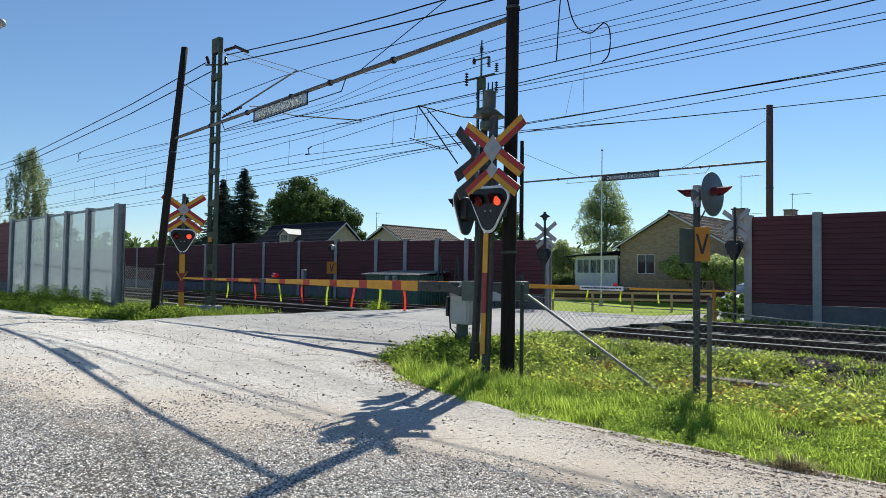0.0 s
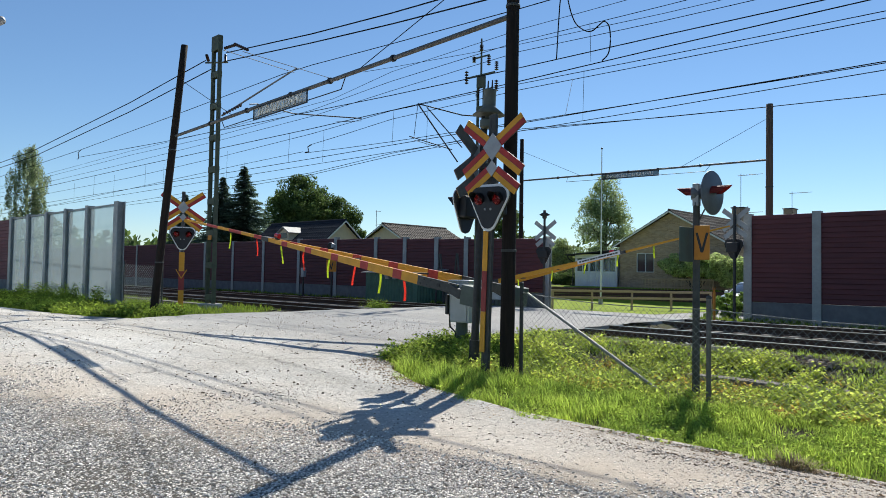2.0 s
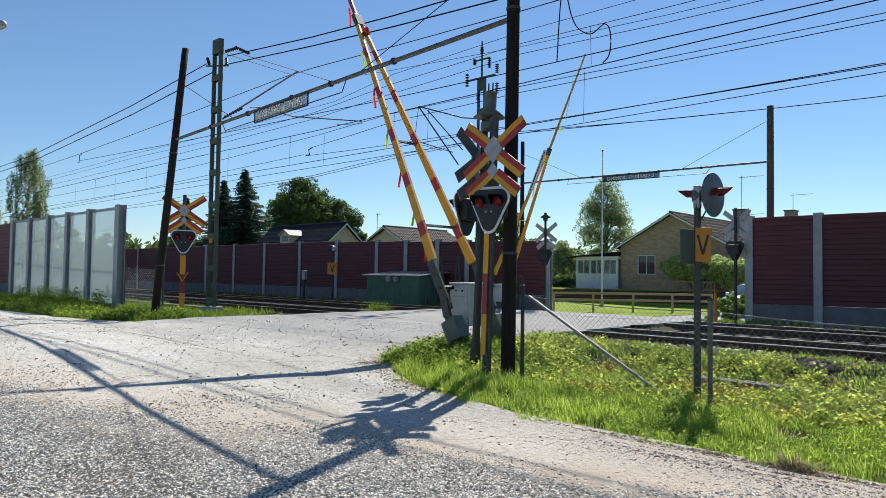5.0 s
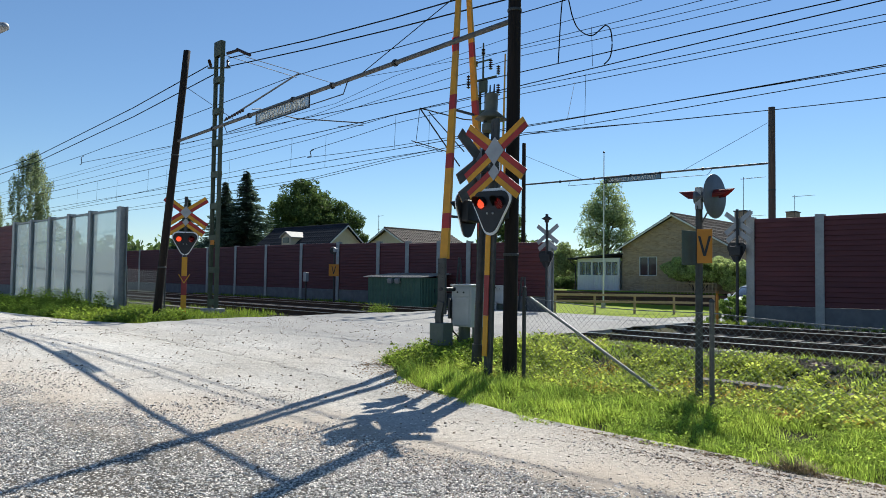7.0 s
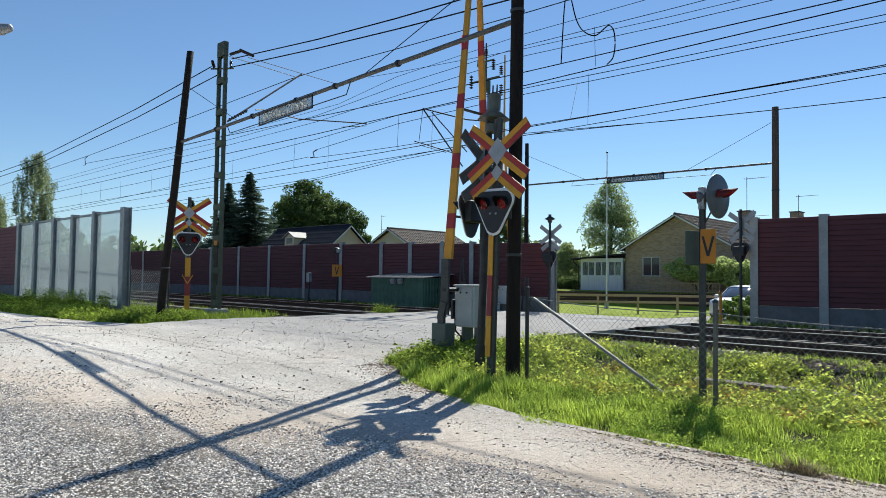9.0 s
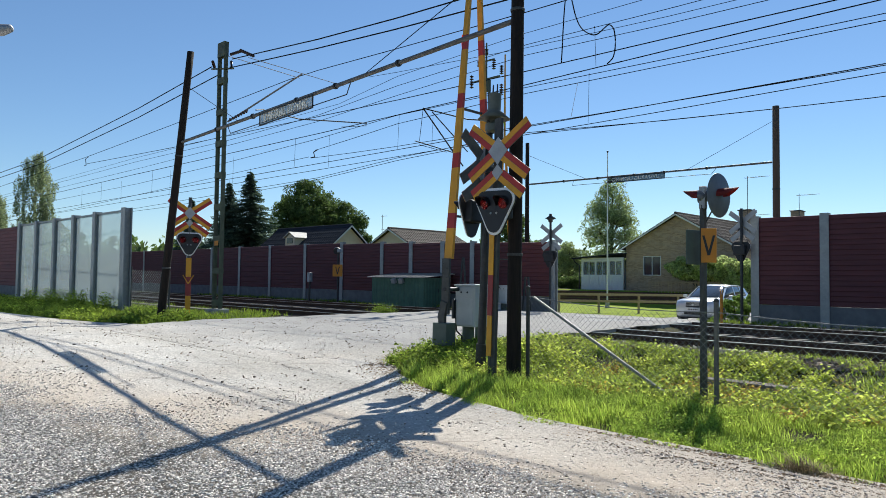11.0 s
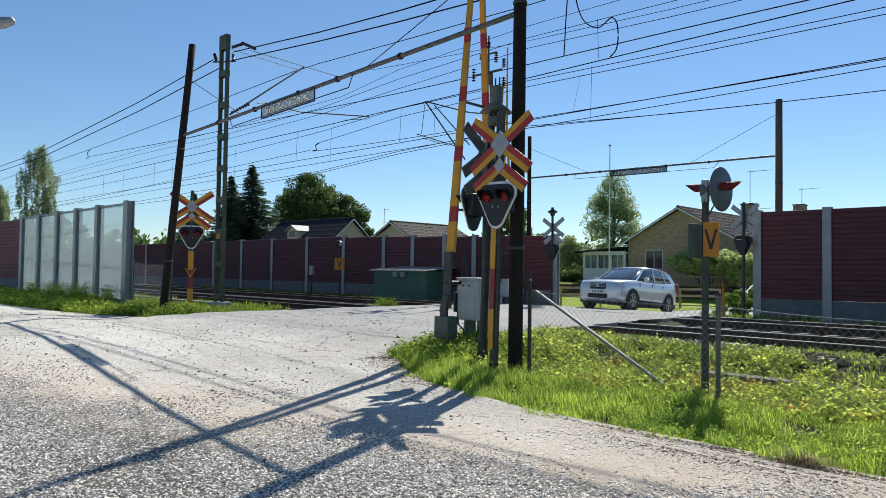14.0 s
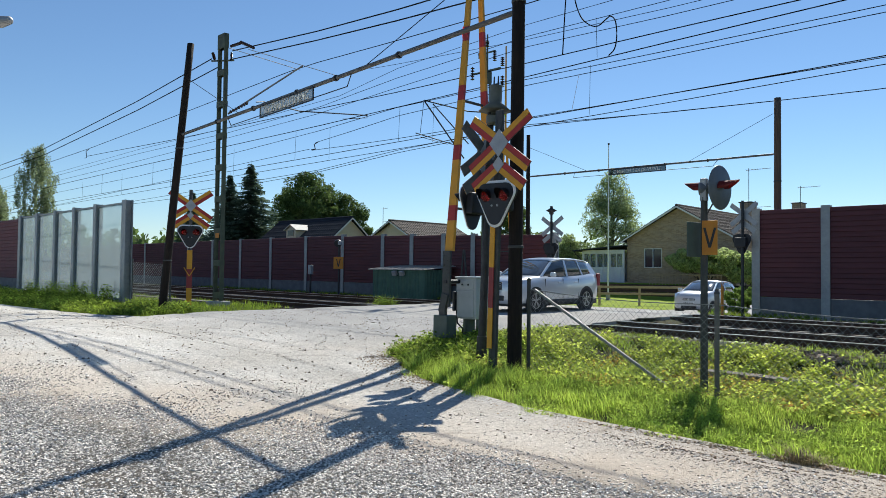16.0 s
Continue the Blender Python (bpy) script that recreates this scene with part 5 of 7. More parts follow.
# ---- houses ----
def wall_with_openings(parent, name, length, height, openings, mat, m, thick=0.25, peak=None, glass=None):
    """A wall in the x-z plane with holes; peak adds a gable. openings: (x0, z0, x1, z1)."""
    xs = sorted({0, length, *[o[0] for o in openings], *[o[2] for o in openings]})
    zs = sorted({0, height, *[o[1] for o in openings], *[o[3] for o in openings]})
    bm = BM()
    for a, b in zip(xs, xs[1:]):
        for c, d in zip(zs, zs[1:]):
            cx, cz = (a + b) / 2, (c + d) / 2
            if any(o[0] < cx < o[2] and o[1] < cz < o[3] for o in openings):
                continue
            box(bm, (cx, thick / 2, cz), (b - a, thick, d - c))
    if peak:
        prism(bm, [(0, height), (length, height), (length / 2, peak)], 0, thick)
    bmesh.ops.remove_doubles(bm, verts=bm.verts[:], dist=0.0005)
    w = part(name, bm, mat, parent)
    w.matrix_basis = m
    for x0, z0, x1, z1 in openings:
        win = new("window")
        win.parent = w
        t = 0.05
        fr = BM()
        for c, s in (((x0 + x1) / 2, z0 + t / 2), ((x0 + x1) / 2, z1 - t / 2)):
            box(fr, (c, 0.06, s), (x1 - x0, 0.10, t))
        for c in (x0 + t / 2, x1 - t / 2, (x0 + x1) / 2):
            box(fr, (c, 0.06, (z0 + z1) / 2), (t, 0.098, z1 - z0 - 2 * t))
        part("frame", fr, M_WHITEWOOD, win, "white window frame")
        part("pane", box(BM(), ((x0 + x1) / 2, 0.09, (z0 + z1) / 2), (x1 - x0 - 0.1, 0.012, z1 - z0 - 0.1)), glass or M_WINDOW, win, "clear porch pane" if glass else "dark window pane")
    return w


def roof_slope(parent, m, length, run, mat, pitch=0.33):
    """Courses of tiles on a slope: length along x, run up along y."""
    bm = BM()
    n = int(run / pitch)
    for i in range(n):
        box(bm, (length / 2, (i + 0.5) * run / n, 0.012 * (i % 2)), (length, run / n + 0.05, 0.05), pose(0, 0, 0, -4))
    k = int(length / 0.3)
    for i in range(k):
        box(bm, (i * length / k + 0.15, run / 2, 0.045), (0.07, run, 0.03))
    r = part("roof_slope", bm, mat, parent)
    r.matrix_basis = m
    return r


def gable_house(name, label, x, y, z, rz, width, depth, eave, peak, wall_mat, roof_mat, front, chimney=None, trim=M_WHITEWOOD):
    """Gable on local -y, ridge along local +y; the origin is under the middle of the gable."""
    h = thing(name, label, "house", x, y, z, rz=rz)
    w = width / 2
    wall_with_openings(h, "gable_wall", width, eave, front, wall_mat, pose(-w, 0, 0), peak=peak - 0.12)
    wall_with_openings(h, "gable_wall", width, eave, [], wall_mat, pose(w, depth, 0, 0, 0, 180), peak=peak - 0.12)
    wall_with_openings(h, "side_wall", depth - 0.52, eave - 0.05, [(2.0, 0.9, 3.2, 2.1), (5.0, 0.9, 6.6, 2.1)] if depth > 8 else [], wall_mat, pose(w, 0.26, 0, 0, 0, 90))
    wall_with_openings(h, "side_wall", depth - 0.52, eave - 0.05, [], wall_mat, pose(-w, depth - 0.26, 0, 0, 0, -90))
    rise = peak - eave
    over = 0.45
    a = math.degrees(math.atan2(rise, w))
    run = math.hypot(rise, w) * (w + over) / w
    drop = rise * over / w
    roof = new("roof")
    roof.parent = h
    roof_slope(roof, pose(w + over, -0.4, eave - drop + 0.03, 0, 0, 90) @ pose(0, 0, 0, a, 0, 0), depth + 0.8, run, roof_mat)
    roof_slope(roof, pose(-w - over, depth + 0.4, eave - drop + 0.03, 0, 0, -90) @ pose(0, 0, 0, a, 0, 0), depth + 0.8, run, roof_mat)
    part("ridge", rod(BM(), (0, -0.4, peak + 0.06), (0, depth + 0.4, peak + 0.06), 0.10, sides=10), roof_mat, roof)
    for s in (-1, 1):
        bm = box(BM(), (s * (w + over) / 2, -0.42, (eave - drop + peak) / 2 - 0.06), (run, 0.03, 0.11), pose(0, 0, 0, 0, s * a, 0))
        part("barge_board", bm, trim, h, "pale barge board")
    if chimney:
        cx, cy, cw, top = chimney
        c = part("chimney", box(BM(), (cx, cy, (top + eave) / 2), (cw, cw * 1.5, top - eave), bevel=0.03), M_BRICK, h)
        part("chimney_cap", box(BM(), (cx, cy, top + 0.05), (cw + 0.16, cw * 1.5 + 0.16, 0.10), bevel=0.02), M_DARKSTEEL, c)
    return h


def aerial(x, y, z, h, wide=1.0):
    a = thing("tv_aerial", "thin roof-top television aerial", "aerial", x, y, z)
    part("mast", rod(BM(), (0, 0, 0), (0, 0, h), 0.022, sides=8), M_GALVDARK, a)
    for q, n in ((h - 0.15, 7), (h * 0.45, 5)):
        part("boom", rod(BM(), (-0.2 * wide, 0, q), (1.5 * wide, 0.2 * wide, q + 0.05), 0.016, sides=6), M_GALVDARK, a)
        for i in range(n):
            d = (-0.1 + i * 1.4 / n) * wide
            part("element", rod(BM(), (d, -0.35 * wide, q), (d, 0.35 * wide, q + 0.04), 0.010, sides=5), M_GALVDARK, a)


def garden_houses():
    gable_house("brick_house", "buff brick bungalow with dark tiled gable roof", -23.35, 49.4, 0.62, 0, 8.5, 13.0, 3.45, 5.83, M_BRICK, M_TILES,
                [(1.46, 1.22, 2.91, 2.70)], chimney=(1.6, 9.4, 0.9, 6.65))
    aerial(-19.2, 52.0, 3.9, 5.3)
    aerial(-18.7, 62.0, 3.6, 5.2)
    p = thing("porch", "white glazed wooden porch on the brick house", "porch", -31.45, 49.0, 0.62)
    wall_with_openings(p, "porch_wall", 3.82, 2.62, [(0.12, 1.2, 1.30, 2.36), (1.34, 1.2, 2.52, 2.36), (2.56, 1.2, 3.70, 2.36)], M_WHITEWOOD, pose(0, 0, 0), 0.12, glass=M_PORCHGLASS)
    wall_with_openings(p, "porch_wall", 3.5, 2.5, [(0.3, 1.2, 1.5, 2.3), (1.8, 1.2, 3.2, 2.3)], M_WHITEWOOD, pose(0.1, 3.63, 0, 0, 0, -90) @ pose(0, 0, 0), 0.12, glass=M_PORCHGLASS)
    wall_with_openings(p, "porch_wall", 3.6, 2.5, [(0.4, 1.2, 1.6, 2.3), (2.0, 1.2, 3.2, 2.3)], M_WHITEWOOD, pose(3.7, 3.75, 0, 0, 0, 180), 0.12, glass=M_PORCHGLASS)
    part("porch_roof", box(BM(), (1.62, 1.7, 2.74), (4.6, 4.3, 0.10), pose(0, 0, 0, 0, -4.5, 0), bevel=0.02), M_SLATE, p, "low dark roof")
    part("downpipe", cable(BM(), [(-0.55, -0.3, 2.5), (-0.5, -0.28, 2.3), (-0.14, -0.1, 2.0), (-0.14, -0.1, 0)], 0.045, 8), M_DARKSTEEL, p)
    for k in range(18):
        part("batten", box(BM(), (0.1 + k * 0.213, -0.012, 0.6), (0.03, 0.022, 1.1)), M_WHITEWOOD, p)
    e = thing("terrace_edge", "board edge of the house terrace with shade in its dark colour", "terrace edge", -31.6, 45.9, -0.42, kind="structure")
    for k in range(4):
        for i in range(5):
            part("board", box(BM(), (1.35 + i * 2.72, 0, 0.13 + k * 0.25), (2.70, 0.06, 0.235), bevel=0.006), M_DARKBOARD, e)
    rail = thing("terrace_railing", "low weathered wooden railing on the terrace", "railing", -24.3, 46.6, 0.6)
    for z in (0.16, 0.74):
        part("handrail", box(BM(), (2.65, 0, z), (5.3, 0.05, 0.07), bevel=0.008), M_FENCEWOOD, rail)
    for k in range(22):
        part("baluster", box(BM(), (0.05 + k * 0.248, 0.04, 0.42), (0.055, 0.03, 0.80), bevel=0.005), M_FENCEWOOD, rail)
    gable_house("dark_roof_house", "cream house with blue-black roof behind the wall", -49.0, 38.7, 0.3, 90, 5.4, 11.0, 3.45, 5.75, M_CREAM, M_SLATE, [(2.2, 2.4, 3.2, 3.4)])
    d = thing("dormer", "small white dormer with a pitched roof", "dormer", -54.5, 36.9, 4.3)
    part("dormer_wall", prism(BM(), [(-0.75, 0), (0.75, 0), (0.75, 0.7), (0, 1.1), (-0.75, 0.7)], -0.7, 1.2), M_CREAM, d)
    part("dormer_window", box(BM(), (0, -0.72, 0.42), (0.9, 0.04, 0.5)), M_WINDOW, d, "dark dormer window")
    for s in (-1, 1):
        part("dormer_roof", box(BM(), (s * 0.48, 0.2, 0.95), (1.15, 2.1, 0.07), pose(0, 0, 0, 0, s * 29, 0)), M_SHEDROOF, d, "pale sheet roof")
    gable_house("tiled_house", "low house with grey tiled roof behind the wall", -44.8, 40.0, 0.3, 0, 5.6, 7.2, 3.9, 5.35, M_CREAM, M_TILES, [])
    aerial(-46.7, 40.6, 4.6, 2.4, 0.35)
    f = thing("flagpole", "white garden flagpole with a small knob", "flagpole", -24.0, 40.5, -0.38)
    part("pole", rod(BM(), (0, 0, -0.2), (0, 0, 10.28), 0.055, 0.03, 12), M_WHITEWOOD, f)
    part("knob", lathe(BM(), [(0.02, 0), (0.07, 0.04), (0.07, 0.1), (0.02, 0.14)], 12, (0, 0, 10.28)), M_DARKSTEEL, f)
    part("foot", box(BM(), (0, 0, 0.25), (0.22, 0.22, 0.5), bevel=0.02), M_CONCRETE, f)
    # far building seen above the wall
    gable_house("red_chimney_house", "distant roof with brick chimney above the wall", -23.8, 75.0, 0.2, 0, 9.0, 12.0, 4.6, 7.4, M_BRICK, M_TILES, [], chimney=(0.1, 3.0, 0.95, 8.6))


garden_houses()


def rail_fence():
    f = thing("rail_fence", "low unpainted wooden rail fence round the lawn", "fence", -25.5, 29.4, 0)
    a, b = Vector((-25.5, 29.4, 0)), Vector((-17.5, 37.1, 0))
    n = 5
    b, n = a + (b - a) * 6 / n, 6
    prev = None
    for i in range(n + 1):
        p = a + (b - a) * i / n
        z = gz(p.x, p.y)
        q = part("post", box(BM(), (0, 0, 0.5), (0.10, 0.10, 1.1), bevel=0.008), M_FENCEWOOD, f)
        q.matrix_basis = Matrix.Translation(p - a + Vector((0, 0, z))) @ pose(0, 0, 0, 0, random.uniform(-1.5, 1.5), 60)
        if prev:
            for h in (0.68, 1.05):
                u, v = prev + Vector((0.06, 0, h)), p - a + Vector((0.06, 0, z + h))
                d = v - u
                r = part("rail", box(BM(), (0, 0, 0), (d.length, 0.035, 0.13), bevel=0.006), M_FENCEWOOD, f)
                r.matrix_basis = Matrix.Translation((u + v) / 2) @ d.to_track_quat("X", "Z").to_matrix().to_4x4()
        prev = p - a + Vector((0, 0, z))


rail_fence()


# ---- trees and bushes ----
def leaf_cloud(rng, centres, radii, count, size, droop=0.0, long=1.0, shape=(1, 1, 0.8)):
    """Small leaf quads spread in clumps round the given centres."""
    c = np.array(centres, float)
    r = np.array(radii, float)
    pick = rng.choice(len(c), count, p=r ** 2 / np.sum(r ** 2))
    way = rng.normal(size=(count, 3))
    way /= np.linalg.norm(way, axis=1)[:, None]
    rad = r[pick] * rng.uniform(0.45, 1.0, count) ** 0.6
    p = c[pick] + way * rad[:, None] * np.array(shape)
    u = rng.normal(size=(count, 3))
    u[:, 2] -= droop
    u /= np.linalg.norm(u, axis=1)[:, None]
    v = np.cross(u, rng.normal(size=(count, 3)))
    v /= np.linalg.norm(v, axis=1)[:, None]
    s = size * rng.uniform(0.6, 1.4, count)[:, None]
    quad = np.stack([p - u * s * long, p + v * s * 0.5, p + u * s * long, p - v * s * 0.5], 1)
    return quad.reshape(-1, 3), np.arange(count * 4).reshape(-1, 4)


def leaf_part(name, verts, faces, mat, parent, label=""):
    me = bpy.data.meshes.new(name)
    me.from_pydata(verts.tolist(), [], faces.tolist())
    me.materials.append(mat)
    ob = new(name, me)
    ob.parent = parent
    return tagged(ob, label)


def limbs(bm, rng, start, way, length, r, depth, tips):
    end = start + way * length
    rod(bm, start, end, r, r * 0.6, 7)
    if depth == 0:
        tips.append(end)
        return
    for k in range(3):
        turn = Vector(rng.normal(size=3)) * 0.65
        nw = (way + turn + Vector((0, 0, 0.15))).normalized()
        limbs(bm, rng, start + way * length * (0.6 + 0.2 * k), nw, length * 0.62, r * 0.55, depth - 1, tips)


def broad_tree(label, x, y, z, height, spread, leaf_mat, bark, seed, leaves=9000, size=0.16, droop=0.0, low=0.25, narrow=False, clumps=46):
    rng = np.random.default_rng(seed)
    t = thing("tree", label, "tree", x, y, z)
    bm = BM()
    tips = []
    rod(bm, (0, 0, -0.3), (0, 0, height * 0.45), height * 0.022, height * 0.014, 10)
    rod(bm, (0, 0, height * 0.45), (0.1, 0, height * 0.85), height * 0.014, height * 0.004, 8)
    for k in range(9):
        a = k * 2.4
        zz = height * (low + 0.06 * k)
        reach = spread * (1.0 - 0.55 * (k / 9) ** 1.5)
        way = Vector((math.cos(a), math.sin(a), 0.55 if not narrow else 1.0)).normalized()
        limbs(bm, rng, Vector((0, 0, zz)), way, reach * 0.5, height * 0.009, 2, tips)
    part("trunk", bm, bark, t)
    centres, radii = [], []
    for p in tips:
        centres.append(p)
        radii.append(spread * rng.uniform(0.14, 0.26))
    # fill the crown
    thin = (46 / clumps) ** 0.33
    for k in range(clumps):
        f = rng.uniform(0, 1)
        zz = height * (low + 0.05 + (0.93 - low) * f)
        if narrow:
            w = spread * (0.55 + 0.5 * math.sin(math.pi * min(1, f * 0.9 + 0.1))) * (1.0 - 0.75 * f ** 1.6)
        else:
            w = spread * math.sqrt(max(0.05, 1 - (2 * f - 0.75) ** 2 / 1.6))
        a = rng.uniform(0, 6.283)
        d = w * math.sqrt(rng.uniform(0.2, 1)) * 0.85
        centres.append((d * math.cos(a), d * math.sin(a), zz))
        radii.append(spread * rng.uniform(0.14, 0.30) * thin)
    v, f = leaf_cloud(rng, centres, radii, leaves, size, droop, 1.2 if droop else 1.0, (0.6, 0.6, 1.7) if droop > 0.5 else (1, 1, 0.8))
    leaf_part("crown", v, f, leaf_mat, t)
    return t


def weeping_tree(label, x, y, z, height, spread, seed):
    """A birch: a pale trunk, rising limbs and hanging strands of small leaves with gaps between them."""
    rng = np.random.default_rng(seed)
    t = thing("tree", label, "tree", x, y, z)
    bm = BM()
    rod(bm, (0, 0, -0.3), (0.1, 0, height * 0.55), 0.17, 0.10, 10)
    rod(bm, (0.1, 0, height * 0.55), (0.0, 0, height * 0.97), 0.10, 0.015, 8)
    p, fall = [], []
    for k in range(52):
        f = (k + rng.uniform()) / 52
        z0 = height * (0.28 + 0.68 * f)
        reach = spread * (1.0 - 0.82 * f ** 1.7) * rng.uniform(0.45, 1.05)
        a = rng.uniform(0, 6.283)
        tip = Vector((reach * math.cos(a), reach * math.sin(a), z0 + reach * 0.35))
        rod(bm, (0, 0, z0 - reach * 0.25), tip, 0.035, 0.010, 5)
        for q in range(11):
            u = 0.30 + 0.75 * rng.uniform()
            top = np.array((tip.x * u, tip.y * u, z0 - reach * 0.25 + (tip.z - z0 + reach * 0.25) * u)) + rng.normal(size=3) * 0.14
            hang = rng.uniform(0.5, 1.9)
            n = int(26 * hang)
            d = np.linspace(0, 1, n)[:, None]
            p.append(top + d * np.array((rng.normal() * 0.12, rng.normal() * 0.12, -hang)) + rng.normal(size=(n, 3)) * np.array((0.055, 0.055, 0.03)))
    part("trunk", bm, M_BIRCHBARK, t)
    p = np.concatenate(p)
    n = len(p)
    u = rng.normal(size=(n, 3)) * 0.7 - np.array((0, 0, 0.8))
    u /= np.linalg.norm(u, axis=1)[:, None]
    v = np.cross(u, rng.normal(size=(n, 3)))
    v /= np.linalg.norm(v, axis=1)[:, None]
    s = 0.075 * rng.uniform(0.6, 1.4, n)[:, None]
    quad = np.stack([p - u * s, p + v * s * 0.55, p + u * s, p - v * s * 0.55], 1)
    leaf_part("crown", quad.reshape(-1, 3), np.arange(n * 4).reshape(-1, 4), M_BIRCHLEAF, t)


def conifer(label, x, y, z, height, spread, seed):
    rng = np.random.default_rng(seed)
    t = thing("conifer", label, "tree", x, y, z)
    part("trunk", rod(BM(), (0, 0, -0.3), (0, 0, height * 0.97), height * 0.02, 0.02, 10), M_BARK, t)
    verts, faces = [], []
    n = 0
    for i in range(44):
        f = i / 44
        z_ring = height * (0.06 + 0.92 * f)
        reach = spread * (1 - f) ** 1.05 + 0.12
        for k in range(24):
            a = rng.uniform(0, 6.283)
            rr = reach * rng.uniform(0.55, 1.12)
            zz = z_ring + rng.uniform(-0.32, 0.32)
            d = np.array((math.cos(a), math.sin(a), 0))
            side = np.array((-d[1], d[0], 0))
            steps = max(3, int(rr / 0.16))
            for q in range(steps):
                u = (q + rng.uniform(0, 1)) / steps
                for s in (-1, 1):
                    p = d * rr * u + np.array((0, 0, zz - 0.30 * rr * u + 0.15 * rr * u * u))
                    w = (0.34 * (1 - 0.5 * u)) * rng.uniform(0.6, 1.3)
                    tip = p + side * s * w + d * 0.16 + np.array((0, 0, rng.uniform(-0.16, 0.02)))
                    verts += [p - d * 0.10, p + d * 0.16 + np.array((0, 0, 0.04)), tip]
                    faces.append((n, n + 1, n + 2))
                    n += 3
    me = bpy.data.meshes.new("crown")
    me.from_pydata([tuple(v) for v in verts], [], faces)
    me.materials.append(M_SPRUCE)
    ob = new("crown", me)
    ob.parent = t
    # top spire
    part("leader", rod(BM(), (0, 0, height * 0.9), (0, 0, height * 1.02), 0.03, 0.005, 5), M_SPRUCE, t)
    return t


def bush(name, label, x, y, z, size, leaf_mat, seed, leaves=5000, leaf=0.09, square=False, low=0.08):
    rng = np.random.default_rng(seed)
    t = thing(name, label, "bush", x, y, z)
    bm = BM()
    for k in range(9):
        a = k * 0.7
        rod(bm, (0.1 * math.cos(a), 0.1 * math.sin(a), -0.1), (size[0] * 0.55 * math.cos(a), size[1] * 0.55 * math.sin(a), size[2] * 0.7), 0.03, 0.01, 6)
    part("stems", bm, M_BARK, t)
    centres, radii = [], []
    for k in range(150 if size[0] > 1.2 else 60):
        p = rng.uniform(-1, 1, 3)
        if not square and np.linalg.norm(p) > 1:
            p /= np.linalg.norm(p) * rng.uniform(1.0, 1.25)
        centres.append((p[0] * size[0] * 0.85, p[1] * size[1] * 0.85, size[2] * (low + (0.92 - low) * (0.5 + 0.5 * p[2]))))
        radii.append(min(size) * rng.uniform(0.14, 0.26))
    v, f = leaf_cloud(rng, centres, radii, leaves, leaf)
    v[:, 2] = np.maximum(v[:, 2], 0.02)
    leaf_part("leaves", v, f, leaf_mat, t)


weeping_tree("tall drooping birch beyond the glass screen", -67.45, 18.7, 0.0, 12.3, 3.3, 1)
weeping_tree("pale birch beyond the tall drooping birch", -75.6, 17.6, 0.0, 9.4, 3.2, 2)
conifer("tall dark spruce behind the houses", -65.6, 38.5, 0.2, 12.4, 6.6, 3)
conifer("dark spruce behind the houses", -67.6, 37.2, 0.2, 11.2, 4.6, 4)
conifer("small dark conifer behind the red wall", -72.5, 35.5, 0.2, 9.5, 3.0, 41)
broad_tree("broad dark leafy tree behind the dark-roofed house", -71.2, 50.0, 0.3, 12.6, 5.9, M_OAKLEAF, M_BARK, 5, 48000, 0.14, clumps=220, low=0.2)
broad_tree("dark leafy tree beside the dark-roofed house", -68.4, 53.8, 0.3, 10.2, 3.4, M_OAKLEAF, M_BARK, 6, 24000, 0.115, clumps=90)
broad_tree("round leafy tree behind the crossing signal", -39.9, 50.2, 0.5, 7.6, 2.2, M_OAKLEAF, M_BARK, 7, 9000, 0.12, clumps=60)
broad_tree("light green ash tree behind the brick house", -36.1, 61.7, 0.6, 11.0, 4.3, M_ASHLEAF, M_BARK, 8, 24000, 0.085, 0.25, 0.16, True, 120)
broad_tree("small tree beside the porch", -39.6, 59.4, 0.6, 4.5, 1.7, M_ASHLEAF, M_BARK, 9, 8000, 0.10, clumps=50)
broad_tree("dark tree behind the distant roof", -10.5, 82.0, 0.0, 9.6, 3.6, M_OAKLEAF, M_BARK, 10, 6000, 0.18)
bush("flowering_shrub", "large pale green shrub in front of the house", -20.6, 47.5, 0.6, (3.0, 1.7, 2.8), M_SHRUBLEAF, 11, 26000, 0.085, low=0.32)
bush("flowering_shrub", "pale green shrub beside the garden road", -17.7, 47.6, 0.0, (1.6, 1.4, 3.1), M_SHRUBLEAF, 12, 12000, 0.09, low=0.25)
bush("hedge", "clipped green hedge at the end of the noise wall", -9.75, 25.6, -0.02, (0.62, 1.5, 1.04), M_HEDGELEAF, 13, 9000, 0.045, True)
bush("garden_bush", "dark green bush behind the porch", -34.6, 52.2, 0.6, (1.7, 1.5, 1.15), M_OAKLEAF, 14, 6000, 0.08)


def far_woods():
    rng = np.random.default_rng(21)
    centres, radii = [], []
    for i in range(420):
        a = radians(rng.uniform(-12, 100))
        d = rng.uniform(170, 260)
        r = rng.uniform(3.0, 5.5)
        for k in range(2):
            centres.append((-math.sin(a) * d + rng.normal() * 2, math.cos(a) * d + rng.normal() * 2, r * (0.7 + 0.8 * k)))
            radii.append(r)
    v, f = leaf_cloud(rng, centres, radii, 30000, 1.05)
    v[:, 2] = np.maximum(v[:, 2], -0.4)
    me = bpy.data.meshes.new("far_woods")
    me.from_pydata(v.tolist(), [], f.tolist())
    me.materials.append(M_OAKLEAF)
    tagged(new("far_woods", me), "distant belt of green woodland on the horizon", "woods", kind="stuff")


far_woods()


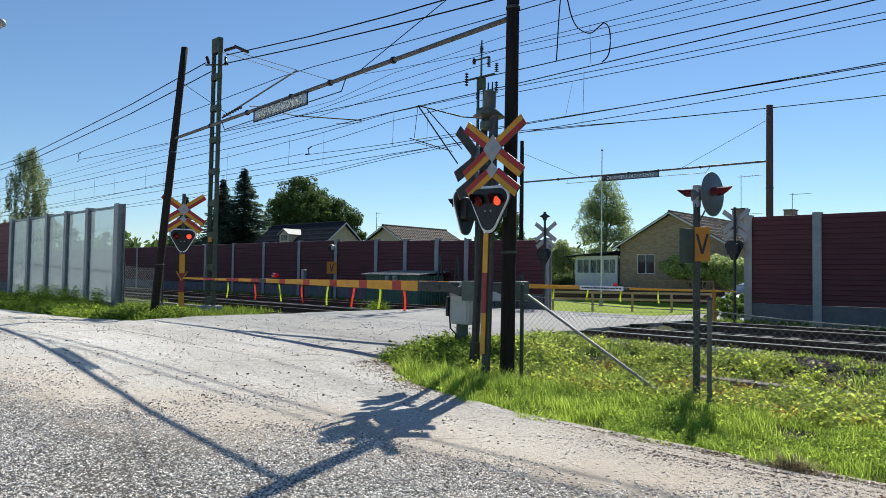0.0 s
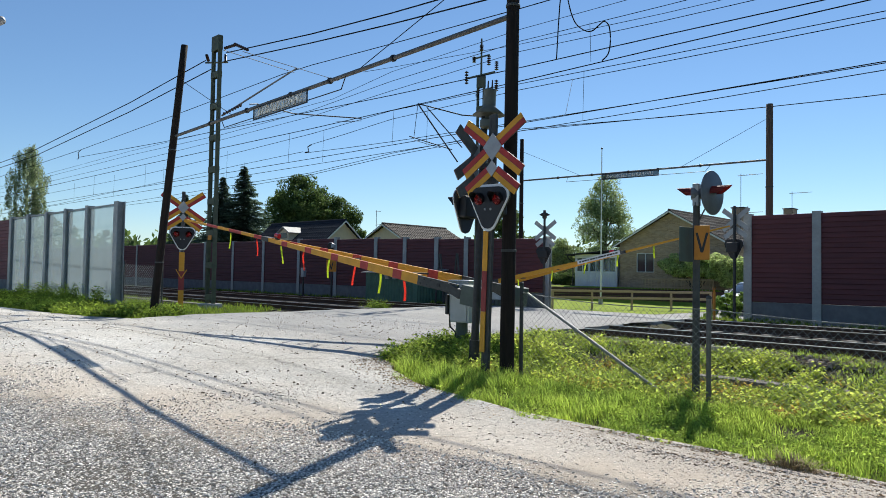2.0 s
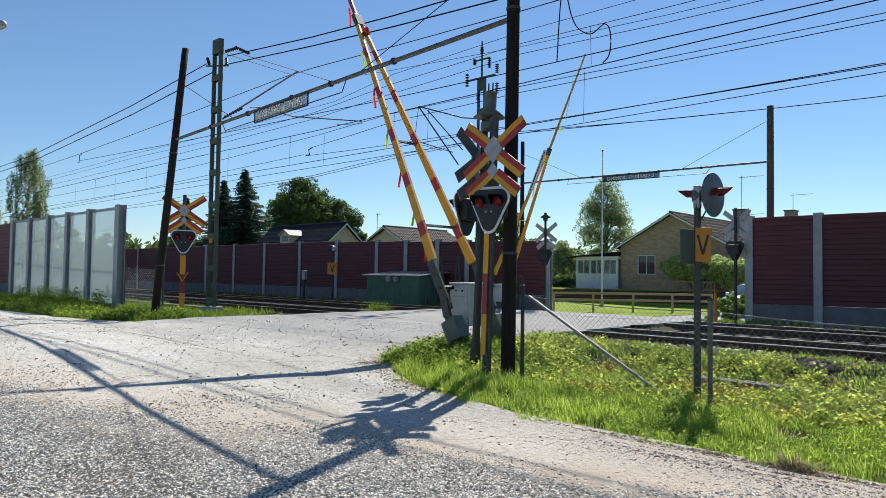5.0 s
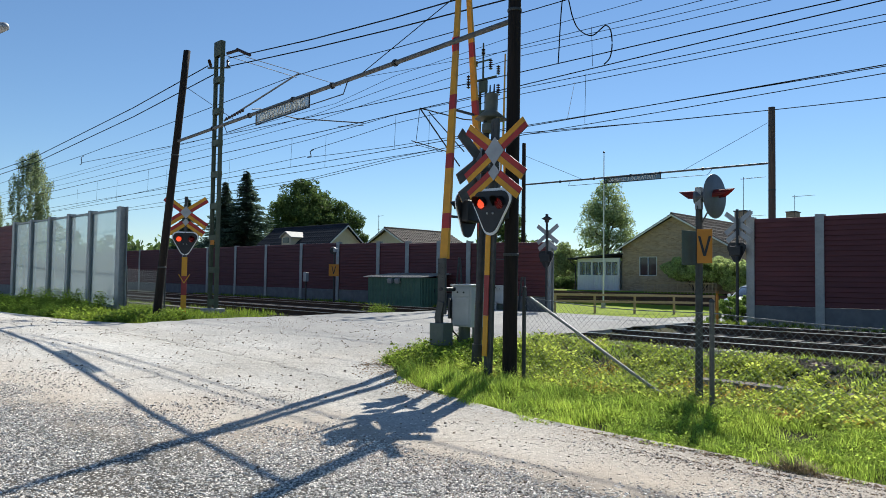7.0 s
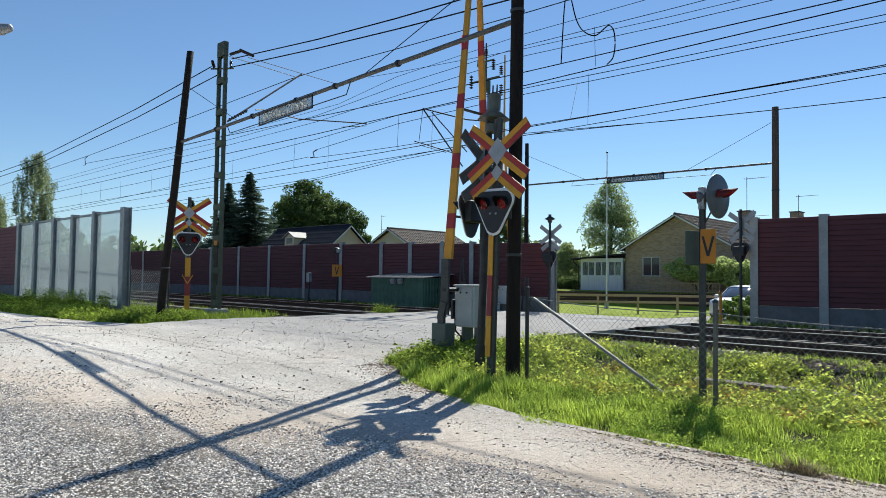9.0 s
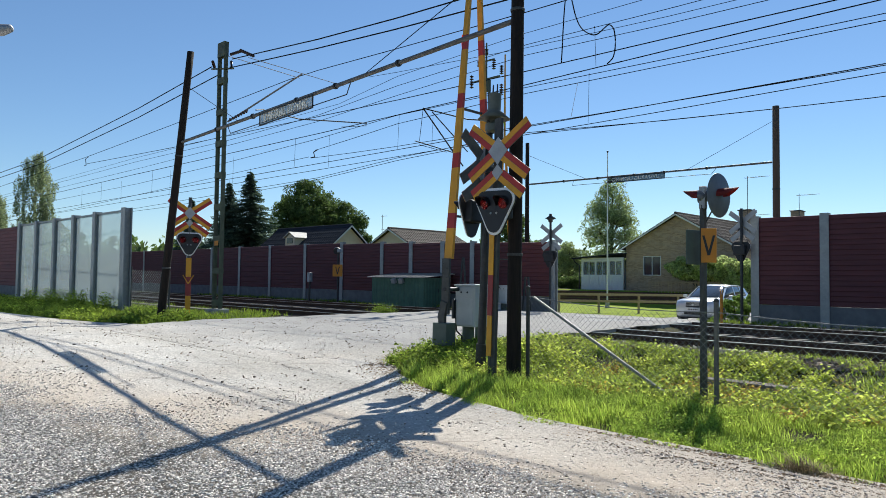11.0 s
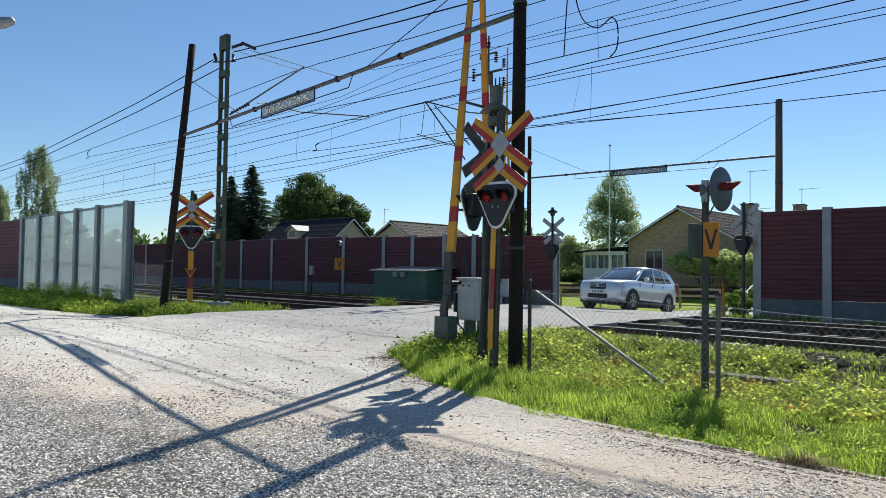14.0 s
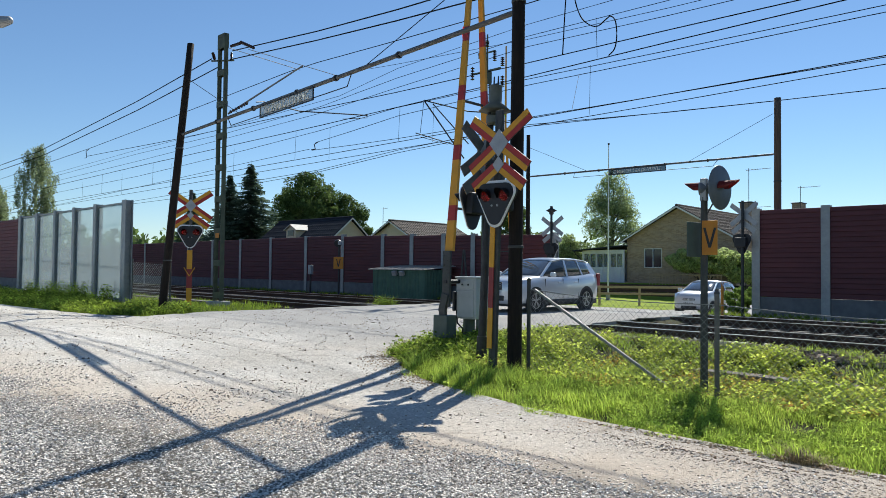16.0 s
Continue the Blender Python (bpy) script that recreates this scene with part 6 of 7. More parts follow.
# ---- cars ----
def loft(bm, sections):
    rings = [[bm.verts.new(p) for p in s] for s in sections]
    n = len(rings[0])
    for a, b in zip(rings, rings[1:]):
        for i in range(n):
            bm.faces.new((a[i], a[(i + 1) % n], b[(i + 1) % n], b[i]))
    bm.faces.new(rings[0])
    bm.faces.new(rings[-1][::-1])
    bmesh.ops.recalc_face_normals(bm, faces=bm.faces[:])
    return bm


def body_section(y, hw, zb, zt):
    h = zt - zb
    side = [(hw * 0.80, zb), (hw * 0.96, zb + 0.06), (hw * 0.985, zb + h * 0.28), (hw, zb + h * 0.55), (hw * 0.985, zb + h * 0.78), (hw * 0.93, zt - 0.035), (hw * 0.84, zt), (hw * 0.45, zt + 0.022)]
    return [(x, y, z) for x, z in side] + [(-x, y, z) for x, z in side[::-1]]


def cabin_section(y, wb, wt, zb, zt):
    side = [(wb, zb), (wb * 0.35 + wt * 0.65, zb + (zt - zb) * 0.62), (wt * 1.02, zt - 0.06), (wt * 0.86, zt - 0.012), (wt * 0.4, zt)]
    return [(x, y, z) for x, z in side] + [(-x, y, z) for x, z in side[::-1]]


def wheel_part(parent, x, y, r, wide, s):
    w = new("wheel")
    w.parent = parent
    turn = pose(0, 0, 0, 0, 90 * s, 0)
    part("tyre", lathe(BM(), [(r * 0.64, -wide / 2), (r * 0.93, -wide / 2), (r, -wide * 0.36), (r, wide * 0.36), (r * 0.93, wide / 2), (r * 0.66, wide / 2), (r * 0.64, wide * 0.2)], 32, (0, 0, 0), turn, False), M_RUBBER, w, "black tyre", True)
    bm = BM()
    for i in range(5):
        a = i * 2 * math.pi / 5
        for d in (-0.14, 0.14):
            box(bm, (0, 0, 0), (0.03, r * 0.07, r * 0.52), Matrix.Translation((s * wide * 0.40, 0, 0)) @ Matrix.Rotation(a + d, 4, "X") @ Matrix.Translation((0, 0, r * 0.36)))
    lathe(bm, [(r * 0.57, wide * 0.36), (r * 0.66, wide * 0.40), (r * 0.66, wide * 0.47), (r * 0.60, wide * 0.47)], 32, (0, 0, 0), turn, False)
    lathe(bm, [(r * 0.15, wide * 0.30), (r * 0.15, wide * 0.44), (r * 0.08, wide * 0.48)], 16, (0, 0, 0), turn)
    part("rim", bm, M_RIM, w, "spoked alloy rim")
    part("brake_disc", lathe(BM(), [(r * 0.60, wide * 0.05), (r * 0.60, wide * 0.22), (0.02, wide * 0.22)], 24, (0, 0, 0), turn), M_BLACK, w)
    return w


def car(name, label, paint, body, cabin, side_pts, axles, r, hw, plate_z, lamp, grille):
    """A car with its front at local -y."""
    c = thing(name, label, "car")
    shell = part("body", loft(BM(), [body_section(*s) for s in body]), paint, c, smooth=True)
    part("underbody", box(BM(), (0, (body[0][0] + body[-1][0]) / 2, 0.30), (hw * 1.8, (body[-1][0] - body[0][0]) * 0.93, 0.22), bevel=0.05), M_PLASTIC, c)
    part("glasshouse", loft(BM(), [cabin_section(*s) for s in cabin]), M_CARGLASS, c, "tinted windows", True)
    # roof skin over the glass
    roof = [cabin_section(y, wt * 1.03, wt * 1.01, zt - 0.075, zt + 0.014) for y, wb, wt, zb, zt in cabin[2:-1]]
    part("roof", loft(BM(), roof), paint, c, smooth=True)
    # pillars along the side windows
    for s in (-1, 1):
        for (y0, x0, z0), (y1, x1, z1), w in side_pts:
            bm = BM()
            rings = []
            for yy, xx, zz in ((y0, x0, z0), (y1, x1, z1)):
                rings.append([bm.verts.new((s * (xx + o), yy + k * w / 2, zz)) for o, k in ((0.012, -1), (0.012, 1), (-0.03, 1), (-0.03, -1))])
            for k in range(4):
                bm.faces.new((rings[0][k], rings[0][(k + 1) % 4], rings[1][(k + 1) % 4], rings[1][k]))
            bmesh.ops.recalc_face_normals(bm, faces=bm.faces[:])
            part("pillar", bm, paint, c)
        for ya, rr in axles:
            part("wheel_arch", lathe(BM(), [(0.02, -0.10), (r * 1.16, -0.10), (r * 1.16, 0.012), (r * 1.10, 0.016), (0.02, 0.004)], 30, (s * (hw - 0.012), ya, r), pose(0, 0, 0, 0, 90 * s, 0)), M_PLASTIC, c, "black wheel arch")
        y0, y1 = axles[0][0] + r * 1.2, axles[1][0] - r * 1.2
        part("sill", box(BM(), (s * (hw - 0.02), (y0 + y1) / 2, 0.32), (0.06, y1 - y0, 0.13), bevel=0.02), M_PLASTIC, c)
        for yy in (y0 + (y1 - y0) * 0.02, y0 + (y1 - y0) * 0.52, y0 + (y1 - y0) * 0.98):
            part("door_gap", box(BM(), (s * (hw * 0.985), yy, 0.72), (0.02, 0.010, 0.62)), M_BLACK, c)
        for yy in (y0 + (y1 - y0) * 0.42, y0 + (y1 - y0) * 0.90):
            part("door_handle", box(BM(), (s * (hw + 0.004), yy, 0.92), (0.03, 0.17, 0.028), bevel=0.008), paint, c)
        m = part("mirror", box(BM(), (s * (hw + 0.13), cabin[1][0] + 0.28, cabin[0][3] + 0.10), (0.20, 0.11, 0.14), bevel=0.04), paint, c)
        part("mirror_foot", box(BM(), (s * (hw + 0.02), cabin[1][0] + 0.28, cabin[0][3] + 0.05), (0.12, 0.05, 0.05), bevel=0.01), M_PLASTIC, m)
        lx, ly, lz, lw, lh = lamp
        part("headlight", box(BM(), (s * lx, ly, lz), (lw, 0.20, lh), pose(0, 0, 0, -14, 0, s * 34), bevel=0.035), M_HEADLIGHT, c, "clear headlight")
        part("fog_lamp", box(BM(), (s * lx * 1.02, ly + 0.03, lz - 0.34), (0.16, 0.10, 0.06), pose(0, 0, 0, 0, 0, s * 28), bevel=0.015), M_HEADLIGHT, c)
        part("tail_light", box(BM(), (s * hw * 0.88, body[-1][0] - 0.10, 1.0), (0.10, 0.18, 0.42), bevel=0.03), M_REDPANEL, c, "red tail light")
        for ya, rr in axles:
            wheel_part(c, s * (hw - 0.10), ya, r, 0.22, s).location = (s * (hw - 0.10), ya, r)
    gx, gy, gzz, gw, gh = grille
    g = part("grille", box(BM(), (0, gy, gzz), (gw, 0.10, gh), pose(0, 0, 0, -8), bevel=0.03), M_BLACK, c, "black grille")
    for k in range(4):
        part("grille_bar", box(BM(), (0, gy - 0.052, gzz - gh * 0.32 + k * gh * 0.21), (gw * 0.92, 0.012, 0.012)), M_RIM, g)
    part("badge", rod(BM(), (0, gy - 0.065, gzz), (0, gy - 0.05, gzz), 0.05, sides=16), M_RIM, g, "round chrome badge")
    part("air_intake", box(BM(), (0, gy - 0.01, gzz - 0.36), (gw * 1.25, 0.09, 0.16), bevel=0.03), M_BLACK, c, "black lower air intake")
    n = part("number_plate", box(BM(), (0, gy - 0.075, plate_z), (0.52, 0.012, 0.11), bevel=0.003), M_WHITE, c, "white number plate")
    for k in range(6):
        part("plate_bar", box(BM(), (-0.19 + k * 0.075 + (0.03 if k > 2 else 0), gy - 0.083, plate_z), (0.045, 0.004, 0.06)), M_BLACK, n)
    return c


suv = car("suv_car", "silver-white sport utility car driving over the crossing", M_CARPAINT,
          [(-2.32, 0.68, 0.34, 0.84), (-2.27, 0.80, 0.28, 0.93), (-2.10, 0.895, 0.24, 1.00), (-1.6, 0.93, 0.24, 1.06), (-1.05, 0.945, 0.24, 1.11), (0, 0.95, 0.24, 1.12), (1.0, 0.95, 0.24, 1.16), (1.75, 0.935, 0.26, 1.21), (2.12, 0.88, 0.30, 1.20), (2.28, 0.80, 0.36, 1.10), (2.33, 0.70, 0.42, 0.95)],
          [(-1.18, 0.70, 0.62, 1.06, 1.10), (-1.02, 0.82, 0.66, 1.06, 1.20), (-0.32, 0.875, 0.66, 1.08, 1.61), (0.25, 0.88, 0.67, 1.10, 1.695), (1.0, 0.87, 0.65, 1.13, 1.69), (1.62, 0.85, 0.63, 1.16, 1.655), (1.95, 0.82, 0.60, 1.16, 1.58), (2.22, 0.74, 0.56, 1.10, 1.16)],
          [((-1.02, 0.83, 1.10), (-0.30, 0.672, 1.56), 0.10), ((0.30, 0.885, 1.10), (0.36, 0.685, 1.64), 0.09), ((1.22, 0.87, 1.13), (1.12, 0.665, 1.64), 0.06), ((1.98, 0.82, 1.16), (1.78, 0.62, 1.56), 0.34)],
          [(-1.42, 0.36), (1.36, 0.36)], 0.365, 0.945, 0.60, (0.69, -2.11, 0.84, 0.36, 0.15), (0, -2.29, 0.80, 0.66, 0.24))
hatch = car("small_car", "small silver hatchback waiting behind the other car", M_CARPAINT2,
            [(-1.85, 0.55, 0.34, 0.78), (-1.80, 0.68, 0.26, 0.86), (-1.62, 0.78, 0.22, 0.94), (-1.2, 0.81, 0.22, 1.02), (-0.8, 0.82, 0.22, 1.06), (0, 0.825, 0.22, 1.02), (0.9, 0.825, 0.22, 1.05), (1.5, 0.80, 0.24, 1.06), (1.75, 0.75, 0.28, 1.02), (1.85, 0.64, 0.36, 0.9)],
            [(-1.15, 0.62, 0.55, 0.98, 1.03), (-0.95, 0.72, 0.58, 1.0, 1.14), (-0.25, 0.77, 0.58, 1.0, 1.46), (0.25, 0.775, 0.59, 1.0, 1.52), (0.9, 0.77, 0.58, 1.02, 1.51), (1.4, 0.74, 0.55, 1.03, 1.45), (1.62, 0.70, 0.52, 1.02, 1.36), (1.82, 0.66, 0.50, 0.98, 1.04)],
            [((-0.95, 0.73, 1.02), (-0.24, 0.59, 1.41), 0.09), ((0.28, 0.785, 1.02), (0.34, 0.60, 1.47), 0.09), ((1.60, 0.71, 1.03), (1.42, 0.555, 1.40), 0.28)],
            [(-1.18, 0.29), (1.17, 0.29)], 0.295, 0.815, 0.50, (0.58, -1.66, 0.82, 0.30, 0.18), (0, -1.83, 0.66, 0.56, 0.10))

SUV_Y = [(0, 38.3), (7.9, 38.3), (8.5, 36.9), (9.2, 35.9), (11.3, 31.9), (12, 29.7), (12.5, 28.3), (13, 26.95), (14, 24.35), (14.5, 22.95), (15, 21.5), (15.5, 20.05), (16, 18.55)]
HATCH_Y = [(0, 47.5), (10.5, 47.5), (12.0, 45.0), (13.5, 40.8), (14.5, 37.4), (15, 35.4), (15.5, 33.3), (16, 31.5)]


def drive(c, line, x, r, axles):
    """Rows of the car along the road and of its rolling wheels."""
    ts = [i / 10 for i in range(161)]
    raw = np.interp(ts, [a for a, b in line], [b for a, b in line])
    pad = np.concatenate([[raw[0]] * 3, raw, raw[-1] + (raw[-1] - raw[-2]) * np.arange(1, 4)])
    ys = np.convolve(pad, np.ones(7) / 7, "valid")
    keep = [i for i in range(161) if i in (0, 160) or abs(ys[min(i + 3, 160)] - ys[max(i - 3, 0)]) > 1e-6]
    rows = []
    for i in keep:
        f, b = gz(x, ys[i] + axles[0]), gz(x, ys[i] + axles[1])
        pitch = math.atan2(b - f, axles[1] - axles[0])
        mid = f + (b - f) * (0 - axles[0]) / (axles[1] - axles[0])
        rows.append((ts[i], pose(x, ys[i], mid + 0.008, math.degrees(pitch), 0, 0)))
    moving.append((c, rows))
    for w in [o for o in c.children if o.name.startswith("wheel") and not o.name.startswith("wheel_arch")]:
        p = w.location.copy()
        moving.append((w, [(ts[i], pose(p.x, p.y, p.z, math.degrees((ys[0] - ys[i]) / r), 0, 0)) for i in keep]))


drive(suv, SUV_Y, -13.55, 0.365, (-1.42, 1.36))
drive(hatch, HATCH_Y, -13.55, 0.295, (-1.18, 1.17))


# ---- grass, weeds and stones ----
def off_road(x, y, gap=0.0):
    a, b = road_edges(y)
    return x < a - gap or x > b + gap


def blades(name, label, mat, spots, rng, hmin, hmax, wide, lean=0.5):
    """Tapered bent blades at the given spots."""
    n = len(spots)
    p = np.array(spots)
    a = rng.uniform(0, 6.283, n)
    d = np.stack([np.cos(a), np.sin(a), np.zeros(n)], 1)
    bend = rng.uniform(0.05, lean, n)[:, None] * np.stack([np.cos(a + 1.3), np.sin(a + 1.3), np.zeros(n)], 1)
    patch = np.array([0.75 + 0.9 * noise.noise((q[0] * 3.4, q[1] * 3.4, 3.0)) + 0.5 * noise.noise((q[0] * 0.8, q[1] * 0.8, 8.0)) for q in spots])
    h = (rng.uniform(hmin, hmax, n) * np.clip(patch, 0.3, 1.6))[:, None]
    w = wide * rng.uniform(0.7, 1.4, n)[:, None]
    up = np.array((0, 0, 1.0))
    b0, b1 = p - d * w, p + d * w
    m0, m1 = p - d * w * 0.75 + up * h * 0.55 + bend * h * 0.35, p + d * w * 0.75 + up * h * 0.55 + bend * h * 0.35
    tip = p + up * h * 0.96 + bend * h
    v = np.stack([b0, b1, m1, m0, tip], 1).reshape(-1, 3)
    faces = []
    for i in range(n):
        k = 5 * i
        faces.append((k, k + 1, k + 2, k + 3))
        faces.append((k + 3, k + 2, k + 4))
    return soup(name, v.tolist(), faces, mat, label, "grass")


def scatter(rng, n, x0, x1, y0, y1, test):
    out = []
    while len(out) < n:
        x, y = rng.uniform(x0, x1), rng.uniform(y0, y1)
        if test(x, y):
            out.append((x, y, gz(x, y) - 0.05))
    return out


def leafy_weeds(name, label, mat, spots, rng, leaf, hmin, hmax, per):
    """Low plants: whorls of pointed leaves up a short stalk."""
    v, f = [], []
    k = 0
    for x, y, z in spots:
        h = rng.uniform(hmin, hmax)
        for i in range(per):
            q = (i + rng.uniform(0, 1)) / per
            a = rng.uniform(0, 6.283)
            s = leaf * rng.uniform(0.6, 1.3) * (1.15 - 0.5 * q)
            d = np.array((math.cos(a), math.sin(a), rng.uniform(-0.7, 1.0)))
            roll = rng.uniform(-1.1, 1.1)
            side = np.array((-math.sin(a) * math.cos(roll), math.cos(a) * math.cos(roll), math.sin(roll)))
            o = np.array((x + rng.normal() * 0.05, y + rng.normal() * 0.05, z + h * q))
            v += [o, o + d * s * 0.5 + side * s * 0.36, o + d * s * 1.1 - np.array((0, 0, s * 0.2)), o + d * s * 0.5 - side * s * 0.36]
            f.append((k, k + 1, k + 2, k + 3))
            k += 4
    return soup(name, [tuple(p) for p in v], f, mat, label, "weeds")


def ragged_edge(x, y, gap):
    """Off the road, with an edge that wanders as tufts creep over it."""
    creep = 0.34 * noise.noise((x * 1.5, y * 1.5, 21)) + 0.20 * noise.noise((x * 5.3, y * 5.3, 22))
    return off_road(x, y + creep, gap + creep * 0.6)


def verges():
    rng = np.random.default_rng(31)

    # right-hand verge between the side road and the fence
    def near(x, y):
        return ragged_edge(x, y, -0.16) and y < 7.7 + 0.4 * math.sin(x * 1.7) and rng.uniform() < 0.62 + 1.1 * noise.noise((x * 2.6, y * 2.6, 5)) + 0.4 * noise.noise((x * 0.8, y * 0.8, 6))

    blades("grass", "bright green rough grass along the road edge", M_GRASS, scatter(rng, 62000, -8.9, 4.5, 5.5, 8.2, near), rng, 0.04, 0.17, 0.0036, 1.1)
    leafy_weeds("weeds", "small clover and herbs in the roadside grass", M_GRASS, scatter(rng, 5200, -8.9, 3.0, 5.75, 7.8, lambda x, y: ragged_edge(x, y, -0.12) and noise.noise((x * 1.1, y * 1.1, 33)) > -0.05), rng, 0.034, 0.03, 0.13, 9)
    corner = lambda x, y: ragged_edge(x, y, -0.08)
    blades("grass", "long green grass round the barrier machine", M_GRASS, scatter(rng, 22000, -9.5, -5.4, 6.4, 10.5, corner), rng, 0.06, 0.25, 0.0042, 1.0)
    back = lambda x, y: off_road(x, y, 0.0)
    blades("grass", "sparse grass along the ballast shoulder", M_GRASS, scatter(rng, 20000, -9.2, 8.0, 11.3, 13.3, lambda x, y: off_road(x, y) and noise.noise((x * 0.7, y * 0.9, 1)) > -0.02), rng, 0.04, 0.16, 0.0045, 0.9)
    blades("dry_grass", "dry straw stalks among the weeds", M_STRAW, scatter(rng, 3500, -8.0, 6.0, 7.4, 12.5, back), rng, 0.10, 0.38, 0.003, 0.9)

    def weedy(x, y):
        return off_road(x, y, 0.1) and abs(y - 11) > 0.06 and noise.noise((x * 1.3, y * 1.3, 7)) + 0.6 * noise.noise((x * 3.4, y * 3.4, 17)) > -0.05

    leafy_weeds("weeds", "low leafy weeds behind the fence", M_WEED, scatter(rng, 11500, -8.6, 6.0, 7.5, 12.2, weedy), rng, 0.064, 0.03, 0.24, 12)
    leafy_weeds("weeds", "taller nettle-like weeds behind the fence", M_WEED, scatter(rng, 1500, -7.6, 5.0, 7.9, 10.8, lambda x, y: weedy(x, y) and noise.noise((x * 0.6, y * 0.6, 41)) > 0.0), rng, 0.075, 0.15, 0.40, 15)
    leafy_weeds("weeds", "yellowed and browning weeds among the green ones", M_YELLOWLEAF, scatter(rng, 3000, -6.5, 6.0, 7.6, 11.4, lambda x, y: noise.noise((x * 0.8, y * 0.8, 44)) > -0.05), rng, 0.055, 0.03, 0.24, 9)
    leafy_weeds("weeds", "broad-leaved weeds beside the barrier machine", M_HERB, scatter(rng, 700, -9.0, -7.0, 7.3, 9.4, lambda x, y: off_road(x, y, 0.05)), rng, 0.068, 0.08, 0.34, 11)
    # left-hand verge
    left = lambda x, y: ragged_edge(x, y, -0.08) and x < -17.5
    blades("grass", "green grass strip in front of the noise screen", M_HERB, scatter(rng, 22000, -42, -17.7, 6.1, 10.5, left), rng, 0.06, 0.22, 0.008, 0.9)
    leafy_weeds("weeds", "tall weeds in front of the noise screen", M_HERB, scatter(rng, 3800, -40, -18.6, 6.9, 9.4, lambda x, y: left(x, y) and noise.noise((x * 0.5, y * 0.8, 3)) > -0.08), rng, 0.085, 0.06, 0.36, 10)
    leafy_weeds("weeds", "bushy weed tufts at the foot of the noise screen", M_HERB, [(c + rng.normal() * 0.26, 9.0 + rng.normal() * 0.15, gz(c, 9.0)) for c in (-32.6, -30.4, -29.2, -27.6, -26.9, -24.6) for i in range(40)], rng, 0.07, 0.3, 0.70, 18)
    blades("grass", "grass along the left-hand ballast shoulder", M_HERB, scatter(rng, 9000, -40, -18.2, 10.3, 13.2, lambda x, y: off_road(x, y) and noise.noise((x * 0.5, y * 0.7, 2)) > -0.05), rng, 0.06, 0.22, 0.008, 0.8)
    # beyond the tracks
    blades("grass", "rough grass at the foot of the noise walls", M_HERB, scatter(rng, 9000, -45, 3, 22.4, 23.85, lambda x, y: off_road(x, y) and noise.noise((x * 0.6, y, 51)) > -0.1), rng, 0.05, 0.22, 0.010, 0.8)
    blades("grass", "lawn edge grass beside the garden road", M_GRASS, scatter(rng, 16000, -30, -8.5, 24.0, 32, lambda x, y: off_road(x, y, -0.05)), rng, 0.05, 0.18, 0.011, 0.7)
    blades("grass", "short mown blades of the garden lawn", M_GRASS, scatter(rng, 14000, -27, -16, 27, 43, lambda x, y: off_road(x, y, 0.15)), rng, 0.05, 0.12, 0.014, 0.8)
    leafy_weeds("weeds", "weed clump between the tracks", M_HERB, [(-20.15 + rng.normal() * 0.26, 17.7 + rng.normal() * 0.2, 0.05) for i in range(190)], rng, 0.065, 0.15, 0.50, 12)


verges()


def stones(name, label, mat, spots, rng, smin, smax, lift=0.0, category="gravel", power=3, sides=3):
    """Chipped stones: a wide foot, a narrower crooked top and a flat cap."""
    n = len(spots)
    p = np.array(spots)
    s = (smin + (smax - smin) * rng.uniform(0, 1, n) ** power)[:, None]
    turn = np.arange(sides) * 2 * math.pi / sides
    a = rng.uniform(0, 6.283, n)[:, None] + turn + rng.uniform(-0.35, 0.35, (n, sides))
    low = rng.uniform(0.75, 1.25, (n, sides))
    top = low * rng.uniform(0.45, 0.85, (n, sides))
    long = rng.uniform(0.75, 1.3, n)[:, None]
    foot = np.stack([np.cos(a) * low * long, np.sin(a) * low / long, np.full((n, sides), -0.35)], 2)
    cap = np.stack([np.cos(a + 0.2) * top * long, np.sin(a + 0.2) * top / long, rng.uniform(0.30, 0.75, (n, sides))], 2)
    v = np.concatenate([foot, cap], 1) * s[:, :, None] + p[:, None, :] + np.array((0, 0, lift))
    me = bpy.data.meshes.new(name)
    step = (np.arange(n) * 2 * sides)[:, None]
    faces = (step + np.arange(sides, 2 * sides)).tolist()
    for k in range(sides):
        q = (k + 1) % sides
        faces += (step + np.array((k, q, sides + q, sides + k))).tolist()
    me.from_pydata(v.reshape(-1, 3).tolist(), [], faces)
    me.materials.append(mat)
    return tagged(new(name, me), label, category, kind="stuff")


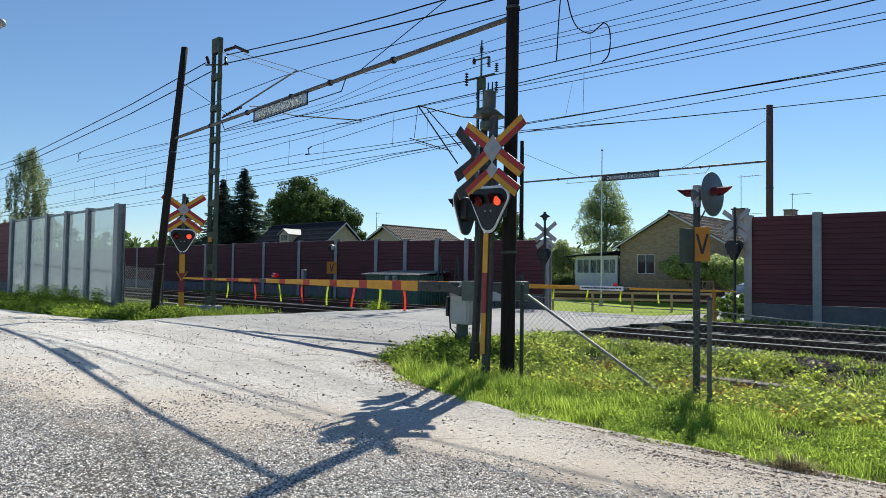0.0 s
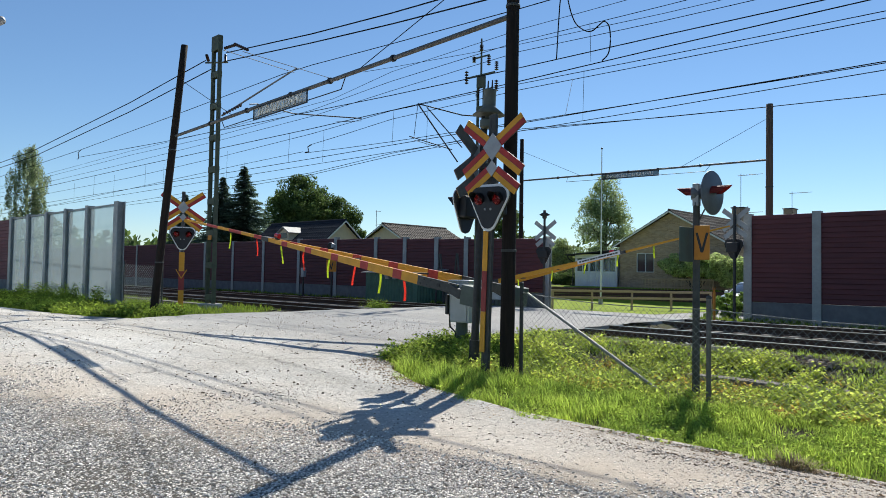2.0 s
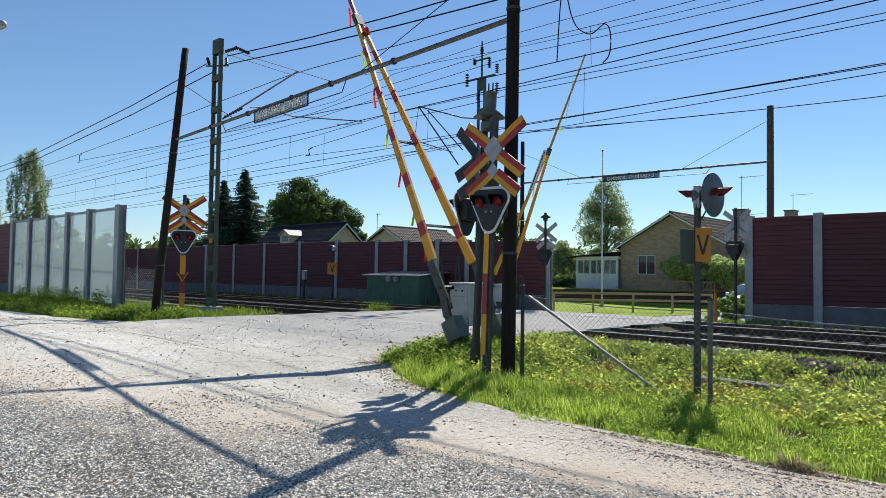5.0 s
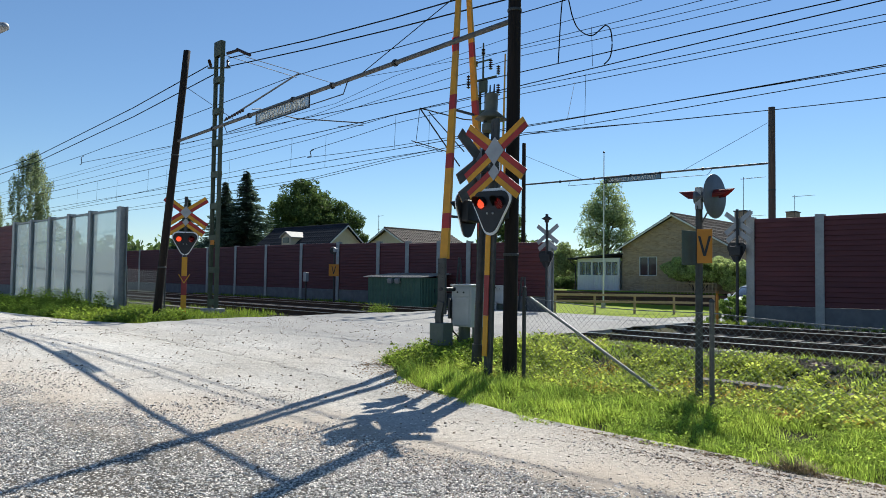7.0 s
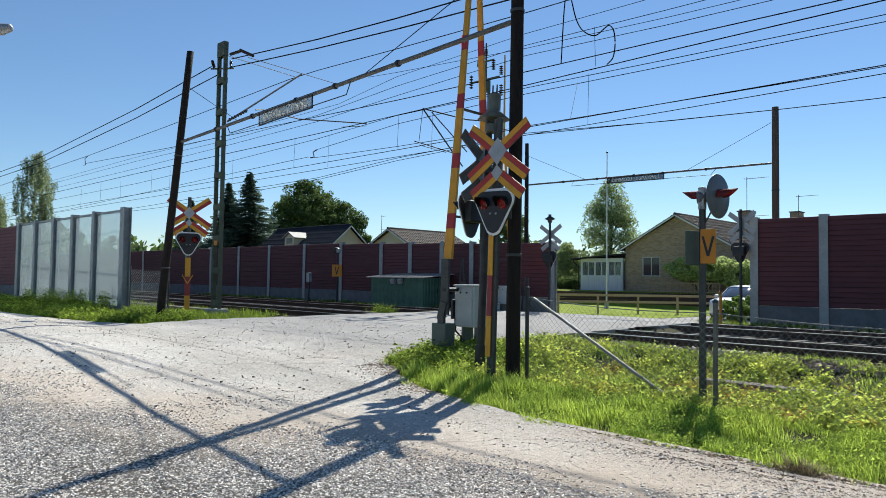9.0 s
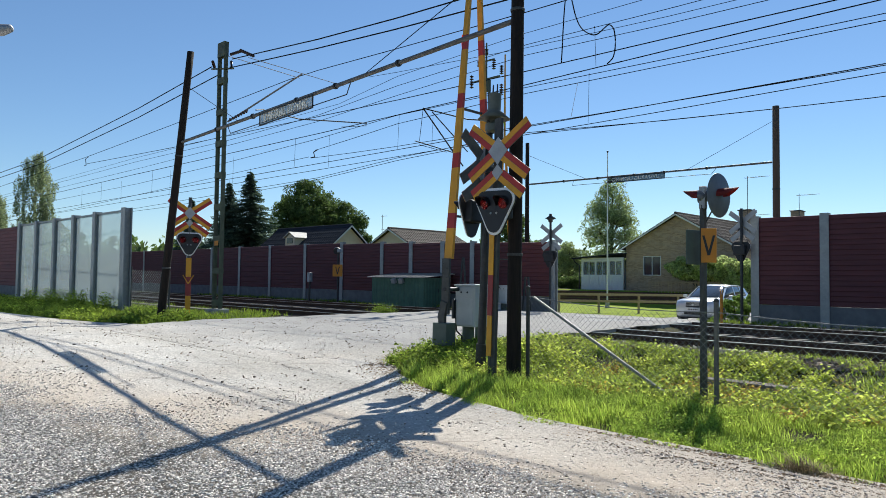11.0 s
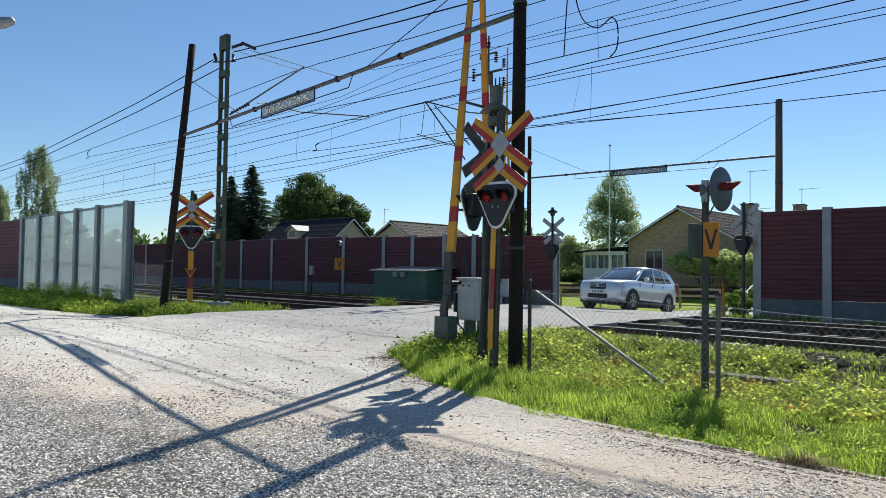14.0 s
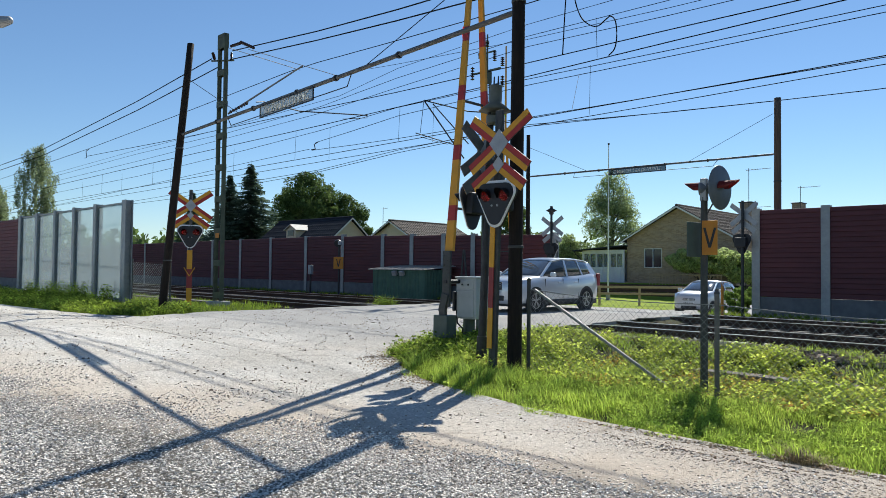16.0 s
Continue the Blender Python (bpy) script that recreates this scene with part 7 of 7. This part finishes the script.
def loose_stones():
    rng = np.random.default_rng(51)
    spots = []
    while len(spots) < 136000:
        x, y = rng.uniform(-14, 3.6), rng.uniform(0.6, 6.0)
        into = 5.6 + 0.36 * x - y + 0.9 * noise.noise((x * 0.9, y * 0.9, 11))
        d = 0.06 * smooth01((into + 2.4) / 1.5) + 0.94 * smooth01((into + 0.55) / 1.3)
        d *= smooth01((4.0 - math.hypot((x + 5.2) / 2.2, (y - 3.4) * 1.45)) / 0.8)
        if rng.uniform() < d:
            spots.append((x, y, gz(x, y) + 0.006))
    stones("gravel", "loose grey grit and small stones on the road", M_STONE, spots, rng, 0.0085, 0.0195, power=1.4)
    for count, mat, lo, hi, label in ((24000, M_STONE, 0.004, 0.011, "fine pale grit on the brown road margin"), (26000, M_STONEDARK, 0.004, 0.011, "dark loose stones on the brown road margin")):
        spots = []
        while len(spots) < count:
            x, y = rng.uniform(-8.5, 2.4), rng.uniform(2.6, 6.1)
            into = 5.6 + 0.36 * x - y + 0.7 * noise.noise((x * 1.3, y * 1.3, 15))
            if into < 0.9 and rng.uniform() < (0.12 + 0.88 * smooth01((x + 6.0) / 3.0)) * smooth01((into + 2.9) / 1.6) and not off_road(x, y, -0.12):
                spots.append((x, y, gz(x, y) + 0.006))
        stones("gravel", label, mat, spots, rng, lo, hi, power=2)
    # crumbs of soil washed off the verges
    spots = []
    while len(spots) < 9000:
        x, y = rng.uniform(-10.2, 3.5), rng.uniform(5.4, 9.5)
        if not off_road(x, y, 0.05) and off_road(x + 0.55 * rng.uniform() ** 2, y + 0.5 * rng.uniform() ** 2, 0.0):
            spots.append((x, y, gz(x, y) + 0.006))
    stones("soil_crumbs", "brown soil crumbs washed onto the road edge", M_CRUMB, spots, rng, 0.004, 0.020, 0.0, "soil")
    spots = [(x, y, gz(x, y) - 0.03) for x, y in zip(rng.uniform(-8.8, 6.0, 5200), rng.uniform(12.0, 13.6, 5200))]
    stones("ballast", "brown-grey broken stones on the ballast shoulder", M_STONEDARK, spots, rng, 0.025, 0.085, 0.0, "ballast")
    spots = []
    while len(spots) < 3600:
        x, y = rng.uniform(-22, 3), rng.uniform(3, 13)
        if not off_road(x, y):
            spots.append((x, y, gz(x, y) + 0.010))
    stones("gravel", "scattered small dark stones on the asphalt", M_STONEDARK, spots, rng, 0.006, 0.024)
    spots = []
    while len(spots) < 26000:
        x, y = rng.uniform(-45, 6), rng.uniform(12.6, 22.4)
        if not -18.7 < x < -9.1:
            t = min(abs(y - 15.45), abs(y - 19.95))
            spots.append((x, y, 0.035 if t < 1.6 else gz(x, y) - 0.05))
    stones("ballast", "dark crushed stone ballast round the rails", M_BALLAST_STONE, spots, rng, 0.025, 0.07, 0.0, "ballast")
    spots = [(x, y, gz(x, y) - 0.01) for x, y in zip(rng.uniform(-8.8, -4.0, 260), rng.uniform(12.2, 13.4, 260))]
    stones("ballast", "pale broken stones on the ballast shoulder", M_STONE, spots, rng, 0.03, 0.09, 0.0, "ballast")


loose_stones()


def turf_clod():
    rng = np.random.default_rng(77)
    spots = [(-1.78 + rng.normal() * 0.10, 6.0 + rng.normal() * 0.06, gz(-1.75, 6.0) - 0.02) for i in range(480)]
    ob = blades("turf_clod", "brown matted clod of dry turf on the road edge", M_STRAW, spots, rng, 0.03, 0.10, 0.004, 2.2)
    ob["category"] = "turf"


turf_clod()


# ---- what moves ----
def motions():
    for ob, rows in moving:
        walk(ob, rows)


motions()
